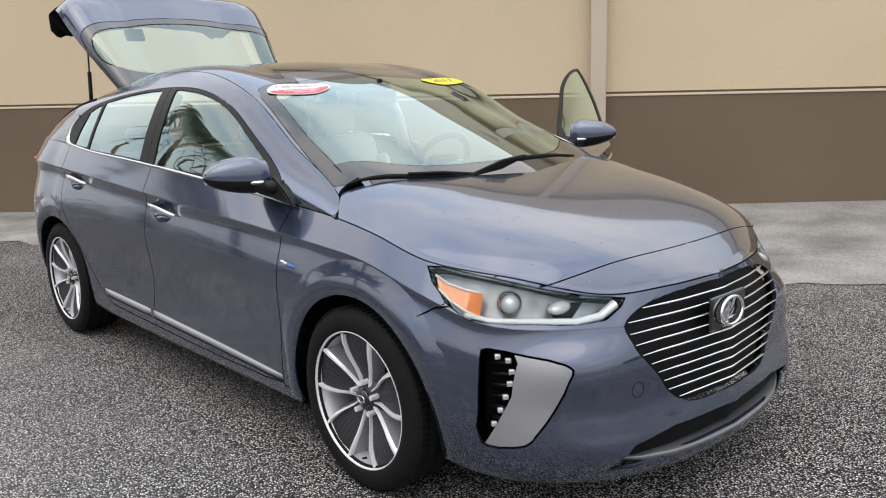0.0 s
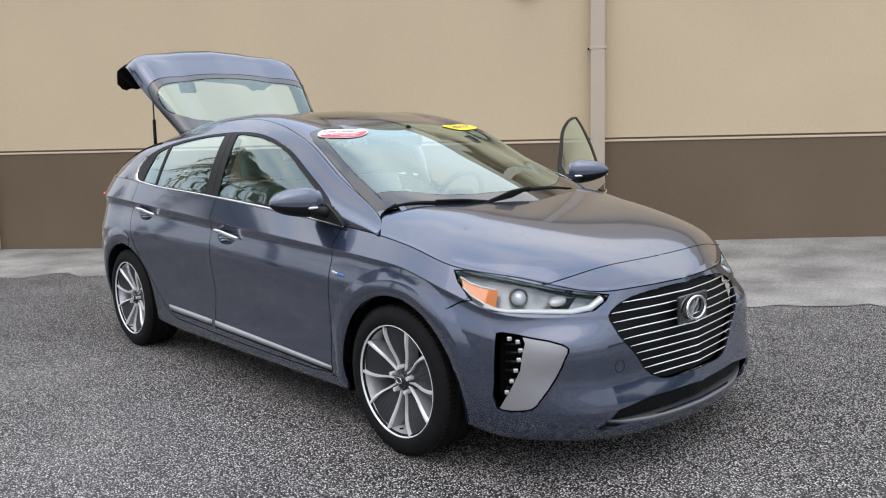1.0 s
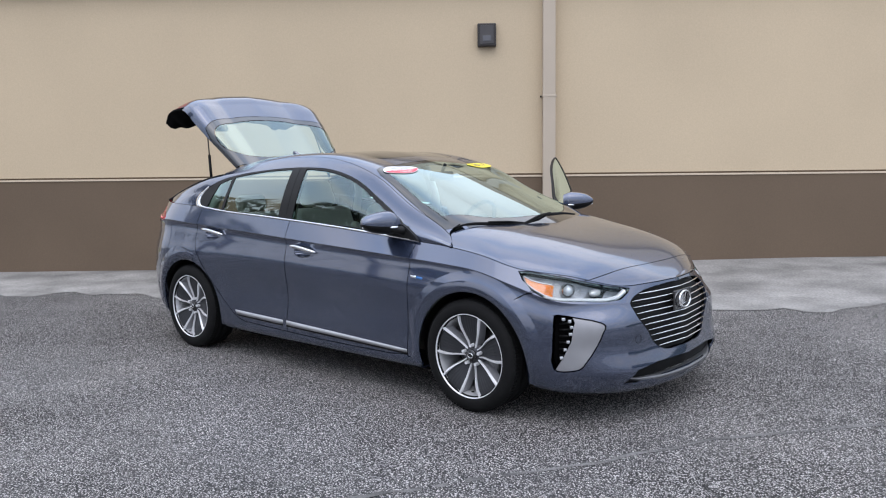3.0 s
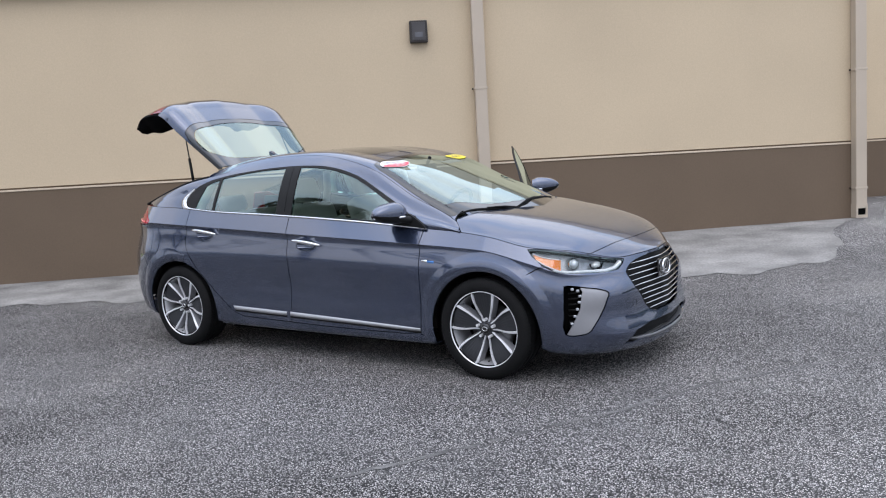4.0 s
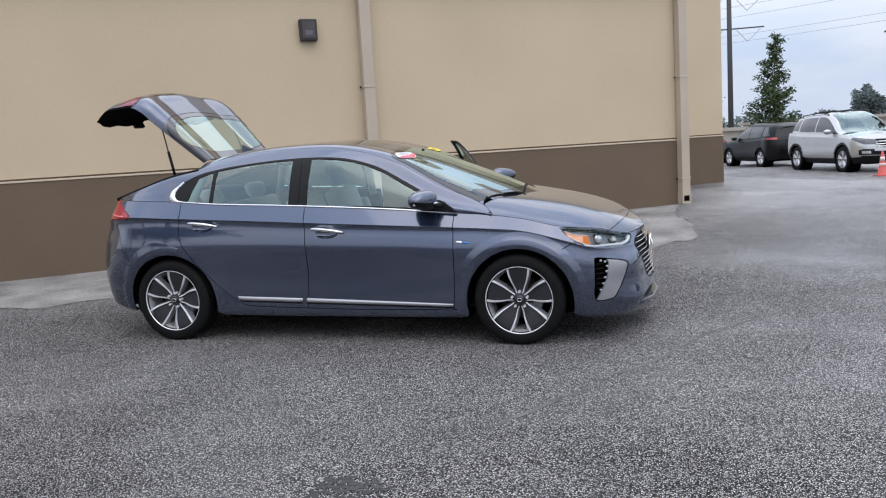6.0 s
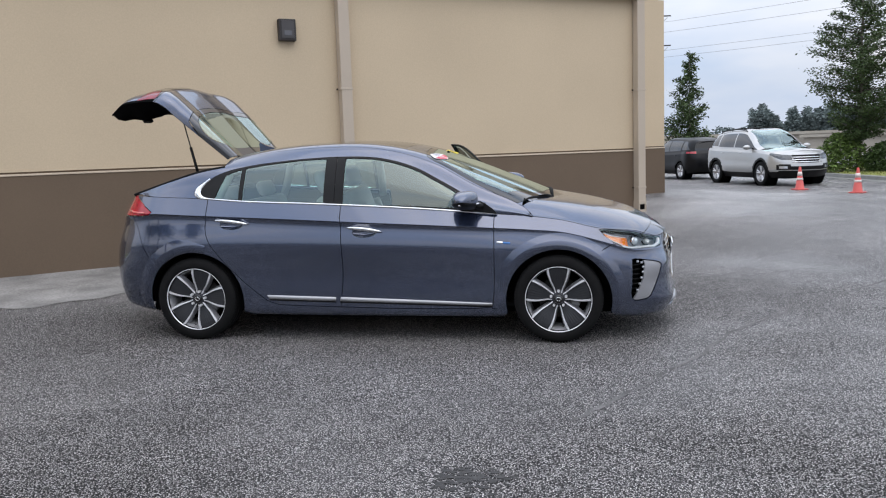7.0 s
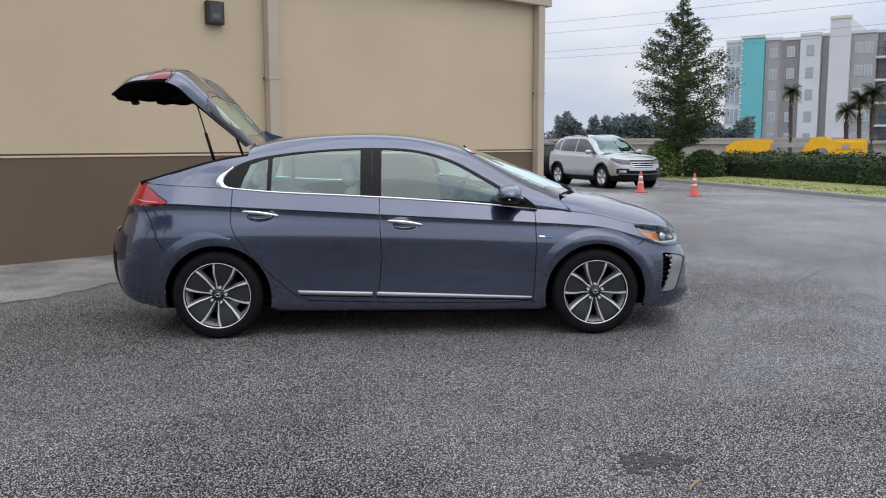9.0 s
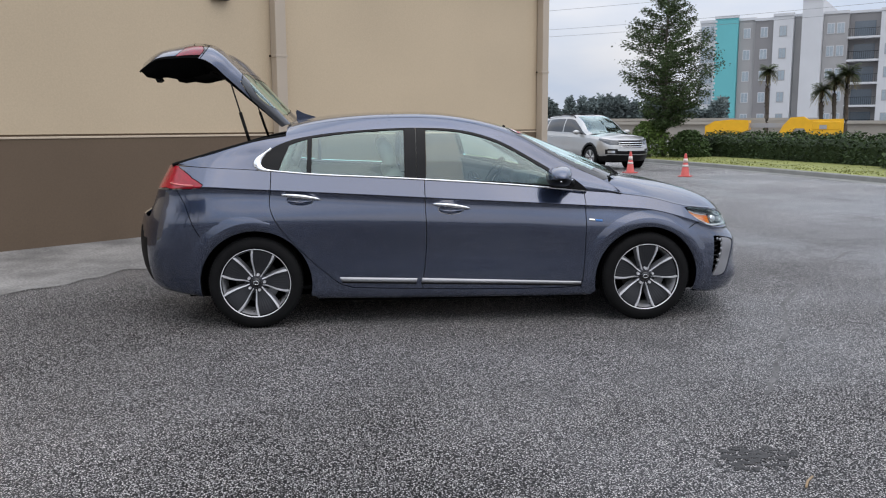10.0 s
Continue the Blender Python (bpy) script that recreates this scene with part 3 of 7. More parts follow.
# stations: rear middle, rear corner, along the side, front corner, front middle
SIDE_X = [-1.75, -1.35, -0.95, -0.45, 0.05, 0.50, 0.90, 1.15, 1.38]
BODY = Loft(
    [(-2.09, 0, 0.25), (-2.05, 0.42, 0.24), (-1.90, 0.66, 0.23)] + line3(SIDE_X, [0.73, 0.74] + [0.72] * 7, [0.21, 0.19, 0.19, 0.185, 0.182, 0.18, 0.18, 0.18, 0.18])
    + [(1.66, 0.73, 0.185), (1.82, 0.69, 0.165), (2.02, 0.51, 0.15), (2.115, 0.28, 0.145), (2.145, 0, 0.145)],
    [(-2.16, 0, 0.28), (-2.12, 0.43, 0.27), (-1.96, 0.71, 0.245)] + line3(SIDE_X, [0.80, 0.825, 0.826, 0.824, 0.822, 0.822, 0.824, 0.83, 0.83], [0.22, 0.20, 0.195, 0.19, 0.187, 0.185, 0.185, 0.19, 0.19])
    + [(1.68, 0.80, 0.195), (1.86, 0.745, 0.175), (2.06, 0.56, 0.16), (2.165, 0.30, 0.155), (2.20, 0, 0.155)],
    [(-2.22, 0, 0.38), (-2.17, 0.44, 0.37), (-2.00, 0.735, 0.36)] + line3(SIDE_X, [0.845, 0.868, 0.858, 0.85, 0.848, 0.85, 0.857, 0.865, 0.866], [0.34, 0.325, 0.315, 0.31, 0.302, 0.296, 0.29, 0.29, 0.29])
    + [(1.69, 0.842, 0.29), (1.86, 0.795, 0.28), (2.116, 0.60, 0.262), (2.195, 0.31, 0.252), (2.228, 0, 0.25)],
    [(-2.24, 0, 0.53), (-2.185, 0.45, 0.53), (-2.01, 0.745, 0.52)] + line3(SIDE_X, [0.862, 0.882, 0.864, 0.848, 0.845, 0.848, 0.86, 0.872, 0.876], [0.51, 0.51, 0.50, 0.49, 0.485, 0.48, 0.48, 0.48, 0.48])
    + [(1.68, 0.862, 0.45), (1.86, 0.805, 0.42), (2.096, 0.60, 0.395), (2.168, 0.30, 0.385), (2.205, 0, 0.385)],
    [(-2.22, 0, 0.69), (-2.165, 0.45, 0.69), (-1.995, 0.74, 0.70)] + line3(SIDE_X, [0.866, 0.885, 0.876, 0.868, 0.866, 0.865, 0.864, 0.868, 0.868], [0.71, 0.73, 0.72, 0.705, 0.69, 0.68, 0.67, 0.68, 0.68])
    + [(1.66, 0.856, 0.60), (1.85, 0.80, 0.555), (2.090, 0.60, 0.53), (2.16, 0.30, 0.515), (2.198, 0, 0.515)],
    [(-2.12, 0, 0.92), (-2.07, 0.44, 0.92), (-1.945, 0.72, 0.935)] + line3(SIDE_X, [0.828, 0.848, 0.852, 0.852, 0.852, 0.85, 0.844, 0.84, 0.838], [0.958, 0.942, 0.922, 0.895, 0.867, 0.843, 0.82, 0.805, 0.785])
    + [(1.655, 0.828, 0.715), (1.84, 0.782, 0.655), (2.078, 0.50, 0.625), (2.14, 0.28, 0.61), (2.175, 0, 0.605)],
    [(-2.0, 0, 1.09), (-1.965, 0.42, 1.09), (-1.875, 0.67, 1.09)] + line3(SIDE_X, [0.745, 0.785, 0.80, 0.80, 0.797, 0.787, 0.768, 0.775, 0.785], [1.085, 1.065, 1.032, 1.007, 0.978, 0.947, 0.912, 0.893, 0.863])
    + [(1.63, 0.772, 0.803), (1.87, 0.675, 0.772), (2.05, 0.44, 0.705), (2.115, 0.25, 0.705), (2.148, 0, 0.705)],
    creases={5: 1.0, 2: 0.5}, flare={5: 0.42}, fold=(5.0, 0.0075, 0.06, 0.60, 2.5, 3.3, 9.3, 10.5),
)
CAB_X = [-1.90, -1.65, -1.35, -0.95, -0.45, 0.05, 0.45, 0.78, 1.05, 1.175]


def belt(x):
    u, v = BODY.uv((x, 0.8, 1.0), (1, 0, 0.02), (2, 11))
    p = BODY.at(u, 6.0)
    for _ in range(20):
        u += (x - p[0]) * 2.0
        p = BODY.at(u, 6.0)
    return tuple(p)


BELT = [belt(x) for x in CAB_X]
RAIL = line3(CAB_X, [0.655, 0.692, 0.690, 0.645, 0.63, 0.64, 0.672, 0.715, 0.742, 0.762], [1.094, 1.168, 1.252, 1.312, 1.348, 1.335, 1.195, 1.015, 0.935, 0.900])
CAB = Loft(
    BELT,
    [((b[0] + r[0]) / 2, (b[1] + r[1]) / 2 + k, (b[2] + r[2]) / 2) for b, r, k in zip(BELT, RAIL, [0.004, 0.004, 0.006, 0.014] + [0.018] * 6)],
    RAIL,
    line3(CAB_X, [0.60, 0.62, 0.61, 0.565, 0.568, 0.582, 0.622, 0.662, 0.70, 0.735], [1.098, 1.176, 1.272, 1.365, 1.408, 1.388, 1.278, 1.10, 0.985, 0.920]),
    line3([-1.90, -1.65, -1.35, -0.95, -0.45, 0.05, 0.45, 0.82, 1.24, 1.31], [0.33, 0.32, 0.31, 0.31, 0.32, 0.33, 0.345, 0.36, 0.375, 0.38], [1.15, 1.23, 1.312, 1.398, 1.432, 1.416, 1.320, 1.176, 0.998, 0.966]),
    line3([-1.90, -1.65, -1.35, -0.95, -0.45, 0.05, 0.45, 0.85, 1.31, 1.38], [0] * 10, [1.165, 1.24, 1.325, 1.41, 1.443, 1.431, 1.344, 1.198, 1.008, 0.975]),
)
car = thing("car", "grey-blue metallic hatchback with its tailgate and driver's door open", "car", LEVEL)


# --- outlines on the lower body
SIDE_U = (2.6, 13)
ARCH = {}
for key, cx in (("front", 1.352), ("rear", -1.348)):
    ARCH[key] = BODY.side([(cx + 0.372 * math.cos(a), max(0.19, 0.298 + 0.370 * math.sin(a))) for a in [radians(-40 + 260 * i / 40) for i in range(41)]], SIDE_U)
    lo, hi = ARCH[key][0], ARCH[key][-1]
    ARCH[key] = [(lo[0], -0.5)] + ARCH[key] + [(hi[0], -0.5)]
SPLIT = [(-0.213, 1.01), (-0.210, 0.9), (-0.206, 0.785), (-0.200, 0.66), (-0.200, 0.54), (-0.208, 0.42), (-0.222, 0.325), (-0.225, 0.252)]
FRONT_EDGE = [(0.902, 0.930), (0.905, 0.80), (0.907, 0.70), (0.906, 0.58), (0.904, 0.45), (0.898, 0.34), (0.885, 0.255)]
REAR_EDGE = curve2([(-1.235, 1.07), (-1.238, 0.936), (-1.246, 0.84), (-1.215, 0.745), (-1.165, 0.67), (-1.014, 0.496), (-0.86, 0.355), (-0.78, 0.295), (-0.70, 0.268)], 3)
DOOR_F = BODY.side(SPLIT[1:] + [(0.1, 0.243), (0.45, 0.240), (0.75, 0.242)] + FRONT_EDGE[::-1][:-1], SIDE_U)
DOOR_F = [(DOOR_F[0][0], 6.4)] + DOOR_F + [(DOOR_F[-1][0], 6.4)]
DOOR_R = BODY.side(REAR_EDGE[1:] + [(-0.5, 0.260)] + SPLIT[::-1][:-1], SIDE_U)
DOOR_R = [(DOOR_R[0][0], 6.4)] + DOOR_R + [(DOOR_R[-1][0], 6.4)]
FENDER_LINE = BODY.near([(1.60, 0.86, 0.60), (1.64, 0.855, 0.648), (1.70, 0.845, 0.682), (1.765, 0.815, 0.705)])
HEADLAMP = BODY.near([(1.635, 0.78, 0.790), (1.67, 0.80, 0.755), (1.742, 0.822, 0.712), (1.81, 0.80, 0.668), (1.86, 0.765, 0.654), (1.95, 0.66, 0.640), (2.02, 0.565, 0.630), (2.055, 0.49, 0.634), (2.075, 0.425, 0.672), (2.072, 0.405, 0.690)])
HEADLAMP = HEADLAMP + [(HEADLAMP[-1][0] - 0.3, 5.93), (13.3, 5.90), (12.7, 5.93), (12.2, 5.965)]
BUMPER_F = FENDER_LINE + [(13.0, 6.4), (17, 6.4), (17, -1), (FENDER_LINE[0][0] - 0.25, -1)]
DRL = curve2(BODY.near([(1.868, 0.803, 0.588), (1.885, 0.790, 0.590), (1.96, 0.72, 0.568), (2.038, 0.638, 0.536), (2.051, 0.622, 0.522), (2.048, 0.630, 0.500), (2.025, 0.660, 0.42), (1.985, 0.700, 0.335), (1.962, 0.718, 0.305), (1.935, 0.745, 0.297), (1.88, 0.795, 0.293), (1.866, 0.808, 0.302), (1.862, 0.812, 0.40), (1.864, 0.808, 0.50)]), 2, True)
GRILLE = curve2(BODY.near([(2.148, 0.05, 0.688), (2.13, 0.22, 0.683), (2.098, 0.37, 0.655), (2.092, 0.44, 0.615), (2.118, 0.435, 0.575), (2.15, 0.355, 0.47), (2.178, 0.275, 0.375), (2.19, 0.22, 0.352), (2.208, 0.05, 0.345)]), 3)
GRILLE = [(16.4, GRILLE[0][1])] + GRILLE + [(16.4, GRILLE[-1][1])]
SLOT = BODY.near([(2.212, 0.04, 0.292), (2.17, 0.30, 0.290), (2.11, 0.46, 0.270), (2.085, 0.53, 0.235), (2.11, 0.46, 0.222), (2.185, 0.26, 0.225), (2.216, 0.04, 0.225)])
SLOT = [(16.4, SLOT[0][1])] + SLOT + [(16.4, SLOT[-1][1])]
TAIL = BODY.side([(-1.85, 1.082), (-1.81, 1.058), (-1.765, 1.029), (-1.72, 1.000), (-1.675, 0.972), (-1.69, 0.950), (-1.76, 0.942), (-1.90, 0.940), (-1.93, 0.945)], (1.3, 4))
TAIL = TAIL + [(1.55, TAIL[-1][1]), (1.55, 6.4), (TAIL[0][0], 6.4)]
BUMPER_R = BODY.side([(-1.63, 0.545), (-1.70, 0.63), (-1.755, 0.73), (-1.80, 0.84), (-1.86, 0.945)], (1.5, 4))
BUMPER_R = BUMPER_R + [(-1, BUMPER_R[-1][1]), (-1, -1), (BUMPER_R[0][0] + 0.1, -1)]


SILVER = BODY.near([(1.930, 0.745, 0.60), (1.945, 0.735, 0.545), (1.935, 0.752, 0.45), (1.905, 0.780, 0.37), (1.872, 0.808, 0.300)])
SILVER = SILVER + [(SILVER[-1][0], 1.8), (15, 1.8), (15, 4.9), (SILVER[0][0], 4.9)]


def bowl_line(x, z):
    return BODY.side([(x + 0.088 * math.cos(a), z + 0.034 * math.sin(a)) for a in [math.tau * i / 20 for i in range(20)]], SIDE_U)


BOWLS = {"front": (-0.032, 0.800), "rear": (-1.042, 0.868)}
BOWL_F, BOWL_R = bowl_line(*BOWLS["front"]), bowl_line(*BOWLS["rear"])


def body_class(u, v, p):
    if inside(ARCH["front"], u, v) or inside(ARCH["rear"], u, v):
        return None
    if v < 1.2 and min(abs(p[0] - 1.352), abs(p[0] + 1.348)) < 0.388:
        return None
    if inside(DRL, u, v):
        return "silver_insert" if inside(SILVER, u, v) else "louvre_back"
    if inside(GRILLE, u, v):
        return "grille_back"
    if inside(SLOT, u, v):
        return "slot_back"
    if inside(BOWL_F, u, v) or inside(BOWL_R, u, v):
        return None
    if inside(HEADLAMP, u, v):
        return "headlamp"
    if inside(TAIL, u, v):
        return "tail_lamp"
    if inside(BUMPER_F, u, v):
        return "front_bumper"
    if u < 1.6 and p[2] > 0.72:
        return None
    if u < 1.62 and 0.29 < p[2] < 0.66 - 0.16 * max(0.0, u - 1.0):
        return "rear_valance"
    if inside(BUMPER_R, u, v):
        return "rear_bumper"
    if inside(DOOR_F, u, v):
        return "front_door"
    if inside(DOOR_R, u, v):
        return "rear_door"
    return "fender" if u > 7.5 and v > 1.6 and p[0] > 0.88 else "side_frame"


def steps(n, per):
    return [i / per for i in range(n * per + 1)]


BODY_P = panels(BODY, steps(16, 7), sorted(steps(6, 5) + [4.70, 4.86, 4.93, 4.96, 4.985, 5.014]),
                [(ARCH["front"], True), (ARCH["rear"], True), (DRL, True), (GRILLE, False), (SLOT, False), (HEADLAMP, True), (TAIL, True), (BUMPER_F, True),
                 (BUMPER_R, True), (DOOR_F, True), (DOOR_R, True), (SILVER, True), (BOWL_F, True), (BOWL_R, True), ([(9.6, 1.6), (13, 1.6)], False)], body_class)

# --- outlines on the cabin
CAB_U = (0, 9)
DLO = CAB.side(curve2([(0.93, 0.895), (0.82, 0.968), (0.73, 1.026), (0.524, 1.145), (0.318, 1.252), (0.068, 1.322), (-0.218, 1.340), (-0.45, 1.335), (-0.698, 1.318), (-0.959, 1.288), (-1.135, 1.248), (-1.235, 1.200), (-1.315, 1.115), (-1.325, 1.085), (-1.30, 1.06)], 3), CAB_U)
DLO = DLO + [(DLO[-1][0], -0.4), (DLO[0][0], -0.4)]


GLASS_F = CAB.side([(-0.198, 0.993), (-0.194, 1.326)] + curve2([(-0.15, 1.328), (0.06, 1.308), (0.30, 1.240), (0.50, 1.136), (0.655, 1.048)], 4) + [(0.70, 0.985), (0.705, 0.950), (0.5, 0.966), (0.2, 0.985)], CAB_U)
GLASS_R = CAB.side([(-0.345, 1.016), (-0.343, 1.326)] + curve2([(-0.40, 1.325), (-0.55, 1.319), (-0.75, 1.302), (-0.965, 1.273)], 4) + [(-0.970, 1.043), (-0.65, 1.030)], CAB_U)
GLASS_Q = CAB.side([(-1.000, 1.050), (-0.995, 1.265)] + curve2([(-1.03, 1.256), (-1.06, 1.247), (-1.115, 1.224)], 3) + [(-1.155, 1.14), (-1.185, 1.060), (-1.1, 1.055)], CAB_U)
B_SEAM = CAB.side([(-0.262, 0.99), (-0.262, 1.2), (-0.262, 1.36)], CAB_U)
B_SEAM = [(B_SEAM[0][0], -0.2)] + B_SEAM
SHIELD_LINE = CAB.near([(1.13, 0.60, 0.985), (1.10, 0.665, 0.972), (1.07, 0.695, 0.975), (1.02, 0.695, 0.998), (0.78, 0.650, 1.11), (0.46, 0.607, 1.283), (0.40, 0.58, 1.32), (0.375, 0.46, 1.345), (0.355, 0.3, 1.375), (0.345, 0.1, 1.392), (0.343, 0.0, 1.394)])
SHIELD_LINE = [(9.4, SHIELD_LINE[0][1])] + SHIELD_LINE + [(SHIELD_LINE[-1][0], 5.4), (9.4, 5.4)]
FRIT_LINE = CAB.near([(1.04, 0.64, 1.0), (0.76, 0.60, 1.135), (0.50, 0.565, 1.278), (0.45, 0.52, 1.31), (0.42, 0.4, 1.335), (0.395, 0.22, 1.358), (0.385, 0.0, 1.372)])
FRIT_LINE = [(7.72, FRIT_LINE[0][1])] + FRIT_LINE + [(FRIT_LINE[-1][0], 5.4), (7.93, 5.4), (7.88, 4.3)]
SUNROOF = CAB.near([(0.22, 0.0, 1.42), (0.21, 0.30, 1.40), (0.17, 0.42, 1.40), (-0.1, 0.43, 1.42), (-0.36, 0.42, 1.425), (-0.40, 0.36, 1.435), (-0.41, 0.0, 1.45)])
SUNROOF = [(SUNROOF[0][0], 5.4)] + SUNROOF + [(SUNROOF[-1][0], 5.4)]
CORNER = CAB.near([(1.10, 0.62, 0.985), (1.10, 0.66, 0.978), (1.10, 0.70, 0.966), (1.125, 0.724, 0.945), (1.15, 0.746, 0.925), (1.20, 0.79, 0.88)])
CORNER = [(9.5, CORNER[0][1])] + CORNER + [(9.5, CORNER[-1][1])]
GATE_U = CAB.uv((-1.14, 0.3, 1.36))[0]


def cab_class(u, v, p):
    if inside(GLASS_F, u, v):
        return "glass_front"
    if inside(GLASS_R, u, v):
        return "glass_rear"
    if inside(GLASS_Q, u, v):
        return "glass_quarter"
    if inside(DLO, u, v):
        return "frame_front" if p[0] > -0.262 else "frame_rear"
    if inside(CORNER, u, v):
        return None
    if v > 2.03 and u < GATE_U:
        return None
    if v > 3.0:
        if inside(FRIT_LINE, u, v):
            return "windscreen"
        if inside(SHIELD_LINE, u, v):
            return "windscreen_border"
        if inside(SUNROOF, u, v):
            return "sunroof"
        return "roof"
    return "rail"


CAB_P = panels(CAB, steps(9, 9), steps(5, 6), [(DLO, True), (GLASS_F, True), (GLASS_R, True), (GLASS_Q, True), (B_SEAM, False), (SHIELD_LINE, True), (FRIT_LINE, True),
                                              (SUNROOF, True), (CORNER, True), ([(GATE_U, 1.9), (GATE_U, 5.2)], False), ([(-0.1, 2.03), (GATE_U, 2.03)], False), ([(-0.1, 3.0), (9.1, 3.0)], False)], cab_class, gap=0.0016)

# --- bonnet: a height field within its plan outline
def hood_edge(x):
    u = 9.0
    lo, hi = 9.0, 16.0
    for _ in range(40):
        u = (lo + hi) / 2
        if BODY.at(u, 6)[0] < x:
            lo = u
        else:
            hi = u
    p = BODY.at(u, 6)
    return p[1], p[2]


def hood_mid(x):
    return float(np.interp(x, [0.95, 1.15, 1.30, 1.45, 1.60, 1.75, 1.90, 2.00, 2.08, 2.15], [1.02, 1.005, 0.990, 0.968, 0.940, 0.903, 0.852, 0.806, 0.758, 0.705]))


def hood_z(x, w):
    xx = min(max(x, 0.93), 2.1478)
    we, ze = hood_edge(xx)
    k = min(1.0, abs(w) / max(we, 1e-3))
    reach = min(0.11, 2.1479 - xx)
    zc = sum((1 - abs(j) / 9) * hood_mid(xx + reach * j / 8) for j in range(-8, 9)) / 9
    ridge = 0.010 * smooth_step(0.50, 0.36, abs(w) - 0.16 * (1.9 - xx)) * min(1, max(0, (2.08 - xx) * 6))
    return ze + (zc - ze - ridge) * (1 - k ** (4.8 + 3.2 * smooth_step(1.48, 1.12, xx))) + ridge


def hood_panels():
    nw = 40
    out = {"bonnet": bmesh.new(), "nose_panel": bmesh.new(), "cowl": bmesh.new()}

    def front(w):
        return 2.030 - 0.088 * (abs(w) / 0.616) ** 2.8

    def rear(w):
        return 1.325 - 0.225 * min(1, abs(w) / 0.70) ** 2.2 + 1.05 * max(0, abs(w) - 0.70)

    for name, lo, hi in (("cowl", lambda w: rear(w) - 0.12, rear), ("bonnet", rear, front), ("nose_panel", front, None)):
        bm = out[name]
        rows = []
        n = {"cowl": 4, "bonnet": 44, "nose_panel": 12}[name]
        wmax = {"cowl": 0.745, "bonnet": 1.0, "nose_panel": 1.0}[name]
        for i in range(n + 1):
            row = []
            for j in range(nw + 1):
                s = j / nw
                # widths follow the plan outline; the front panel ends on the grille's top edge
                w = 0.6
                for _ in range(12 if name != "nose_panel" else 2):
                    x0 = lo(w)
                    x1 = hi(w) if hi else None
                    if x1 is None:
                        a, b = 12.0, 16.0
                        for _ in range(24):
                            c = (a + b) / 2
                            if BODY.at(c, 6)[1] > w:
                                a = c
                            else:
                                b = c
                        x1 = max(x0 + 1e-3, BODY.at(c, 6)[0])
                    x = x0 + (x1 - x0) * i / n
                    we = hood_edge(min(max(x, 0.95), 2.1475))[0]
                    w = s * (min(we, 0.72) if name == "cowl" else we if name == "bonnet" else 0.625)
                drop = -0.02 if name == "cowl" else 0.0
                row.append(bm.verts.new((x, -w, hood_z(x, w) + drop)))
            rows.append(row)
        for r, t in zip(rows, rows[1:]):
            for j in range(nw):
                try:
                    bm.faces.new((r[j], r[j + 1], t[j + 1], t[j]))
                except ValueError:
                    pass
        bmesh.ops.remove_doubles(bm, verts=bm.verts[:], dist=1e-4)
        shade, face_out = bm.verts.layers.float_vector.new("shade"), bm.verts.layers.float_vector.new("face_out")
        for v in bm.verts:
            x, w, e = v.co.x, -v.co.y, 0.012
            e1 = 0.012 if x < 2.10 else 0.004
            n = Vector((-(hood_z(x + e1, w) - hood_z(x - e1, w)) / (2 * e1), (hood_z(x, w + e) - hood_z(x, abs(w - e))) / (w + e - abs(w - e) or 1), 1)) if w > 1e-5 else Vector((-(hood_z(x + e1, 0) - hood_z(x - e1, 0)) / (2 * e1), 0, 1))
            n.normalize()
            v[shade], v[face_out] = n, n
        tidy(bm, 0.0022, 0.012)
    return out


HOOD_P = hood_panels()

# --- hang the panels on the car
for name, mat, label in (("front_bumper", PAINT, "painted bumper"), ("rear_bumper", PAINT, "painted bumper"), ("rear_valance", BLACK, "black plastic lower rear panel")):
    part(name, joined(BODY_P[name], mirrored(BODY_P[name])), mat, car, label, smooth=True)
for name, mat, label in (("bonnet", PAINT, "smooth grey-blue bonnet with raindrops"), ("nose_panel", PAINT, ""), ("cowl", TRIM_BLACK, "black plastic cowl")):
    part(name, joined(HOOD_P[name], mirrored(HOOD_P[name])), mat, car, label, smooth=True)
for name, mat, label in (("roof", PAINT, "grey-blue roof panel"), ("sunroof", GLOSS_BLACK, "dark glass sunroof"), ("windscreen", SHIELD, "clear windscreen"), ("windscreen_border", GLOSS_BLACK, "black windscreen border")):
    part(name, joined(CAB_P[name], mirrored(CAB_P[name])), mat, car, label, smooth=True)
for name in ("fender", "side_frame", "rail"):
    src = (BODY_P if name in BODY_P else CAB_P)[name]
    for bm in (src.copy(), mirrored(src)):
        part(name, bm, PAINT, car, "", smooth=True)
# ---------------------------------------------------------------- car: the rest of its parts
def on_body(x, w, z, out=0.0, loft=None, mask=(1, 1, 1), u_range=None):
    """A point of the body's surface near the given one, moved outwards; w is signed like y on the right side (negative)."""
    L = loft or BODY
    u, v = L.uv((x, abs(w), z), mask, u_range)
    return surf(L, u, v, out, 1 if w > 0 else -1)


def surf(L, u, v, out=0.0, side=-1):
    p = L.at(u, v)
    e = 0.02
    a = L.at(min(u + e, L.nu), v) - L.at(max(u - e, 0), v)
    b = L.at(u, min(v + e, L.nv)) - L.at(u, max(v - e, 0))
    n = np.cross(a, b)
    n = n / max(np.linalg.norm(n), 1e-9)
    c = np.array((p[0], p[1], p[2])) - np.array((p[0] * 0.75, 0, 0.65))
    n = n if n @ c > 0 else -n
    q = p + n * out
    return Vector((q[0], side * q[1], q[2]))


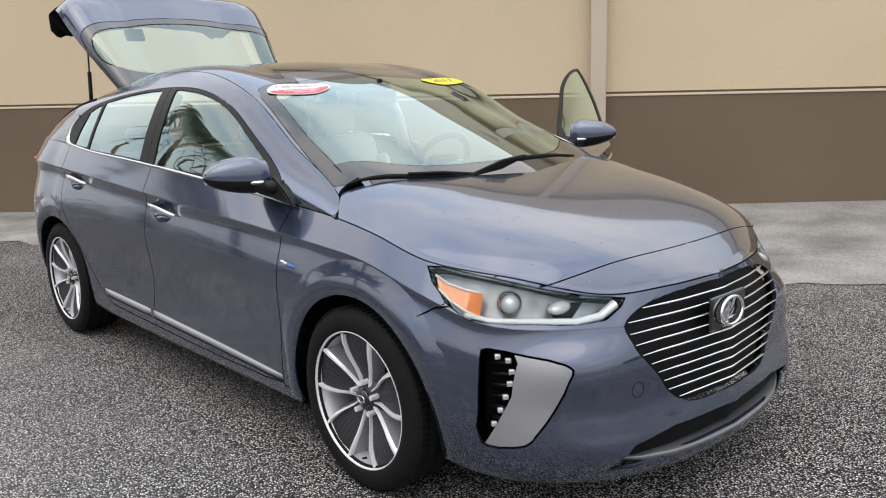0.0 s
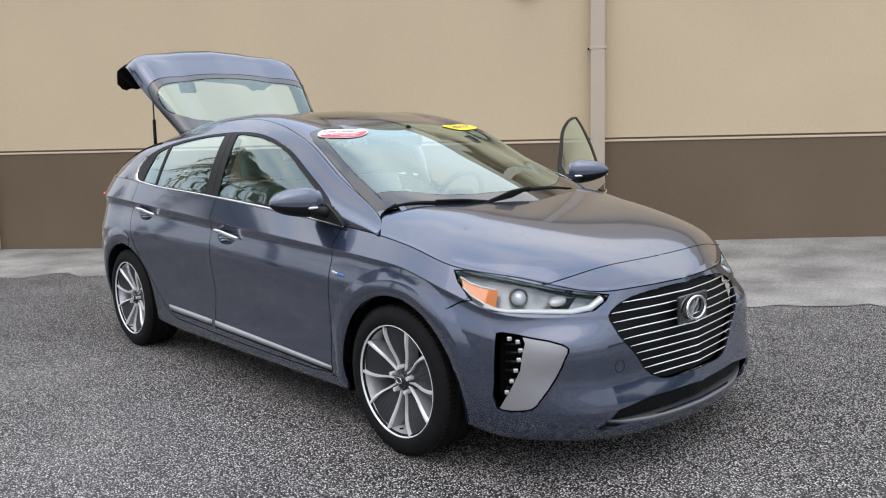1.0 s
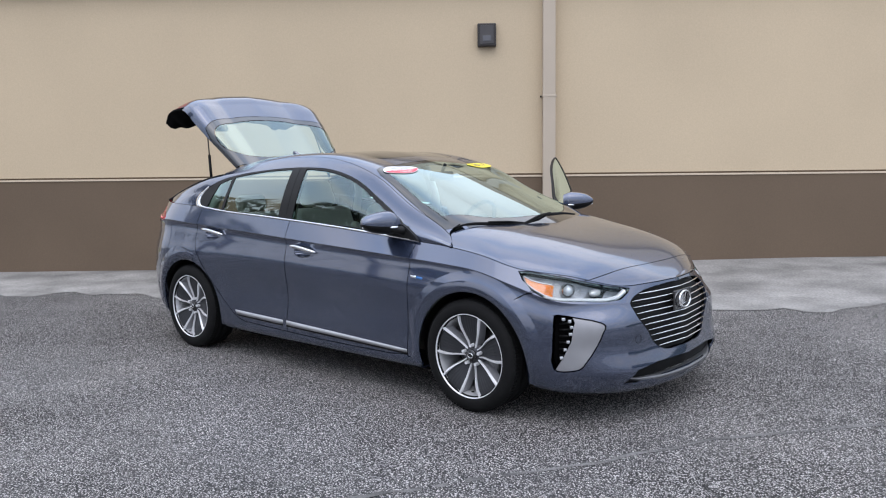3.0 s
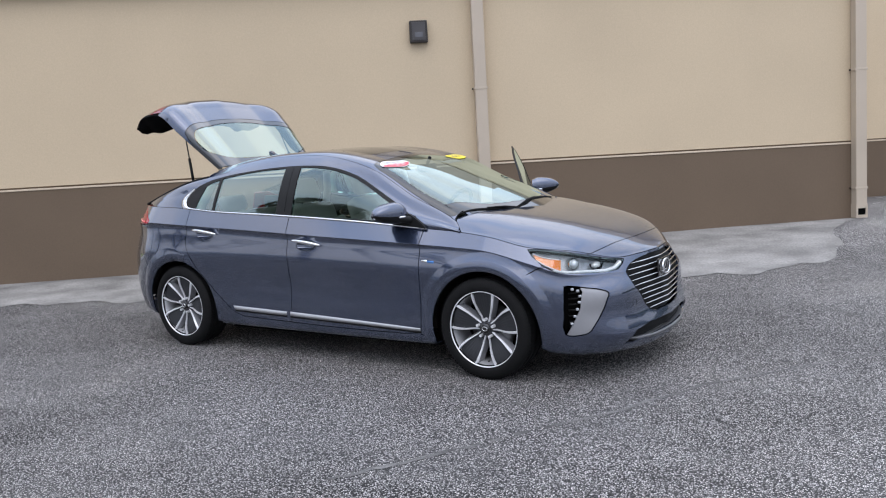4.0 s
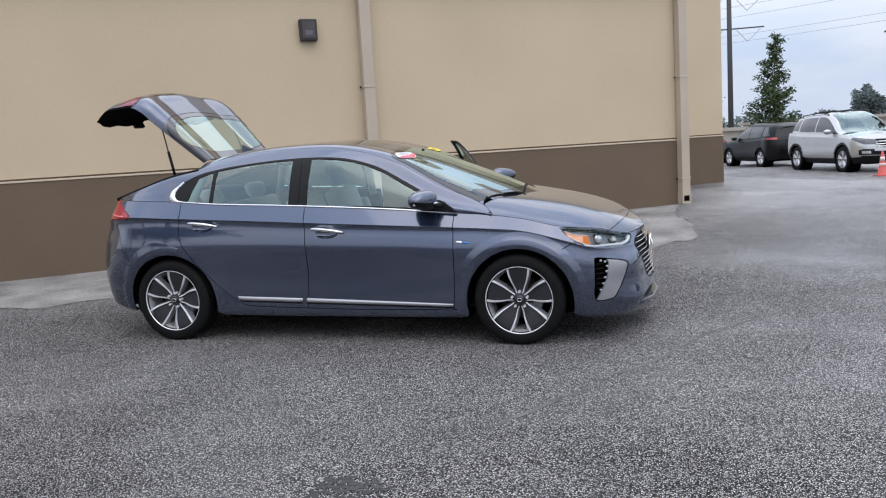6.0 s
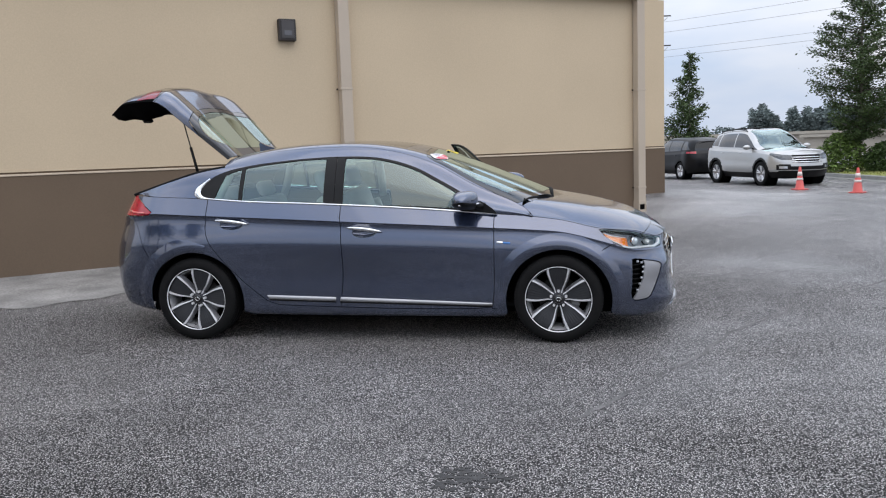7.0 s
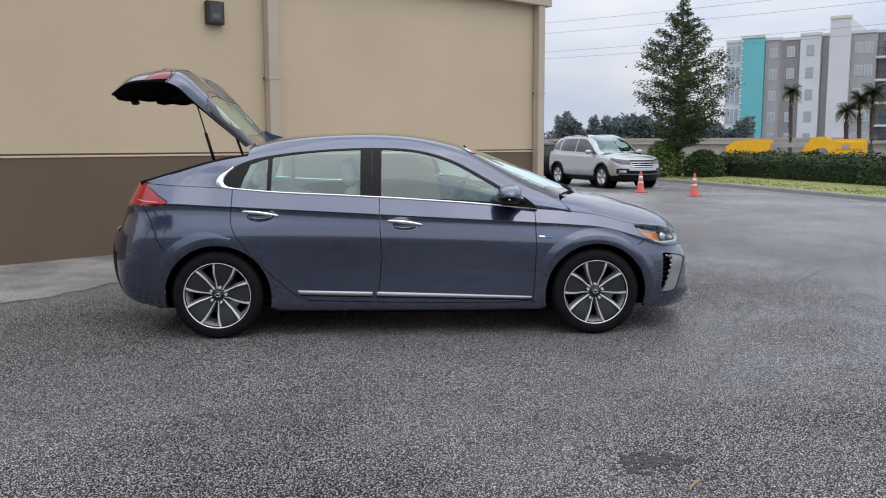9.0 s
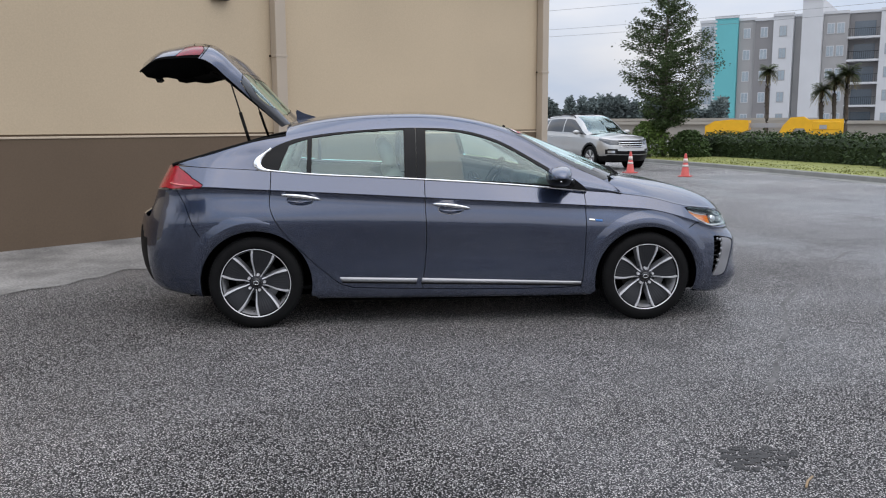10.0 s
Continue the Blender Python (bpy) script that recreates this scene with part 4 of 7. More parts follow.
def band(L, lower, upper, u_range, out, side=-1):
    """A raised strip on a loft between two lines given in x, z."""
    bm = bmesh.new()
    rows = []
    n = len(lower)
    for i, (a, b) in enumerate(zip(lower, upper)):
        ua, ub = L.uv((a[0], 0, a[1]), (1, 0, 1), u_range), L.uv((b[0], 0, b[1]), (1, 0, 1), u_range)
        um = ((ua[0] + ub[0]) / 2, (ua[1] + ub[1]) / 2)
        o = out if 0 < i < n - 1 else 0.001
        rows.append([bm.verts.new(surf(L, *q, k, side)) for q, k in ((ua, -0.004), (ua, o * 0.6), (um, o), (ub, o * 0.6), (ub, -0.004))])
    for r, s in zip(rows, rows[1:]):
        for k in range(4):
            bm.faces.new((r[k], r[k + 1], s[k + 1], s[k]))
    bmesh.ops.recalc_face_normals(bm, faces=bm.faces[:])
    return bm


def lerp2(a, b, n):
    return [(a[0] + (b[0] - a[0]) * i / n, a[1] + (b[1] - a[1]) * i / n) for i in range(n + 1)]


def shifted(bm, out):
    """Moves a panel along its normals."""
    lay = bm.verts.layers.float_vector["face_out"]
    for v in bm.verts:
        v.co += v[lay] * out
    return bm


LED = material("clear_lamp", (0.50, 0.52, 0.54), 0.12, 0.5, vary=0.3, scale=150, coat=0.8)


# --- doors
OPEN = pose(0.93, 0.775, 0.034, 0, 0, -62) @ pose(-0.93, -0.82, 0)


def bowl_mesh(key):
    x, z = BOWLS[key]
    bm = bmesh.new()
    rings = []
    for k in range(6):
        s = 1 - k / 6
        ring = []
        for i in range(20):
            a = math.tau * i / 20
            u, v = BODY.uv((x + 0.087 * s * math.cos(a), 0, z + 0.033 * s * math.sin(a)), (1, 0, 1), SIDE_U)
            ring.append(bm.verts.new(surf(BODY, u, v, -0.030 * (1 - s ** 2.4) - 0.001)))
        rings.append(ring)
    for r, s in zip(rings, rings[1:]):
        for i in range(20):
            bm.faces.new((r[i], r[(i + 1) % 20], s[(i + 1) % 20], s[i]))
    bm.faces.new(rings[-1])
    bmesh.ops.recalc_face_normals(bm, faces=bm.faces[:])
    if sum((f.normal.y for f in bm.faces), 0) > 0:
        bmesh.ops.reverse_faces(bm, faces=bm.faces[:])
    return bm


def handle_mesh(key):
    x, z = BOWLS[key]
    bm = bmesh.new()
    rings = []
    for i in range(17):
        t = i / 16
        px = x - 0.128 + 0.262 * t
        pz = z + 0.036 - 0.030 * t + 0.006 * math.sin(math.pi * t)
        out = 0.010 + 0.026 * math.sin(math.pi * min(1, max(0, t * 1.04 - 0.02))) ** 0.55
        h = 0.013 * (0.30 + 0.70 * math.sin(math.pi * t) ** 0.5)
        c = on_body(px, -0.85, pz, 0, BODY, (1, 0, 1), SIDE_U)
        rings.append([bm.verts.new(c + Vector((0, -out + 0.008 * math.sin(a), h * math.cos(a)))) for a in [math.tau * k / 10 for k in range(10)]])
    for r, s in zip(rings, rings[1:]):
        for k in range(10):
            bm.faces.new((r[k], r[(k + 1) % 10], s[(k + 1) % 10], s[k]))
    bm.faces.new(rings[0]), bm.faces.new(rings[-1])
    bmesh.ops.recalc_face_normals(bm, faces=bm.faces[:])
    return bm


STRIPS = {"rear": (lerp2((-0.79, 0.343), (-0.262, 0.326), 8), lerp2((-0.775, 0.314), (-0.268, 0.298), 8)),
          "front": (lerp2((-0.228, 0.327), (0.884, 0.286), 14), lerp2((-0.235, 0.297), (0.884, 0.266), 14))}


def mirror_meshes():
    """Door mirror: painted cap, black base and glass ring, indicator strip."""
    def shell(lo, hi, grow=1.0):
        bm = bmesh.new()
        rings = []
        for i in range(18):
            k = max(0, i - 1) / 16          # along y, inner end to tip
            y = -0.792 - 0.215 * (1 - math.cos(math.pi * k)) / 2
            q = (-0.792 - y) / 0.215
            r = 0.0 if i == 0 else (0.80 + 0.20 * smooth_step(0, 0.22, q)) * max(0.0, 1 - q ** 2.4) ** 0.55
            sweep = 0.055 * ((-0.79 - y) / 0.205)
            ring = []
            for k in range(20):
                b = lo + (hi - lo) * k / 19
                cx, cz = math.cos(b), math.sin(b)
                px = 0.742 - 0.6 * sweep + (0.068 if cx > 0 else 0.118) * grow * r * math.copysign(abs(cx) ** 0.75, cx)
                pz = 1.008 + 0.008 * ((-0.79 - y) / 0.205) + (0.076 if cz > 0 else 0.064) * grow * r * math.copysign(abs(cz) ** 0.8, cz)
                ring.append(bm.verts.new((px, y, pz)))
            rings.append(ring)
        for r, s in zip(rings, rings[1:]):
            for k in range(19):
                bm.faces.new((r[k], r[k + 1], s[k + 1], s[k]))
        bmesh.ops.remove_doubles(bm, verts=bm.verts[:], dist=1e-5)
        bmesh.ops.recalc_face_normals(bm, faces=bm.faces[:])
        return bm
    cap = shell(radians(-8), radians(188))
    base = shell(radians(-172), radians(-8), 0.985)
    stalk = bmesh.new()
    prism(stalk, [(0.66, 0.945), (0.93, 0.912), (0.90, 0.945), (0.845, 0.985), (0.80, 1.010), (0.765, 0.990)], 0.035, pose(0, -0.795, 0))
    bmesh.ops.bevel(stalk, geom=stalk.edges[:], offset=0.006, segments=2, affect="EDGES")
    arm = bmesh.new()
    tube(arm, [(0.83, -0.76, 0.965), (0.80, -0.80, 0.972), (0.775, -0.85, 0.985)], lambda t: 0.030 - 0.008 * t, 10)
    blink = bmesh.new()
    tube(blink, [(0.81 - 0.105 * t - 0.02 * t * t, -0.83 - 0.165 * t, 0.992 + 0.003 * t) for t in [i / 10 for i in range(11)]], lambda t: 0.0075, 6)
    return cap, base, stalk, arm, blink


def make_door(key, side, opened=False):
    """side -1: right, +1: left."""
    def m(bm):
        return mirrored(bm) if side > 0 else bm.copy()
    skin = part(f"{key}_door", m(BODY_P[f"{key}_door"]), PAINT, car, "grey-blue door, standing open" if opened else "grey-blue door, shut", smooth=True)
    if opened:
        skin.matrix_basis = OPEN
    lining = shifted(BODY_P[f"{key}_door"].copy(), -0.045)
    part("door_lining", m(lining), DASH_GREY, skin, "grey inner door lining", smooth=True)
    part("window_frame", m(CAB_P[f"frame_{key}"]), TRIM_BLACK, skin, "black window frame", smooth=True)
    part("window_pane", m(shifted(CAB_P[f"glass_{key}"].copy(), -0.004)), WINDOW, skin, "lightly tinted side window", smooth=True)
    if key == "rear":
        part("quarter_pane", m(shifted(CAB_P["glass_quarter"].copy(), -0.004)), WINDOW, skin, "", smooth=True)
    part("handle_recess", m(bowl_mesh(key)), PAINT, skin, smooth=True)
    part("door_handle", m(handle_mesh(key)), CHROME, skin, "chrome door handle", smooth=True)
    hi, lo = STRIPS[key]
    part("sill_strip", m(band(BODY, lo, hi, SIDE_U, 0.009)), SATIN, skin, "satin silver strip", smooth=True)
    # raised black band: painted shade where the sill turns under the silver strip
    part("sill_shade_strip", m(band(BODY, [(x, z - 0.013) for x, z in lo], [(x, z + 0.001) for x, z in lo], SIDE_U, 0.003)), TRIM_BLACK, skin, "black groove under the silver strip", smooth=True)
    if key == "front":
        cap, base, stalk, arm, blink = mirror_meshes()
        shell = part("door_mirror", m(cap), PAINT, skin, "grey-blue door mirror cap", smooth=True)
        for nm, bm, mt in (("mirror_base", base, TRIM_BLACK), ("mirror_foot", stalk, TRIM_BLACK), ("mirror_arm", arm, TRIM_BLACK), ("indicator_strip", blink, CHROME)):
            part(nm, m(bm), mt, skin, smooth=nm != "mirror_foot")
    return skin


for side in (-1, 1):
    make_door("front", side, side > 0)
    make_door("rear", side)

# --- bright line under the side windows, rising behind them
def belt_line(side):
    bm = bmesh.new()
    pts = []
    rng = [0.925 - i * (0.925 + 1.22) / 60 for i in range(61)]
    for x in rng:
        u = CAB.uv((x, 0.8, 1.0), (1, 0, 0.05), None)[0]
        for _ in range(8):
            u = min(8, max(0, u + (x - CAB.at(u, 0.02)[0]) * 2))
        pts.append((surf(CAB, u, 0.02, 0.002, side), 0.0065))
    for (x, z), r in zip(curve2([(-1.265, 1.062), (-1.305, 1.075), (-1.325, 1.100), (-1.318, 1.130), (-1.285, 1.165), (-1.235, 1.205)], 4), [0.010 + 0.016 * math.sin(math.pi * min(1, i / 17)) for i in range(21)]):
        u, v = CAB.uv((x, 0, z), (1, 0, 1), CAB_U)
        pts.append((surf(CAB, u, v, 0.001, side), r))
    rings = []
    for i, (p, r) in enumerate(pts):
        d = (pts[min(i + 1, len(pts) - 1)][0] - pts[max(i - 1, 0)][0]).normalized()
        out = Vector((0, side, 0.35)).normalized()
        up = d.cross(out).normalized()
        rings.append([bm.verts.new(p + up * r * a + out * b) for a, b in ((-1, -0.004), (-0.8, 0.004), (0, 0.006), (0.8, 0.004), (1, -0.004))])
    for r, s in zip(rings, rings[1:]):
        for k in range(4):
            bm.faces.new((r[k], r[k + 1], s[k + 1], s[k]))
    bmesh.ops.recalc_face_normals(bm, faces=bm.faces[:])
    return bm


part("belt_moulding", belt_line(-1), CHROME, car, "thin bright chrome line under the windows", smooth=True)

# --- front: grille, intake, lamp recesses
def pair_part(name, bm, mat, label="", parent=None):
    return part(name, joined(bm, mirrored(bm)), mat, parent or car, label, smooth=True)


grille = pair_part("grille", shifted(BODY_P["grille_back"], -0.030), BLACK, "black grille with thin chrome bars")
FRONT_U = (13.2, 16)


def across(z, w1, out, n=14, w0=0.0):
    pts = []
    for i in range(n + 1):
        w = w0 + (w1 - w0) * i / n
        u, v = BODY.uv((2.1, w, z), (0, 1, 1), FRONT_U)
        pts.append(surf(BODY, u, v, out))
    return pts


def grille_reach(z):
    w = 0.10
    while w < 0.47:
        if not inside(GRILLE, *BODY.uv((2.1, w, z), (0, 1, 1), FRONT_U)):
            break
        w += 0.006
    return w - 0.008


for i in range(10):
    z = 0.374 + 0.0315 * i
    reach = grille_reach(z)
    half = across(z, reach, 0.001)
    pts = [Vector((p.x, -p.y, p.z)) for p in half[::-1]] + half[1:]
    bm = bmesh.new()
    rings = []
    for j, p in enumerate(pts):
        taper = 0.35 + 0.65 * min(1, min(j, len(pts) - 1 - j) / 3)
        rings.append([bm.verts.new(p + Vector((a, 0, b * taper))) for a, b in ((-0.006, 0.002), (0.0, 0.0034), (0.003, 0), (0.0, -0.0034), (-0.006, -0.002))])
    for r, s in zip(rings, rings[1:]):
        for k in range(4):
            bm.faces.new((r[k], r[k + 1], s[k + 1], s[k]))
    bmesh.ops.recalc_face_normals(bm, faces=bm.faces[:])
    part("grille_bar", bm, CHROME, grille, smooth=True)
plate = bmesh.new()
box(plate, (2.158, -0.105, 0.535), (2.172, 0.105, 0.645), 0.006, pose(0.012, 0, 0, 0, 0, 0))
part("emblem_plate", plate, GLOSS_BLACK, grille, "gloss black panel behind the emblem")
oval = bmesh.new()
ring = [[oval.verts.new((2.196 + 0.006 * math.cos(b) - 0.10 * (0.062 * math.sin(a)) * 0.4, (0.066 + 0.007 * math.sin(b)) * math.cos(a), 0.590 + (0.044 + 0.006 * math.sin(b)) * math.sin(a))) for b in [math.tau * k / 8 for k in range(8)]] for a in [math.tau * i / 40 for i in range(40)]]
for i in range(40):
    for k in range(8):
        oval.faces.new((ring[i][k], ring[i][(k + 1) % 8], ring[(i + 1) % 40][(k + 1) % 8], ring[(i + 1) % 40][k]))
bmesh.ops.recalc_face_normals(oval, faces=oval.faces[:])
part("emblem", oval, CHROME, grille, "plain chrome oval emblem", smooth=True)
slant = bmesh.new()
prism(slant, [(-0.030, -0.034), (-0.012, -0.036), (-0.004, -0.006), (0.012, 0.004), (0.034, 0.034), (0.016, 0.036), (0.004, 0.010), (-0.014, 0.0)], 0.008, Matrix.Translation((2.190, 0, 0.590)) @ Euler((0, 0, radians(90))).to_matrix().to_4x4())
part("emblem_bar", slant, CHROME, grille)

ring = bmesh.new()
c = on_body(2.132, -0.434, 0.435, 0.0)
n = (on_body(2.132, -0.434, 0.435, 0.01) - c).normalized()
s = n.cross(Vector((0, 0, 1))).normalized()
tube(ring, [c + (s * math.cos(a) + s.cross(n) * math.sin(a)) * 0.023 for a in [math.tau * i / 32 for i in range(32)]], 0.0012, 6, close=True)
part("tow_cover_seam", ring, BLACK, car, "round seam of the tow eye cover")

intake = pair_part("lower_intake", shifted(BODY_P["slot_back"], -0.035), BLACK, "black slot above the front lip")
lip_half = [(2.222, 0.0, 0.213), (2.212, 0.15, 0.213), (2.188, 0.30, 0.216), (2.145, 0.42, 0.222), (2.092, 0.525, 0.238)]
lipc = curve2([(p[1], p[0]) for p in lip_half], 5)
lipz = np.interp([c[0] for c in lipc], [p[1] for p in lip_half], [p[2] for p in lip_half])
pts = [Vector((c[1], -c[0], z)) for c, z in zip(lipc, lipz)]
pts = [Vector((p.x, -p.y, p.z)) for p in pts[::-1]] + pts[1:]
bm = bmesh.new()
rings = []
for j, p in enumerate(pts):
    k = 0.25 + 0.75 * min(1, min(j, len(pts) - 1 - j) / 6)
    rings.append([bm.verts.new(p + Vector((a, 0, b * k))) for a, b in ((-0.05, 0.004), (0.004, 0.006), (0.010, 0.001), (0.006, -0.010), (-0.016, -0.030), (-0.06, -0.034))])
for r, s in zip(rings, rings[1:]):
    for k in range(5):
        bm.faces.new((r[k], r[k + 1], s[k + 1], s[k]))
bmesh.ops.recalc_face_normals(bm, faces=bm.faces[:])
part("front_lip", bm, material("dark_satin_lip", (0.17, 0.17, 0.175), 0.35, 0.6, vary=0.05, scale=8), car, "satin silver front lip", smooth=True)

for side in (-1, 1):
    def m(bm, side=side):
        return mirrored(bm) if side > 0 else bm.copy()
    rec = part("lamp_recess", m(shifted(BODY_P["louvre_back"].copy(), -0.060)), DARK, car, "black louvred recess with a row of daytime lamps", smooth=True)
    part("silver_insert", m(shifted(BODY_P["silver_insert"].copy(), -0.006)), material("grey_silver_insert", (0.27, 0.27, 0.28), 0.45, 0.4), rec, "satin silver insert", smooth=True)
    for k in range(7):
        z = 0.335 + 0.034 * k
        w1 = 0.775 - 0.006 * k
        bm = bmesh.new()
        a = on_body(1.885, -0.790, z, -0.046)
        b = on_body(1.918, -w1 + 0.01, z + 0.002, -0.034)
        tube(bm, [a, a.lerp(b, 0.5), b], 0.005, 6)
        part("louvre", m(bm), TRIM_BLACK, rec, smooth=True)
    for k in range(7):
        t = k / 6
        p = on_body(*[(1.905, -0.768, 0.568), (1.928, -0.747, 0.556), (1.937, -0.742, 0.523), (1.934, -0.748, 0.488), (1.926, -0.758, 0.448), (1.915, -0.770, 0.408), (1.900, -0.783, 0.365)][k], -0.014)
        bm = bmesh.new()
        box(bm, (-0.0085, -0.007, -0.0075), (0.0085, 0.007, 0.0075), 0.003, Matrix.Translation(p + Vector((0.000, -0.007, 0))) @ pose(0, 0, 0, 0, 0, 55))
        part("daytime_lamp", m(bm), LED, rec, "small clear lamp", smooth=True)
    seam = [on_body(a, -b, c_, 0.0004) for a, b, c_ in ((1.597, 0.86, 0.592), (1.615, 0.86, 0.622), (1.64, 0.855, 0.648), (1.67, 0.85, 0.667), (1.70, 0.845, 0.682), (1.735, 0.83, 0.696))]
    part("panel_gap", m(tube(bmesh.new(), seam, 0.0026, 6)), DARK, car, smooth=True)
    # headlamp: housing, amber reflector, projector, light guide under a clear lens
    lamp = part("headlamp", m(shifted(BODY_P["headlamp"].copy(), -0.055)), material("lamp_housing", (0.27, 0.28, 0.29), 0.30, 0.45, vary=0.35, scale=22), car, "clear headlamp with an amber side reflector", smooth=True)
    part("headlamp_lens", m(BODY_P["headlamp"]), LENS, lamp, "clear plastic lens", smooth=True)
    bm = bmesh.new()
    top = [(1.668, 0.79, 0.778), (1.72, 0.795, 0.765), (1.775, 0.785, 0.756), (1.828, 0.763, 0.747)]
    bot = [(1.70, 0.815, 0.750), (1.75, 0.815, 0.722), (1.80, 0.80, 0.695), (1.838, 0.782, 0.678)]
    rows = [[bm.verts.new(on_body(a[0], -a[1], a[2], -0.014)), bm.verts.new(on_body(b[0], -b[1], b[2], -0.014))] for a, b in zip(top, bot)]
    for r, s in zip(rows, rows[1:]):
        bm.faces.new((r[0], r[1], s[1], s[0]))
    bmesh.ops.recalc_face_normals(bm, faces=bm.faces[:])
    bmesh.ops.solidify(bm, geom=bm.faces[:], thickness=0.006)
    part("amber_reflector", m(bm), AMBER, lamp, "orange side reflector")
    block = bmesh.new()
    quad = [(1.800, 0.778, 0.750), (1.803, 0.800, 0.696), (1.842, 0.780, 0.676), (1.836, 0.758, 0.742)]
    block.faces.new([block.verts.new(on_body(a, -b, c_, -0.009)) for a, b, c_ in quad])
    bmesh.ops.solidify(block, geom=block.faces[:], thickness=0.006)
    part("indicator_block", m(block), material("deep_orange_lens", (0.95, 0.30, 0.005), 0.2, vary=0.2, scale=60), lamp, "deep orange indicator")
    for line in (top, bot):
        strip = tube(bmesh.new(), [on_body(a, -b, c_, -0.010) for a, b, c_ in line], 0.0035, 6)
        part("reflector_edge", m(strip), WHITE_PAINT, lamp, smooth=True)
    c = on_body(1.895, -0.705, 0.712, -0.028)
    bm = bmesh.new()
    lathe(bm, [(0.030, 0.012), (0.036, 0.006), (0.036, -0.03), (0.030, -0.03)], 24, "Z", Matrix.Translation(c) @ Vector((0.80, -0.58, 0.12)).to_track_quat("Z", "Y").to_matrix().to_4x4())
    part("projector_ring", m(bm), CHROME, lamp, smooth=True)
    bm = bmesh.new()
    bmesh.ops.create_uvsphere(bm, u_segments=20, v_segments=12, radius=0.029, matrix=Matrix.Translation(c))
    part("projector_lens", m(bm), material("projector_glass", (0.55, 0.58, 0.60), 0.12, 0.15, coat=0.6), lamp, smooth=True)
    c2 = on_body(1.985, -0.585, 0.690, -0.030)
    bm = bmesh.new()
    bmesh.ops.create_uvsphere(bm, u_segments=16, v_segments=10, radius=0.034, matrix=Matrix.Translation(c2) @ Matrix.Diagonal((0.7, 1.3, 0.55, 1)))
    part("reflector_bowl", m(bm), material("bright_reflector", (0.72, 0.72, 0.70), 0.25, 0.3), lamp, smooth=True)
    bm = bmesh.new()
    guide = [(1.80, 0.80, 0.682), (1.87, 0.757, 0.664), (1.95, 0.66, 0.652), (2.02, 0.565, 0.644), (2.048, 0.49, 0.650), (2.062, 0.435, 0.680)]
    gp = [on_body(a, -b, c_, -0.012) for a, b, c_ in guide]
    tube(bm, gp, lambda t: 0.006 + 0.008 * t, 8)
    part("light_guide", m(bm), WHITE_PAINT, lamp, "white light guide", smooth=True)
    # tail lamp
    tl = part("tail_lamp", m(BODY_P["tail_lamp"]), RED_LENS, car, "red tail lamp wrapped round the corner", smooth=True)
    bm = bmesh.new()
    pts = [on_body(x, -w, z, 0.002, BODY, (1, 0, 1), (1.3, 4)) for x, w, z in ((-1.74, 0.8, 0.965), (-1.80, 0.8, 0.966), (-1.86, 0.78, 0.970), (-1.90, 0.77, 0.978))]
    tube(bm, pts, 0.007, 6)
    part("lamp_strip", m(bm), material("pale_red_lens", (0.75, 0.16, 0.15), 0.15, coat=0.8), tl, smooth=True)

bm = bmesh.new()
u0 = BODY.uv((0.975, 0, 0.717), (1, 0, 1), SIDE_U)
for x0, x1, z, h, mt, nm in ((0.926, 0.968, 0.720, 0.016, CHROME, "badge"), (0.972, 1.020, 0.715, 0.014, material("blue_badge", (0.05, 0.16, 0.40), 0.2, 0.3), "blue_badge")):
    part(nm, band(BODY, lerp2((x0, z - h / 2), (x1, z - h / 2 - 0.003), 4), lerp2((x0, z + h / 2), (x1, z + h / 2 - 0.003), 4), SIDE_U, 0.004), mt, car, "small plain badge on the wing", smooth=True)

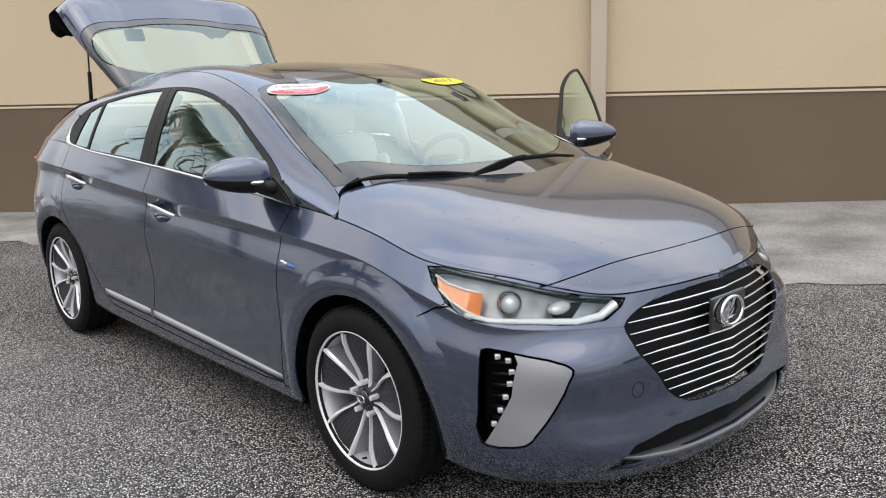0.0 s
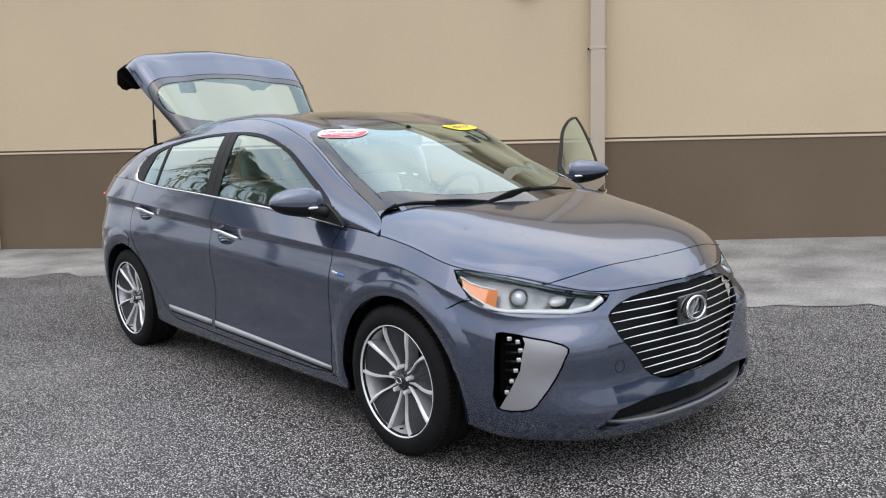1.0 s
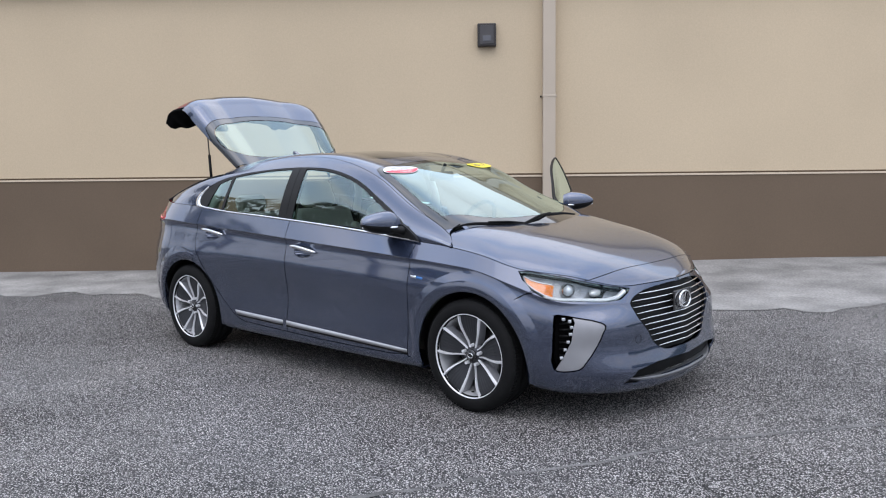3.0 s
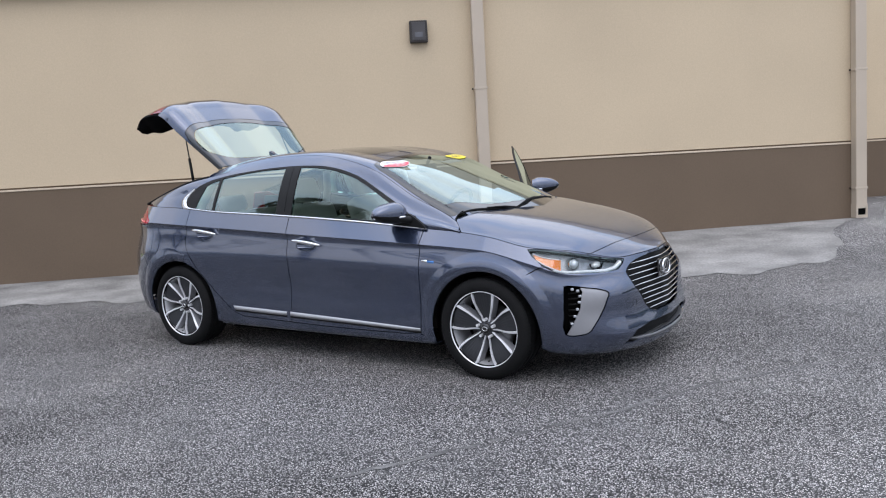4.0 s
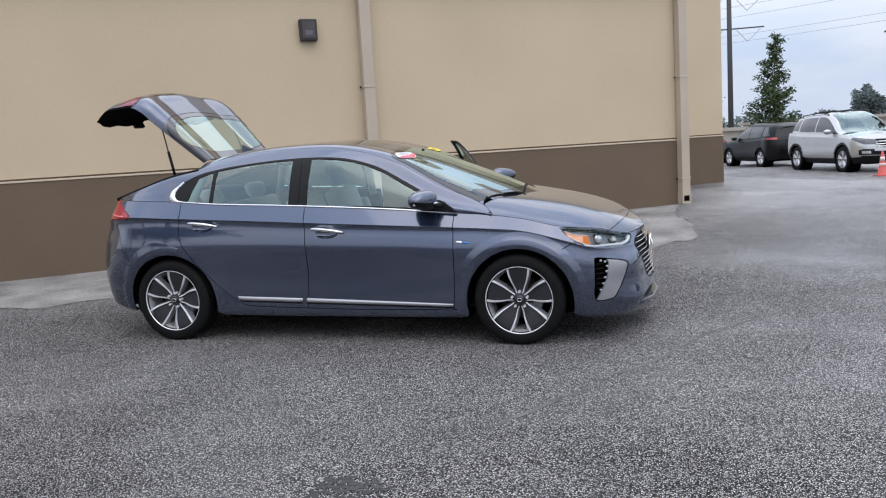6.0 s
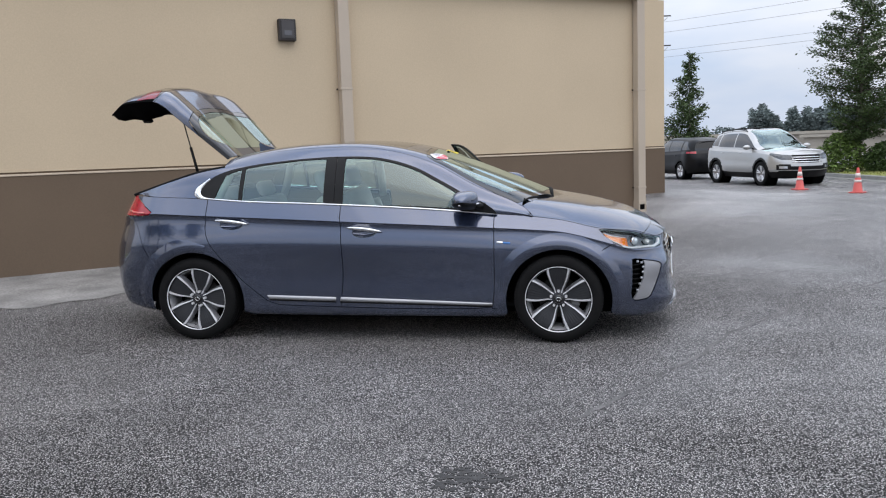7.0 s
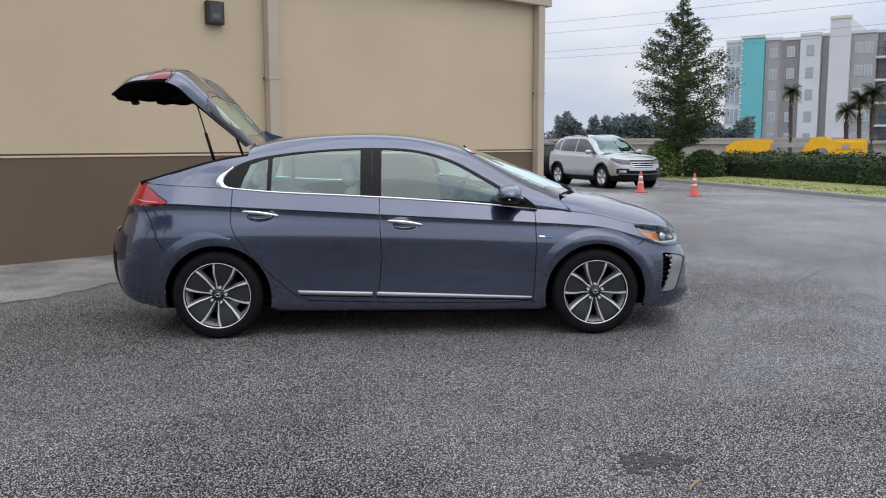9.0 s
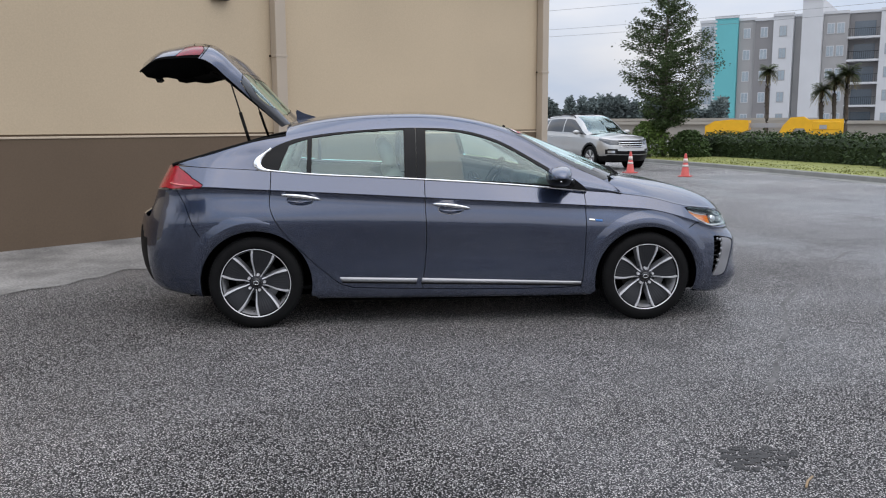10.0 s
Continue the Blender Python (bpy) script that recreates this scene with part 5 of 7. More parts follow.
# --- wheels
def build_wheel(name, at, side, steer=0.0):
    e = part(name, lathe(bmesh.new(), [(0.221, -0.095), (0.233, -0.110), (0.253, -0.116), (0.285, -0.112), (0.303, -0.098), (0.3085, -0.085), (0.3085, -0.068), (0.304, -0.064), (0.304, -0.058), (0.310, -0.054),
                                         (0.3115, -0.010), (0.306, -0.006), (0.306, 0.002), (0.3115, 0.006), (0.310, 0.054), (0.304, 0.058), (0.304, 0.064), (0.3085, 0.068), (0.3085, 0.085), (0.300, 0.10), (0.25, 0.115), (0.214, 0.095)], 96), RUBBER, car, "low-profile tyre on a two-tone alloy wheel", smooth=True)
    tread = bmesh.new()
    for k in range(90):
        a = math.tau * k / 90
        box(tread, (0.3065, -0.094, -0.0065), (0.3125, -0.062, 0.0065), 0, Matrix.Rotation(a, 4, "Y"))
    part("tread", tread, RUBBER, e)
    part("rim", lathe(bmesh.new(), [(0.2265, -0.102), (0.2255, -0.1105), (0.2222, -0.111), (0.2190, -0.098)], 72), ALLOY, e, "bright rim edge", smooth=True)
    part("barrel", lathe(bmesh.new(), [(0.2190, -0.099), (0.209, -0.070), (0.203, -0.03), (0.198, 0.06), (0.21, 0.095), (0.216, 0.10)], 72), material("barrel_silver", (0.68, 0.68, 0.69), 0.32, 0.55, vary=0.15, scale=12), e, smooth=True)
    part("brake_disc", lathe(bmesh.new(), [(0.0, -0.005), (0.07, -0.005), (0.072, 0.0), (0.145, 0.0), (0.145, 0.02)], 48), material("brake_steel", (0.035, 0.033, 0.03), 0.5, 0.6, vary=0.2, scale=20), e, smooth=True)
    part("wheel_back", lathe(bmesh.new(), [(0.0, 0.055), (0.20, 0.055)], 40), DARK, e)
    cal = bmesh.new()
    box(cal, (-0.155, -0.035, -0.06), (-0.085, 0.03, 0.06), 0.012, Matrix.Rotation(radians(200), 4, "Y"))
    part("brake_caliper", cal, material("caliper_grey", 0.18, 0.5, 0.5), e)
    for k in range(5):
        turn = Matrix.Rotation(radians(72 * k - 90), 4, "Y")
        # dark ribbed blade
        bm = bmesh.new()
        rr = [0.066, 0.10, 0.13, 0.16, 0.19, 0.217]
        hw = [0.021, 0.036, 0.048, 0.057, 0.063, 0.064]
        rows = []
        for r, w in zip(rr, hw):
            y = -0.062 - 0.030 * smooth_step(0.05, 0.2, r)
            row = []
            for j in range(15):
                s = -1 + 2 * j / 14
                groove = 0.0012 if (j % 2 and 0.11 < r < 0.2 and 2 < j < 12) else 0.0
                row.append(bm.verts.new((r * math.cos(s * w / r) * 1.0, y + groove + 0.004 * s * s, r * math.sin(s * w / r))))
            rows.append(row)
        for a, b in zip(rows, rows[1:]):
            for j in range(14):
                bm.faces.new((a[j], b[j], b[j + 1], a[j + 1]))
        bmesh.ops.transform(bm, matrix=turn, verts=bm.verts[:])
        part("wheel_blade", bm, material("dark_wheel_insert", (0.022, 0.023, 0.026), 0.5, 0.2), e, "dark grooved insert") if k == 0 else part("wheel_blade", bm, bpy.data.materials["dark_wheel_insert"], e)
        for sgn in (-1, 1):
            bm = bmesh.new()
            rings = []
            for r, w in zip([0.044, 0.072, 0.10, 0.13, 0.16, 0.19, 0.2185], [0.019, 0.027, 0.038, 0.049, 0.057, 0.063, 0.066]):
                y = -0.066 - 0.032 * smooth_step(0.05, 0.2, r)
                t0, t1 = sgn * (w - 0.003) / r, sgn * (w + 0.0055 + 0.075 * max(0, r - 0.10)) / r
                ring = []
                for ang, dy in ((t0, 0.006), (t0 * 0.85 + t1 * 0.15, -0.006), (t0 * 0.3 + t1 * 0.7, -0.0045), (t1, 0.004), (t1 + sgn * 0.010 / r, 0.048), (t0, 0.048)):
                    ring.append(bm.verts.new((r * math.cos(ang), y + dy, r * math.sin(ang))))
                rings.append(ring)
            for a, b in zip(rings, rings[1:]):
                for j in range(6):
                    f = bm.faces.new((a[j], a[(j + 1) % 6], b[(j + 1) % 6], b[j]))
                    f.material_index = 1 if j >= 3 else 0
            bmesh.ops.recalc_face_normals(bm, faces=bm.faces[:])
            bmesh.ops.transform(bm, matrix=turn, verts=bm.verts[:])
            part("spoke", bm, [ALLOY, FLANK], e, "" if k or sgn > 0 else "machined silver spoke")
        bm = bmesh.new()
        p = Matrix.Rotation(radians(72 * k - 90), 4, "Y") @ Vector((0.055, 0, 0))
        rod(bm, p + Vector((0, -0.040, 0)), p + Vector((0, -0.090, 0)), 0.0115, 0.0095, 6)
        part("lug_nut", bm, ALLOY, e)
    part("hub", lathe(bmesh.new(), [(0.074, -0.03), (0.072, -0.056), (0.050, -0.066), (0.034, -0.074)], 40), material("hub_grey", (0.045, 0.045, 0.05), 0.4, 0.6), e, smooth=True)
    part("hub_cap", lathe(bmesh.new(), [(0.034, -0.070), (0.033, -0.082), (0.030, -0.086), (0.0, -0.088)], 32), GLOSS_BLACK, e, smooth=True)
    o = bmesh.new()
    ring = [[o.verts.new(((0.017 + 0.003 * math.cos(b)) * math.cos(a), -0.090 + 0.002 * math.sin(b), (0.012 + 0.002 * math.cos(b)) * math.sin(a))) for b in [math.tau * q / 6 for q in range(6)]] for a in [math.tau * i / 24 for i in range(24)]]
    for i in range(24):
        for q in range(6):
            o.faces.new((ring[i][q], ring[i][(q + 1) % 6], ring[(i + 1) % 24][(q + 1) % 6], ring[(i + 1) % 24][q]))
    part("hub_emblem", o, CHROME, e, smooth=True)
    v = bmesh.new()
    rod(v, (0.03, -0.102, -0.193), (0.03, -0.118, -0.190), 0.004, 0.0035, 8)
    part("valve", v, BLACK, e)
    for ob in e.children:
        if ob.name.split(".")[0] in ("rim", "barrel", "spoke", "wheel_blade"):
            ob.data.transform(Matrix.Diagonal((1.035, 1, 1.035, 1)))
    e.matrix_basis = pose(*at, 0, 0, 180 if side > 0 else 0)
    return e


wheel = build_wheel("wheel", (1.35, -0.755, 0.312), -1)
for x, y, s, spin in ((-1.35, -0.762, -1, 14), (1.35, 0.755, 1, 0), (-1.35, 0.762, 1, 30)):
    w = copy_thing(wheel, pose(x, y, 0.312, 0, 0, 180 if s > 0 else 0) @ Matrix.Rotation(radians(spin), 4, "Y"))
    w.parent = car


# --- black rubber seal round the open boot
for s in (-1, 1):
    pts = [surf(CAB, GATE_U * i / 20, 2.04, -0.004, s) for i in range(21)]
    part("boot_seal", tube(bmesh.new(), pts, 0.011, 8), RUBBER, car, "black rubber seal of the boot opening", smooth=True)

# --- underside, wheel housings, engine bay
pan = boxes(((-1.84, -0.60, 0.17), (1.90, 0.60, 0.235)), ((-0.94, -0.74, 0.15), (0.96, 0.74, 0.235)), bevel=0.01)
part("underbody", pan, DARK, car, "black underbody")
for x in (1.352, -1.348):
    for s in (-1, 1):
        bm = bmesh.new()
        rows = []
        for i in range(27):
            a = radians(-15 + 210 * i / 26)
            y0 = 0.79 + 0.055 * smooth_step(0.20, 0.48, 0.298 + 0.37 * math.sin(a))
            rows.append([bm.verts.new((x + r * math.cos(a), s * y, 0.298 + r * math.sin(a))) for r, y in ((0.369, y0), (0.385, y0 - 0.04), (0.385, 0.60), (0.10, 0.595))])
        for r, t in zip(rows, rows[1:]):
            for k in range(3):
                bm.faces.new((r[k], r[k + 1], t[k + 1], t[k]))
        part("wheel_housing", bm, BLACK, car, "black wheel housing", smooth=True)


def arch_lip(cx, first=-12):
    """The folded edge round a wheel opening: a narrow face turned to the wheel below a soft crease."""
    bm = bmesh.new()
    rows = []
    for i in range(41):
        deg = first + (192 - first) * i / 40
        a = radians(deg)
        ro = 0.432
        while ro > 0.379:
            uv = BODY.uv((cx + (ro + 0.050) * math.cos(a), 0, 0.298 + (ro + 0.050) * math.sin(a)), (1, 0, 1), SIDE_U)
            if not inside(DOOR_R, *uv) and not inside(DOOR_F, *uv):
                break
            ro -= 0.004
        k = smooth_step(0.378, 0.43, ro) * smooth_step(0.20, 0.34, 0.298 + ro * math.sin(a)) * (smooth_step(first, first + 30, deg) if first > 0 else 1)
        row = []
        for r, o in ((0.369, -0.002), (0.371, 0.0015), (0.372 + (ro - 0.372) * 0.5, 0.002 + 0.0025 * k), (ro - 0.006, 0.002 + 0.006 * k), (ro - 0.002, 0.0015 + 0.006 * k), (ro + 0.030 * k, 0.0005 + 0.002 * k), (ro + 0.050 * k + 0.003, -0.0012)):
            u, v = BODY.uv((cx + r * math.cos(a), 0, 0.298 + r * math.sin(a)), (1, 0, 1), SIDE_U)
            row.append(bm.verts.new(surf(BODY, u, v, o)))
        rows.append(row)
    for r, t in zip(rows, rows[1:]):
        for j in range(6):
            bm.faces.new((r[j], r[j + 1], t[j + 1], t[j]))
    bmesh.ops.recalc_face_normals(bm, faces=bm.faces[:])
    if sum(f.normal.y for f in bm.faces) > 0:
        bmesh.ops.reverse_faces(bm, faces=bm.faces[:])
    return bm


for cx in (1.352, -1.348):
    bm = arch_lip(cx, -12 if cx > 0 else 76)
    for m in (False, True):
        part("arch_lip", mirrored(bm) if m else bm.copy(), PAINT, car, "folded painted lip round the wheel opening", smooth=True)
part("bulkhead", boxes(((1.06, -0.68, 0.22), (1.10, 0.68, 0.93)), ((1.75, -0.58, 0.22), (1.98, 0.58, 0.68)), ((1.10, -0.58, 0.22), (1.75, 0.58, 0.70))), DARK, car, "dark engine bay")
part("boot_lining", boxes(((-1.90, -0.58, 0.60), (-1.15, 0.58, 0.64)), ((-1.92, -0.58, 0.22), (-1.89, 0.58, 0.64)), ((-1.86, -0.66, 0.64), (-1.30, -0.62, 1.05)), ((-1.86, 0.62, 0.64), (-1.30, 0.66, 1.05))), BLACK, car, "black boot lining")

# --- cabin
headliner = bmesh.new()
us, vs = steps(9, 5), [2.3 + 2.7 * i / 12 for i in range(13)]
for s in (-1, 1):
    rows = []
    for u in us:
        if GATE_U <= u <= 5.75:
            rows.append([headliner.verts.new(surf(CAB, u, v, -0.045, s)) for v in vs])
    for r, t in zip(rows, rows[1:]):
        for k in range(len(vs) - 1):
            headliner.faces.new((r[k], r[k + 1], t[k + 1], t[k]))
part("headliner", headliner, PALE_TRIM, car, "pale fabric headliner", smooth=True)
floor_bm = boxes(((-1.12, -0.72, 0.236), (1.06, 0.72, 0.26)))
part("cabin_floor", floor_bm, BLACK, car)


def rounded(lo, hi, r, m=None):
    bm = bmesh.new()
    box(bm, lo, hi, r, m)
    return bm


def seat(y, head=True):
    e = part("seat", rounded((-0.20, y - 0.25, 0.36), (0.34, y + 0.25, 0.52), 0.06), SEAT_CLOTH, car, "pale grey cloth front seat", smooth=True)
    back = pose(-0.22, y, 0.48, 0, -18, 0)
    part("seat_back", rounded((-0.09, -0.245, 0.0), (0.05, 0.245, 0.60), 0.055, back), SEAT_CLOTH, e, smooth=True)
    part("side_bolster", rounded((-0.05, -0.265, 0.05), (0.10, -0.20, 0.46), 0.03, back), SEAT_CLOTH, e, smooth=True)
    part("side_bolster", rounded((-0.05, 0.20, 0.05), (0.10, 0.265, 0.46), 0.03, back), SEAT_CLOTH, e, smooth=True)
    part("headrest", rounded((-0.06, -0.14, 0.615), (0.04, 0.14, 0.80), 0.045, back), SEAT_CLOTH, e, "padded headrest", smooth=True)
    bm = bmesh.new()
    for s in (-0.06, 0.06):
        rod(bm, back @ Vector((-0.01, s, 0.58)), back @ Vector((-0.01, s, 0.66)), 0.006)
    part("headrest_post", bm, CHROME, e)
    part("seat_base", rounded((-0.18, y - 0.22, 0.255), (0.28, y + 0.22, 0.37), 0.02), BLACK, e)


seat(-0.37), seat(0.37)
bench = part("rear_bench", rounded((-0.98, -0.62, 0.40), (-0.50, 0.62, 0.54), 0.05), SEAT_CLOTH, car, "pale grey cloth rear bench", smooth=True)
rb = pose(-0.98, 0, 0.48, 0, -22, 0)
part("bench_back", rounded((-0.10, -0.62, 0.0), (0.04, 0.62, 0.56), 0.05, rb), SEAT_CLOTH, bench, smooth=True)
for y in (-0.36, 0.36):
    part("headrest", rounded((-0.06, y - 0.13, 0.565), (0.03, y + 0.13, 0.70), 0.04, rb), SEAT_CLOTH, bench, "padded headrest", smooth=True)
dash = part("dashboard", rounded((0.60, -0.70, 0.60), (1.06, 0.70, 0.88), 0.07), DASH_GREY, car, "grey dashboard", smooth=True)
part("dash_top", rounded((0.70, -0.66, 0.86), (1.18, 0.66, 0.915), 0.02), DASH_GREY, dash, smooth=True)
part("instrument_hood", rounded((0.62, 0.20, 0.86), (0.84, 0.56, 0.965), 0.035), DASH_GREY, dash, smooth=True)
part("centre_screen", rounded((0.60, -0.14, 0.70), (0.622, 0.14, 0.86), 0.008), GLOSS_BLACK, dash)
part("console", rounded((-0.30, -0.11, 0.26), (0.70, 0.11, 0.56), 0.04), DASH_GREY, car, "grey centre console", smooth=True)
wheel_m = Matrix.Translation((0.44, 0.37, 0.915)) @ Euler((0, radians(-62), 0)).to_matrix().to_4x4()
bm = bmesh.new()
ring = [[bm.verts.new(wheel_m @ Vector(((0.178 + 0.015 * math.cos(b)) * math.cos(a), (0.178 + 0.015 * math.cos(b)) * math.sin(a), 0.015 * math.sin(b)))) for b in [math.tau * q / 8 for q in range(8)]] for a in [math.tau * i / 36 for i in range(36)]]
for i in range(36):
    for q in range(8):
        bm.faces.new((ring[i][q], ring[i][(q + 1) % 8], ring[(i + 1) % 36][(q + 1) % 8], ring[(i + 1) % 36][q]))
sw = part("steering_wheel", bm, BLACK, car, "black steering wheel", smooth=True)
part("wheel_hub", rounded((-0.07, -0.09, -0.03), (0.07, 0.09, 0.02), 0.02, wheel_m), BLACK, sw, smooth=True)
part("wheel_spoke", boxes(((-0.03, -0.17, -0.015), (0.03, 0.17, 0.005)), ((-0.17, -0.03, -0.015), (0.0, 0.03, 0.005)), bevel=0.004, m=wheel_m), SATIN, sw)
part("steering_column", rod(bmesh.new(), wheel_m @ Vector((0, 0, -0.02)), (0.66, 0.37, 0.80), 0.04), BLACK, sw)
for s in (-1, 1):
    bm = bmesh.new()
    for x0, z0, x1, z1 in ((-0.27, 0.95, -0.27, 1.33), (-1.22, 0.95, -1.10, 1.26)):
        a = on_body(x0, s * 0.80, z0, -0.03, CAB, (1, 0, 1)) if z0 > 0.99 else Vector((x0, s * 0.755, z0))
        b = on_body(x1, s * 0.65, z1, -0.035, CAB, (1, 0, 1))
        tube(bm, [a, a.lerp(b, 0.5) + Vector((0, s * 0.02, 0)), b], 0.035, 8)
    part("pillar_trim", bm, PALE_TRIM, car, smooth=True)
mir = rounded((0.42, -0.11, 1.235), (0.455, 0.11, 1.295), 0.012)
rod(mir, (0.44, 0, 1.29), (0.47, 0, 1.345), 0.012)
part("rear_view_mirror", mir, BLACK, car, "black rear-view mirror", smooth=True)

# --- tailgate, standing open
GATE_RIM = (
    [(-1.160, 0.545, 1.268), (-1.39, 0.605, 1.168), (-1.58, 0.650, 1.085), (-1.675, 0.660, 1.045), (-1.715, 0.655, 1.020), (-1.770, 0.645, 0.96), (-1.825, 0.632, 0.90), (-1.885, 0.595, 0.80), (-1.895, 0.55, 0.66)],
    [(-1.150, 0.505, 1.328), (-1.405, 0.555, 1.258), (-1.64, 0.590, 1.190), (-1.765, 0.592, 1.150), (-1.815, 0.58, 1.115), (-1.860, 0.56, 1.04), (-1.905, 0.545, 0.93), (-1.950, 0.52, 0.80), (-1.94, 0.48, 0.66)],
)
# the skin runs nearly flat across the gate and turns down sharply at its rim
GATE = Loft(
    [(0.30 * a[0] + 0.70 * b[0], 0.965 * a[1], 0.30 * a[2] + 0.70 * b[2]) for a, b in zip(*GATE_RIM)],
    [(b[0] + 0.1 * (a[0] - b[0]), 0.965 * (0.55 * a[1] + 0.45 * b[1] + 0.012), b[2] + 0.012) for a, b in zip(*GATE_RIM)],
    [(-1.147, 0.28, 1.352), (-1.405, 0.28, 1.282), (-1.66, 0.29, 1.213), (-1.798, 0.29, 1.168), (-1.868, 0.29, 1.143), (-1.935, 0.29, 1.07), (-1.98, 0.29, 0.945), (-2.015, 0.29, 0.80), (-2.0, 0.27, 0.665)],
    [(-1.145, 0, 1.360), (-1.40, 0, 1.290), (-1.655, 0, 1.221), (-1.812, 0, 1.176), (-1.885, 0, 1.152), (-1.955, 0, 1.08), (-2.0, 0, 0.955), (-2.035, 0, 0.80), (-2.015, 0, 0.67)],
)
REAR_GLASS = curve2([(0.36, 3.4), (0.36, 2.0), (0.42, 1.45), (0.66, 1.10), (1.12, 1.06), (1.42, 1.20), (1.66, 1.60), (1.84, 2.3), (1.90, 3.0), (1.90, 3.4)], 4)
GATE_SEAM = curve2([(0.98, -0.1), (1.05, 0.1), (1.35, 0.55), (1.62, 1.0), (1.84, 1.5), (2.02, 2.2), (2.12, 2.8), (2.13, 3.1)], 4)
GATE_LAMP = [(4.42, 0.62), (4.42, 1.1), (4.7, 1.45), (5.6, 1.45), (6.0, 1.0), (6.0, 0.62)]


def gate_class(u, v, p):
    if inside(REAR_GLASS, u, v):
        return "rear_glass"
    if inside(GATE_SEAM + [(-0.5, 3.1), (-0.5, -0.1)], u, v):
        return "glass_border"
    if u < 4.25:
        return "spoiler"
    if inside(GATE_LAMP, u, v):
        return "gate_lamp"
    if u > 4.42 and v < 0.83:
        return "gate_edge"
    return "lower_glass" if 4.25 < u < 5.2 and v > 1.0 else "gate_panel"


GATE_P = panels(GATE, steps(8, 7), steps(3, 6), [(REAR_GLASS, True), (GATE_SEAM, False), ([(4.25, -0.1), (4.25, 3.1)], False), (GATE_LAMP, True), ([(4.42, -0.1), (4.42, 0.83)], False), ([(4.42, 0.83), (8.1, 0.83)], False), ([(5.2, 1.0), (5.2, 3.1)], False), ([(4.2, 1.0), (5.3, 1.0)], False)], gate_class)
HINGE = (-1.14, 0, 1.345)
GATE_OPEN = Matrix.Translation(HINGE) @ Euler((0, radians(61.5), 0)).to_matrix().to_4x4() @ Matrix.Translation([-k for k in HINGE])
DARK_RED = material("dark_red_lens", (0.20, 0.003, 0.012), 0.18, vary=0.3, scale=30, coat=0.3)
GATE_BORDER = material("dark_glass_border", (0.030, 0.032, 0.036), 0.10, vary=0.1, scale=5, coat=1.0)
gate = pair_part("tailgate", GATE_P["spoiler"], PAINT, "grey-blue tailgate, raised open")
gate.matrix_basis = GATE_OPEN
pair_part("tailgate_panel", GATE_P["gate_panel"], PAINT, "", gate)
pair_part("rear_glass", shifted(GATE_P["rear_glass"], -0.002), WINDOW, "tinted rear window", gate)
pair_part("glass_border", GATE_P["glass_border"], GATE_BORDER, "grey-black glass border", gate)
for m in (False, True):
    part("gate_edge", mirrored(GATE_P["gate_edge"]) if m else GATE_P["gate_edge"].copy(), DARK, gate, "black edge of the tailgate", smooth=True)
pair_part("lower_glass", GATE_P["lower_glass"], GLOSS_BLACK, "", gate)
for m in (False, True):
    part("gate_lamp", mirrored(GATE_P["gate_lamp"]) if m else GATE_P["gate_lamp"].copy(), DARK_RED, gate, "red lamp on the tailgate", smooth=True)
lining = bmesh.new()
for s in (-1, 1):
    rows = []
    for u in [2.2 + 5.7 * i / 24 for i in range(25)]:
        k = math.sin(math.pi * min(1, max(0, (u - 2.2) / 5.7))) ** 0.5
        rows.append([lining.verts.new(surf(GATE, u, v, -0.004 - (0.055 + 0.125 * k) * min(1, v / 0.06), s)) for v in [0.0, 0.02, 0.06, 0.4, 0.8, 1.2, 1.6, 2.0, 2.4, 2.7, 3.0]])
    for r, t in zip(rows, rows[1:]):
        for j in range(10):
            lining.faces.new((r[j], r[j + 1], t[j + 1], t[j]))
part("gate_lining", lining, DARK, gate, "black inner lining", smooth=True)
for s in (-1, 1):
    bm = bmesh.new()
    rows = []
    for u in [0.0 + 3.6 * i / 24 for i in range(25)]:
        k = smooth_step(0.0, 0.9, u)
        rows.append([bm.verts.new(surf(GATE, u, v, o, s)) for v, o in ((0.0, -0.004), (0.02, -0.03 - 0.060 * k), (0.40, -0.04 - 0.060 * k), (0.62, -0.006))])
    for r, t in zip(rows, rows[1:]):
        for j in range(3):
            bm.faces.new((r[j], r[j + 1], t[j + 1], t[j]))
    part("gate_frame", bm, DARK, gate, "black inner frame", smooth=True)
latch = boxes(((-1.95, -0.06, 0.640), (-1.87, 0.06, 0.672)), bevel=0.005)
part("gate_latch", latch, BLACK, gate)
for s in (-1, 1):
    a, b = Vector((-1.389, s * 0.60, 1.235)), GATE_OPEN @ surf(GATE, 1.80, 0.25, -0.085, s)
    strut = part("gas_strut", rod(bmesh.new(), a, a.lerp(b, 0.5), 0.011), BLACK, car, "black gas strut holding the tailgate", smooth=True)
    part("strut_rod", rod(bmesh.new(), a.lerp(b, 0.49), b, 0.005), TRIM_BLACK, strut)
fin = bmesh.new()
prism(fin, [(-0.94, 1.400), (-0.98, 1.410), (-1.06, 1.434), (-1.112, 1.462), (-1.120, 1.456), (-1.112, 1.41), (-1.115, 1.365), (-0.95, 1.385)], 0.05, pose(0, -0.025, 0))
bmesh.ops.bevel(fin, geom=fin.edges[:], offset=0.008, segments=2, affect="EDGES")
part("roof_aerial", fin, PAINT, car, "small fin aerial")

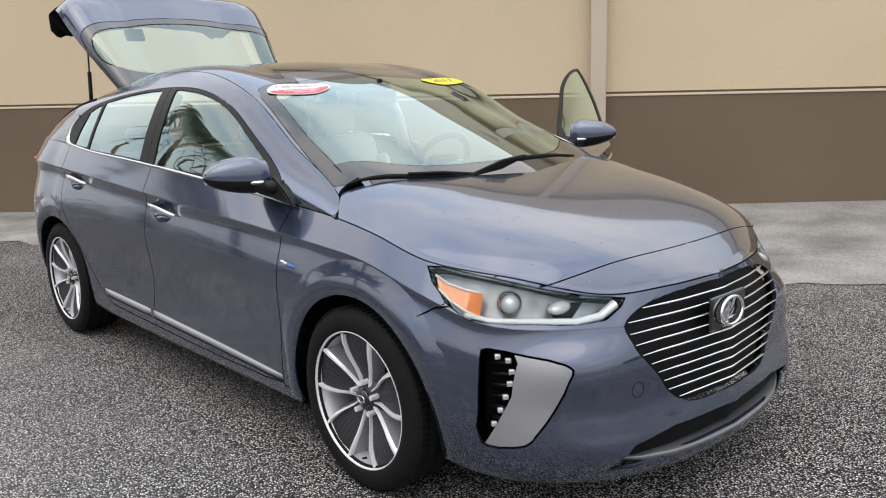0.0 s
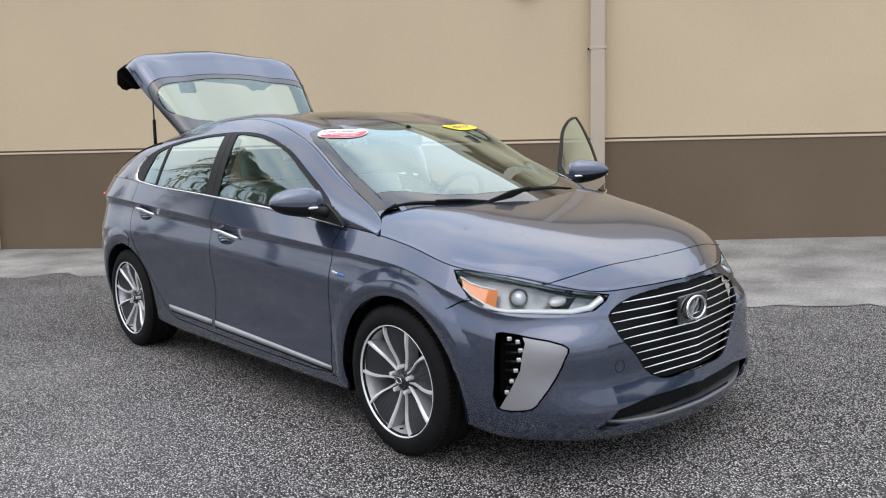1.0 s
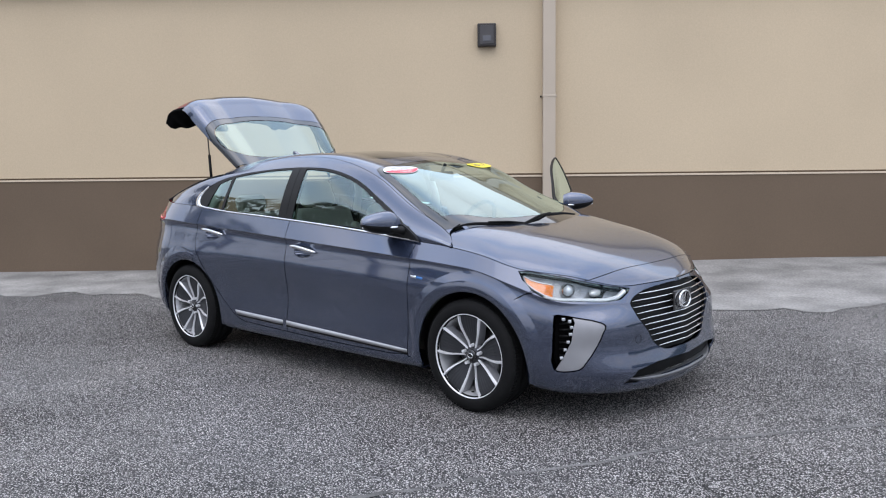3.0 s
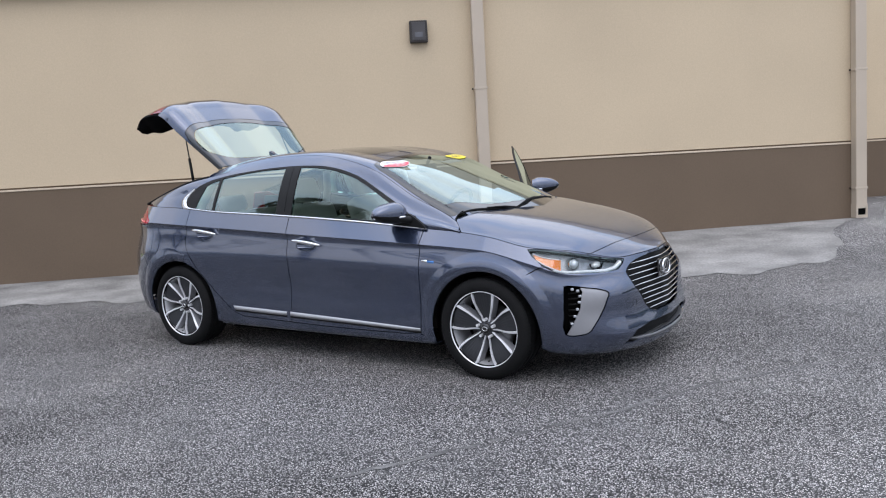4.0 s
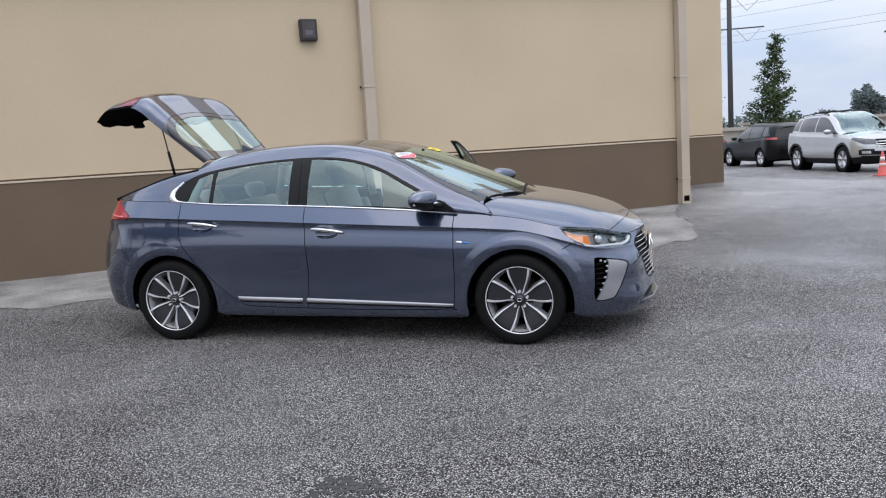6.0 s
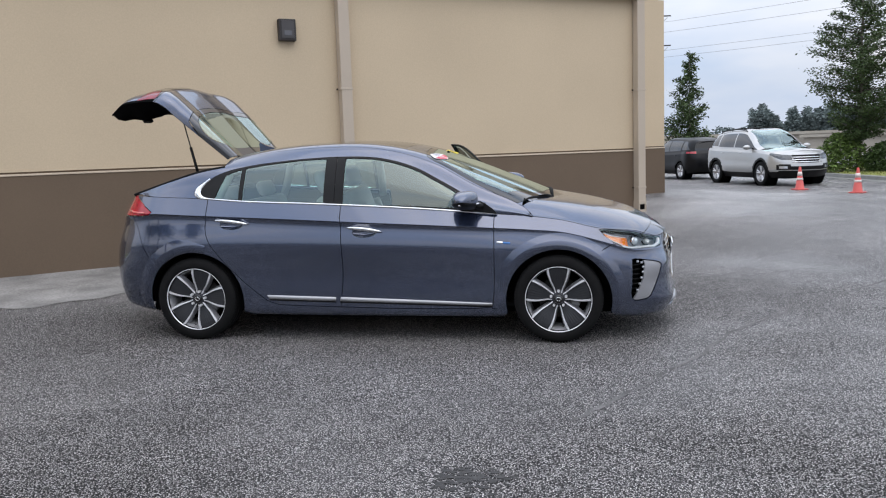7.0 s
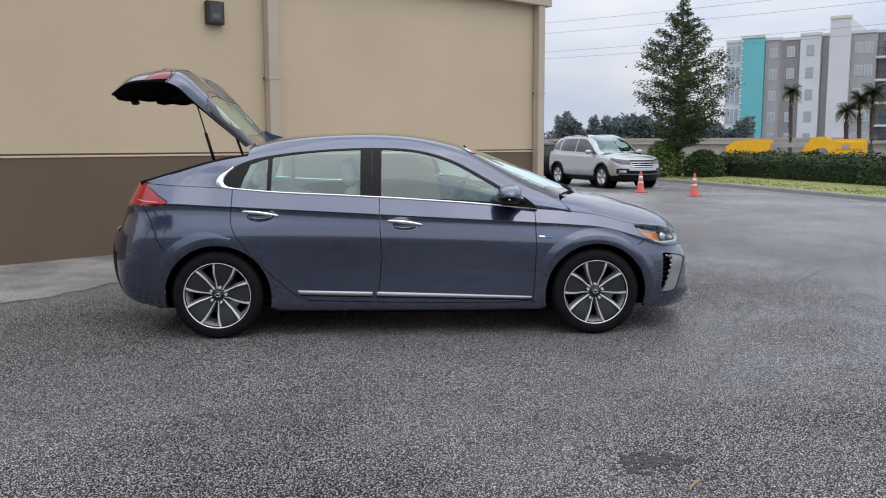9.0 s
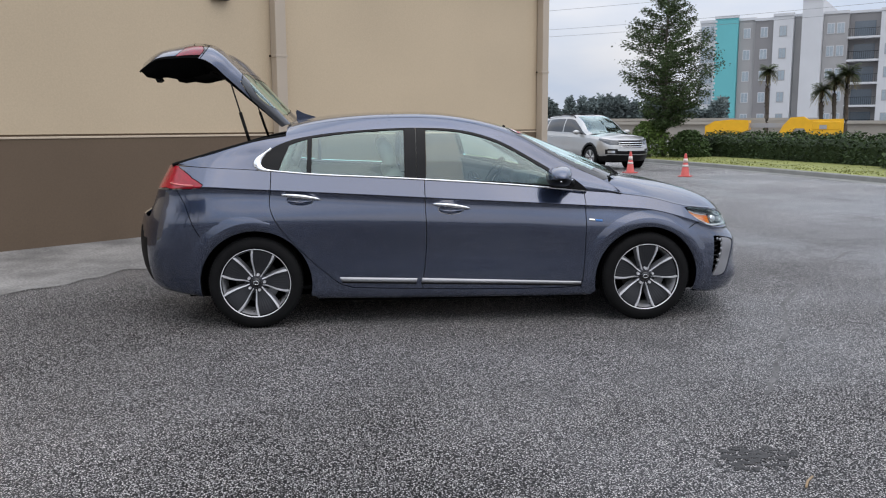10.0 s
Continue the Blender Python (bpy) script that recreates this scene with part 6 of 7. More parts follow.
# --- wipers, stickers and papers on the windscreen
def on_screen(x, y, out=0.003):
    u, v = CAB.uv((x, abs(y), 1.15), (1, 1, 0.02), (4.8, 8))
    return surf(CAB, u, v, out, 1 if y > 0 else -1)


for y0, y1, x0, x1 in ((-0.675, -0.28, 1.105, 1.292), (-0.30, 0.44, 1.308, 1.215)):
    pts = [on_screen(x0 + (x1 - x0) * t, y0 + (y1 - y0) * t, 0.001) for t in [i / 10 for i in range(11)]]
    w = part("wiper", tube(bmesh.new(), pts, lambda t: 0.004 + 0.006 * math.sin(math.pi * t), 6), BLACK, car, "black windscreen wiper", smooth=True)
    mid = pts[5]
    part("wiper_arm", tube(bmesh.new(), [mid + Vector((0.004, 0, 0.008)), pts[2 if y0 < -0.5 else 3] + Vector((0.008, 0, 0.012)) if y0 > -0.5 else pts[8] + Vector((0.008, 0, 0.012)), Vector((1.30, y1 + 0.10 if y0 < -0.5 else y0 + 0.02, 0.985))], 0.007, 6), BLACK, w, smooth=True)
    part("wiper_blade", tube(bmesh.new(), [p - Vector((0.012, 0, 0.008)) for p in pts], 0.004, 5), RUBBER, w)


def decal(name, cx, cy, rx, ry, mat, label, keep=None, lift=0.004):
    """An oval film on the windscreen; rx down the slope, ry across."""
    bm = bmesh.new()
    rows = []
    for k in range(7):
        r = k / 6
        rows.append([bm.verts.new(on_screen(cx + rx * r * math.sin(a), cy + ry * r * math.cos(a), lift)) for a in [math.tau * i / 40 for i in range(40)]])
    for a, b in zip(rows, rows[1:]):
        for i in range(40):
            try:
                bm.faces.new((a[i], a[(i + 1) % 40], b[(i + 1) % 40], b[i]))
            except ValueError:
                pass
    bmesh.ops.remove_doubles(bm, verts=bm.verts[:], dist=1e-6)
    if keep:
        bmesh.ops.delete(bm, geom=[f for f in bm.faces if not keep(f.calc_center_median())], context="FACES")
    return part(name, bm, mat, car, label)


def words(text, cx, cy, size, mat, parent, lift=0.0065):
    """Flat letters laid on the windscreen."""
    cu = bpy.data.curves.new("lettering", "FONT")
    cu.body, cu.size, cu.align_x, cu.align_y = text, size, "CENTER", "CENTER"
    tmp = new("lettering_source", cu)
    me = bpy.data.meshes.new_from_object(tmp.evaluated_get(bpy.context.evaluated_depsgraph_get()))
    bpy.data.objects.remove(tmp)
    bpy.data.curves.remove(cu)
    for v in me.vertices:
        v.co = on_screen(cx - v.co.y * 0.90, cy + v.co.x, lift)
    me.materials.append(mat)
    ob = new("lettering", me)
    ob.parent = parent
    return ob


RED_FILM = material("red_film", (0.62, 0.05, 0.08), 0.4)
YELLOW_FILM = material("yellow_film", (0.85, 0.66, 0.02), 0.4)
NAVY_FILM = material("dark_print", (0.08, 0.08, 0.12), 0.5)
red = decal("oval_sticker", 0.462, -0.425, 0.062, 0.148, WHITE_PAINT, "red and white oval sticker inside the windscreen")
lower = decal("sticker_lower_half", 0.462, -0.425, 0.058, 0.143, RED_FILM, "red half of the oval", keep=lambda c: c.x > 0.468, lift=0.0055)
lower.parent = red
words("CERTIFIED", 0.442, -0.425, 0.044, NAVY_FILM, red)
words("PRE-OWNED", 0.482, -0.425, 0.030, WHITE_PAINT, red)
words("VEHICLES", 0.504, -0.425, 0.024, WHITE_PAINT, red)
yel = decal("yellow_sticker", 0.430, 0.415, 0.048, 0.130, YELLOW_FILM, "yellow oval year sticker inside the windscreen")
words("2017", 0.430, 0.415, 0.070, NAVY_FILM, yel)
bm = bmesh.new()
q = [bm.verts.new(on_screen(x, y, 0.004)) for x, y in ((0.99, 0.56), (1.055, 0.56), (1.055, 0.645), (0.99, 0.645))]
bm.faces.new(q)
part("paper_label", bm, WHITE_PAINT, car, "small white paper label inside the windscreen")

# --- rain drops standing on the paint
drops = bmesh.new()
rng = random.Random(12)
for i in range(420):
    if i < 300:
        x, y = rng.uniform(1.15, 2.05), rng.uniform(-0.70, 0.62)
        if abs(y) > hood_edge(min(x, 2.14))[0] - 0.03:
            continue
        p = Vector((x, y, hood_z(x, abs(y))))
    else:
        u, v = rng.uniform(3.2, 6.4), rng.uniform(2.35, 4.8)
        if u > 5.6 and v > 3:
            v = rng.uniform(2.3, 2.95)
        p = surf(CAB, u, v, 0, -1 if rng.random() < 0.8 else 1)
    r = rng.uniform(0.0012, 0.0032)
    bmesh.ops.create_icosphere(drops, subdivisions=1, radius=r, matrix=Matrix.Translation(p) @ Matrix.Diagonal((1.2, 1.2, 0.55, 1)))
tagged(part("rain_drops", drops, glass("water", (0.85, 0.88, 0.9), 0.0, 1.33, 1.5), car, "small standing rain drops", smooth=True), kind="stuff")
# ---------------------------------------------------------------- beyond the building: parked vehicles, cones, planting, far houses
LEAF_DARK = material("dark_green_leaves", (0.035, 0.055, 0.022), 0.6, vary=0.35, scale=1.3, island=True, spec=0.2)
LEAF_TREE = material("young_oak_leaves", (0.048, 0.076, 0.026), 0.6, vary=0.3, scale=1.5, island=True, spec=0.25)
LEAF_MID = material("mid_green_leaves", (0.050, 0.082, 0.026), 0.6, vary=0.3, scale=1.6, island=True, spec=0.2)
LEAF_LIGHT = material("light_green_leaves", (0.105, 0.16, 0.040), 0.6, vary=0.3, scale=1.6, island=True, spec=0.2)
FROND = material("palm_fronds", (0.085, 0.115, 0.035), 0.5, vary=0.25, scale=2.5, island=True)
DRY_FROND = material("dry_palm_fronds", (0.24, 0.20, 0.08), 0.6, vary=0.3, scale=2.5, island=True)
PALM_BARK = material("dark_palm_bark", (0.07, 0.055, 0.04), 0.9, vary=0.35, scale=6, bump=0.6, bump_scale=20)
BARK = material("grey_bark", (0.13, 0.11, 0.09), 0.85, vary=0.3, scale=7, bump=0.5, bump_scale=25)
# bluish grey-green: the haze of distance is painted into this leaf colour
HAZED_WOODS = material("hazed_woods", (0.105, 0.135, 0.13), 0.8, vary=0.4, scale=0.4, island=True)
GRASS = material("mown_grass", (0.20, 0.215, 0.055), 0.8, vary=0.35, scale=1.2, grain=0.3, grain_scale=40, bump=0.4, bump_scale=60)
KERB = material("grey_kerb", (0.22, 0.22, 0.205), 0.85, vary=0.15, scale=3, grain=0.1)


def leaves(points, size, rng, flat=0.3):
    """Many small leaf-shaped quads as one mesh."""
    verts, faces = [], []
    for p in points:
        a, b = rng.uniform(0, math.tau), rng.uniform(-1, 1)
        d = Vector((math.cos(a), math.sin(a), b * 0.8)).normalized()
        s = d.cross(Vector((rng.uniform(-1, 1), rng.uniform(-1, 1), rng.uniform(-1, 1)))).normalized()
        l = size * rng.uniform(0.6, 1.4)
        w = l * rng.uniform(0.35, 0.6)
        k = len(verts)
        p = Vector(p)
        verts += [p, p + d * l * 0.5 + s * w * 0.5, p + d * l, p + d * l * 0.5 - s * w * 0.5]
        faces.append((k, k + 1, k + 2, k + 3))
    me = bpy.data.meshes.new("leaves")
    me.from_pydata([tuple(v) for v in verts], [], faces)
    return me


def mesh_part(name, me, mat, parent, label="", kind=""):
    me.name = name
    me.materials.append(mat)
    ob = new(name, me)
    ob.parent = parent
    return tagged(ob, label=label, kind=kind)


def tree(name, at, height, radius, seed, mat, count, label, trunk=0.10, clear=0.16, leaf=0.12, upright=1.0, stems=1, outline=None, limbs=110, fluff=(0.10, 0.20)):
    """A tapered trunk with limbs, and a crown of leaf clumps hung along the twigs."""
    rng = random.Random(seed)
    e = thing(name, label, "tree", Matrix.Translation(at))
    bm = bmesh.new()
    tips = []
    for st in range(stems):
        off = Vector((rng.uniform(-0.12, 0.12), rng.uniform(-0.12, 0.12), 0)) * (1 if stems > 1 else 0)
        lean = Vector((rng.uniform(-0.10, 0.10), rng.uniform(-0.10, 0.10), 1)) if stems > 1 else Vector((0, 0, 1))
        pts = [off + Vector((lean.x * height * t * 0.9, lean.y * height * t * 0.9, height * t * 0.96)) + Vector((rng.uniform(-1, 1), rng.uniform(-1, 1), 0)) * 0.03 * (t > 0) for t in [i / 8 for i in range(9)]]
        tube(bm, pts, lambda t: trunk * (1 - 0.92 * t) / (1 if stems == 1 else 1.6) + 0.008, 8)
        n = int(limbs / stems)
        for i in range(n):
            t = clear + (0.97 - clear) * ((i + rng.random()) / n) ** (1.25 if outline else 1.0)
            base = pts[min(7, int(t * 8))].lerp(pts[min(8, int(t * 8) + 1)], t * 8 - int(t * 8))
            span = radius * (1 - 0.94 * ((t - clear) / (1 - clear)) ** 1.05) * min(1, 0.55 + (t - clear) * 3.5) * rng.uniform(0.65, 1.18)
            if outline:
                span = radius * float(np.interp(t, outline[0], outline[1])) * rng.uniform(0.55, 1.12)
            a = rng.uniform(0, math.tau)
            tip = base + Vector((math.cos(a) * span, math.sin(a) * span, upright * span * rng.uniform(0.15, 0.75)))
            mid = base.lerp(tip, 0.5) + Vector((0, 0, -0.06 * span))
            tube(bm, [base, mid, tip], lambda q, t=t: max(0.006, trunk * 0.30 * (1 - t * 0.7) * (1 - 0.85 * q)), 5)
            tips.append((base, mid, tip, span))
    part("trunk", bm, BARK, e, "grey-brown trunk and limbs", smooth=True)
    pts = []
    mean = sum(t[3] for t in tips) / len(tips)
    for base, mid, tip, span in tips:
        for _ in range(max(6, int(count / len(tips) * (min(1.5, span / mean) if outline else 1)))):
            q = rng.random() ** 0.6
            c = (base.lerp(mid, q * 2) if q < 0.5 else mid.lerp(tip, q * 2 - 1)) if rng.random() < 0.9 else tip
            r = fluff[0] + fluff[1] * span * (1 - 0.45 * q)
            pts.append(c + Vector((rng.gauss(0, r), rng.gauss(0, r), rng.gauss(0, r * 0.75))) * 0.62)
    mesh_part("crown", leaves(pts, leaf, rng), mat, e, "uneven leafy crown with gaps", kind="")
    return e


def palm(at, height, span, seed, label, count=26, dry=8, group="palms", broad=1.0, droop=0.55):
    rng = random.Random(seed)
    e = thing("palm_tree", label, "palm", Matrix.Translation(at), group=group)
    bm = bmesh.new()
    pts = [Vector((0.05 * math.sin(i * 0.5), 0, height * i / 12)) for i in range(13)]
    tube(bm, pts, lambda t: 0.17 - 0.05 * t + 0.012 * math.sin(t * 70), 10)
    for i in range(60):
        a, t = rng.uniform(0, math.tau), rng.uniform(0.15, 1)
        p = Vector((0.13 * math.cos(a), 0.13 * math.sin(a), height * t))
        rod(bm, p, p + Vector((0.07 * math.cos(a), 0.07 * math.sin(a), 0.12)), 0.03, 0.012, 5)
    part("trunk", bm, PALM_BARK, e, "ragged palm trunk", smooth=True)
    for kind, n, mat in (("crown", count, FROND), ("dry_fronds", dry, DRY_FROND)):
        verts, faces = [], []
        for i in range(n):
            a = math.tau * i / n + rng.uniform(-0.2, 0.2)
            rise = (rng.uniform(-0.1, 1.1) if droop > 0.5 else rng.uniform(-0.7, 1.5)) if kind == "crown" else rng.uniform(-1.2, -0.5)
            d = Vector((math.cos(a), math.sin(a), 0))
            rib = []
            for k in range(15):
                t = k / 14
                rib.append(Vector((0, 0, height)) + d * span * t * (1 - 0.12 * t) + Vector((0, 0, span * (rise * t - (droop + 0.4 * max(rise, 0)) * t * t))))
            s = d.cross(Vector((0, 0, 1)))
            for k in range(1, 15):
                t = k / 14
                ln = span * 0.34 * math.sin(math.pi * min(1, 0.12 + t * 0.86)) + 0.06
                for sg in (-1, 1):
                    tip = rib[k] + (s * sg * 0.85 + d * 0.55 + Vector((0, 0, -0.30 + 0.2 * rng.random()))).normalized() * ln
                    w = d * 0.020 * broad * span / 1.6
                    q = len(verts)
                    verts += [rib[k] - w, rib[k] + w, tip]
                    faces.append((q, q + 1, q + 2))
                if k < 14:
                    q = len(verts)
                    verts += [rib[k] - s * 0.015, rib[k] + s * 0.015, rib[k + 1] + s * 0.012, rib[k + 1] - s * 0.012]
                    faces.append((q, q + 1, q + 2, q + 3))
        me = bpy.data.meshes.new(kind)
        me.from_pydata([tuple(v) for v in verts], [], faces)
        mesh_part(kind, me, mat, e)
    return e


def bed_line(t):
    """The kerb's plan line, 0 at its near end to 1 beyond the vehicles."""
    return Vector((12.2 - 2.9 * t + 0.4 * math.sin(t * 3.0), 8.0 + 20.0 * t, 0))


def build_bed():
    kerb, grass = bmesh.new(), bmesh.new()
    rk, rg = [], []
    for i in range(41):
        p = bed_line(i / 40)
        z = ground_z(p.x, p.y)
        d = (bed_line(i / 40 + 0.01) - bed_line(i / 40 - 0.01)).normalized()
        n = Vector((d.y, -d.x, 0))
        rk.append([kerb.verts.new(p + n * a + Vector((0, 0, z + b))) for a, b in ((-0.26, 0.006), (-0.08, 0.015), (-0.02, 0.03), (0.0, 0.13), (0.03, 0.15), (0.16, 0.15), (0.16, -0.1))])
        rg.append([grass.verts.new(p + n * a + Vector((0, 0, -0.10 + 0.14 + b))) for a, b in ((0.15, 0.0), (1.0, 0.04), (2.0, 0.06), (3.2, 0.08), (6.0, 0.10), (10.0, 0.10))])
    for rows, bm in ((rk, kerb), (rg, grass)):
        for r, s in zip(rows, rows[1:]):
            for k in range(len(r) - 1):
                bm.faces.new((r[k], r[k + 1], s[k + 1], s[k]))
        bmesh.ops.recalc_face_normals(bm, faces=bm.faces[:])
    tagged(obj("kerb", kerb, KERB), "grey concrete kerb and gutter round the planting", "kerb", kind="structure")
    tagged(obj("lawn", grass, GRASS, smooth=True), "strip of yellowish green mown grass", "lawn", kind="structure")
    rng = random.Random(5)
    pts = []
    for _ in range(5000):
        p = bed_line(rng.random())
        pts.append(p + Vector((rng.uniform(0.18, 3.2), 0, 0.04 + 0.04)))
    me = leaves(pts, 0.06, rng)
    me.materials.append(material("yellowish_grass_blades", (0.19, 0.20, 0.05), 0.7, vary=0.3, scale=2.0, island=True, spec=0.2))
    tagged(new("grass_tufts", me), "short green grass tufts on the lawn", "grass", kind="stuff")


build_bed()


def build_hedge():
    rng = random.Random(9)
    e = thing("hedge", "dense dark green clipped hedge along the lawn", "hedge")
    core = bmesh.new()
    rows = []
    pts, light = [], []
    for i in range(61):
        t = -0.1 + 0.93 * i / 60
        p = bed_line(t) + Vector((2.75, 0.9, 0.0))
        h = 0.90 + 0.05 * math.sin(i * 0.9) + 0.04 * math.sin(i * 2.3)
        rows.append([core.verts.new(p + Vector((a, 0, b))) for a, b in ((0, 0.02), (-0.05, h * 0.7), (0.15, h * 0.93), (0.75, h * 0.93), (0.95, h * 0.7), (0.9, 0.02))])
        for _ in range(170):
            q = rng.random()
            side = rng.random()
            if side < 0.62:
                c = Vector((rng.gauss(-0.05, 0.06), rng.uniform(-0.18, 0.18), h * rng.random()))
            else:
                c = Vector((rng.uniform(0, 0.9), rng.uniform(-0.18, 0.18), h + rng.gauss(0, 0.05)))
            # about half the leaves near the top get the lighter leaf material
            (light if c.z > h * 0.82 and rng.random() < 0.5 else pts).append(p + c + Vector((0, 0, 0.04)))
    for r, s in zip(rows, rows[1:]):
        for k in range(5):
            core.faces.new((r[k], r[k + 1], s[k + 1], s[k]))
    bmesh.ops.recalc_face_normals(core, faces=core.faces[:])
    part("hedge_core", core, LEAF_DARK, e)
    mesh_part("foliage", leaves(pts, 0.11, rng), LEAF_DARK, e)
    mesh_part("top_foliage", leaves(light, 0.10, rng), LEAF_MID, e, "lighter fresh shoots")


build_hedge()


def bush(at, r, h, seed, mat, label):
    rng = random.Random(seed)
    e = thing("shrub", label, "shrub", Matrix.Translation(at))
    bm = bmesh.new()
    for k in range(9):
        a = rng.uniform(0, math.tau)
        tube(bm, [(0, 0, 0), (0.3 * r * math.cos(a), 0.3 * r * math.sin(a), h * 0.4), (0.8 * r * math.cos(a), 0.8 * r * math.sin(a), h * 0.85)], lambda t: 0.014 * (1 - 0.7 * t), 5)
    part("stem", bm, BARK, e)
    pts = []
    for _ in range(3600):
        a, q = rng.uniform(0, math.tau), rng.random() ** 0.5
        z = h * (0.12 + 0.88 * rng.random())
        w = r * q * math.sin(math.pi * min(0.95, 0.25 + 0.7 * z / h)) ** 0.7
        pts.append((w * math.cos(a), w * math.sin(a), z))
    mesh_part("foliage", leaves(pts, 0.13, rng), mat, e)


bush((10.7, 25.6, -0.03), 0.95, 1.45, 31, LEAF_LIGHT, "bright green loose shrub by the parked vehicle")
bush((11.9, 24.6, -0.03), 0.8, 1.1, 32, LEAF_MID, "mid green shrub beside the tree")
bush((14.4, 14.8, -0.0), 0.9, 1.0, 33, LEAF_MID, "spiky green shrub at the hedge")
tree("oak_tree", (11.2, 25.4, -0.02), 7.3, 1.80, 27, LEAF_TREE, 29000, "young green tree with a dense rounded crown and a thin top", 0.11, 0.17, 0.095, 0.5, 1,
     outline=([0.15, 0.22, 0.30, 0.40, 0.52, 0.62, 0.72, 0.82, 0.92, 1.0], [0.25, 0.62, 0.92, 1.03, 1.02, 0.88, 0.66, 0.42, 0.17, 0.04]), limbs=170, fluff=(0.07, 0.10))
tree("slim_tree", (6.4, 34.5, -0.12), 5.9, 1.25, 22, LEAF_TREE, 9000, "slim uneven green tree behind the parked vehicles", 0.06, 0.12, 0.13, 0.9, outline=([0.1, 0.25, 0.4, 0.6, 0.8, 0.92, 1.0], [0.75, 1.0, 0.85, 0.62, 0.36, 0.26, 0.10]), limbs=90, fluff=(0.08, 0.14))
tree("rear_tree", (2.3, 36.0, -0.12), 6.4, 1.9, 23, LEAF_DARK, 8000, "dark green tree beyond the building's corner", 0.09, 0.12, 0.13, 0.9, 2)


# --- traffic cones
def cone():
    e = thing("traffic_cone", "faded orange-red traffic cone with pale bands and a square base", "traffic cone", group="traffic cones")
    orange = material("faded_orange_plastic", (0.56, 0.085, 0.07), 0.5, vary=0.15, scale=6)
    white = material("pale_reflective_band", (0.70, 0.60, 0.56), 0.4, vary=0.12, scale=10)
    part("body", lathe(bmesh.new(), [(0.020, 0.635), (0.025, 0.638), (0.028, 0.63), (0.120, 0.035), (0.128, 0.03)], 28, "Z"), orange, e, smooth=True)
    for z0, z1 in ((0.39, 0.50), (0.27, 0.33)):
        r = lambda z: 0.028 + (0.63 - z) / 0.595 * 0.092 + 0.003
        part("band", lathe(bmesh.new(), [(r(z1) - 0.003, z1), (r(z1), z1), (r(z0), z0), (r(z0) - 0.003, z0)], 28, "Z"), white, e, "pale reflective band", smooth=True)
    base = bmesh.new()
    box(base, (-0.17, -0.17, 0.0), (0.17, 0.17, 0.032), 0.012)
    part("base", base, orange, e, "square orange base")
    return e


c1 = cone()
c1.matrix_basis = pose(7.40, 17.85, ground_z(7.40, 17.85), 0, 0, 20)
copy_thing(c1, pose(8.32, 15.9, ground_z(8.32, 15.9), 0, 0, 55))


# --- parked sport-utility vehicles
SUV_X = [-1.95, -1.36, -0.55, 0.35, 1.0, 1.34, 1.85]
SUV_LOW = Loft(
    [(-2.22, 0, 0.30), (-2.12, 0.62, 0.30)] + line3(SUV_X, [0.80, 0.80, 0.80, 0.80, 0.80, 0.80, 0.80], [0.27, 0.24, 0.23, 0.23, 0.23, 0.24, 0.25]) + [(2.04, 0.66, 0.26), (2.21, 0.34, 0.25), (2.26, 0, 0.25)],
    [(-2.30, 0, 0.52), (-2.20, 0.66, 0.52)] + line3(SUV_X, [0.90, 0.935, 0.915, 0.91, 0.915, 0.93, 0.90], [0.50, 0.46, 0.42, 0.42, 0.42, 0.44, 0.45]) + [(2.12, 0.70, 0.46), (2.31, 0.36, 0.45), (2.37, 0, 0.45)],
    [(-2.30, 0, 0.80), (-2.20, 0.68, 0.80)] + line3(SUV_X, [0.915, 0.935, 0.92, 0.92, 0.925, 0.93, 0.895], [0.80, 0.78, 0.76, 0.74, 0.73, 0.73, 0.70]) + [(2.09, 0.70, 0.69), (2.28, 0.36, 0.68), (2.34, 0, 0.68)],
    [(-2.24, 0, 1.05), (-2.12, 0.68, 1.05)] + line3(SUV_X, [0.885, 0.91, 0.905, 0.905, 0.90, 0.895, 0.85], [1.06, 1.04, 1.01, 0.985, 0.97, 0.955, 0.90]) + [(2.02, 0.68, 0.87), (2.22, 0.36, 0.86), (2.29, 0, 0.86)],
    [(-2.16, 0, 1.16), (-2.05, 0.66, 1.16)] + line3(SUV_X, [0.845, 0.87, 0.87, 0.865, 0.855, 0.84, 0.76], [1.15, 1.13, 1.10, 1.07, 1.055, 1.03, 0.975]) + [(1.95, 0.60, 0.955), (2.13, 0.32, 0.94), (2.19, 0, 0.935)],
    creases={3: 0.8},
)
SUV_TOP_X = [-2.08, -1.80, -1.36, -0.55, 0.10, 0.55, 0.95, 1.15]
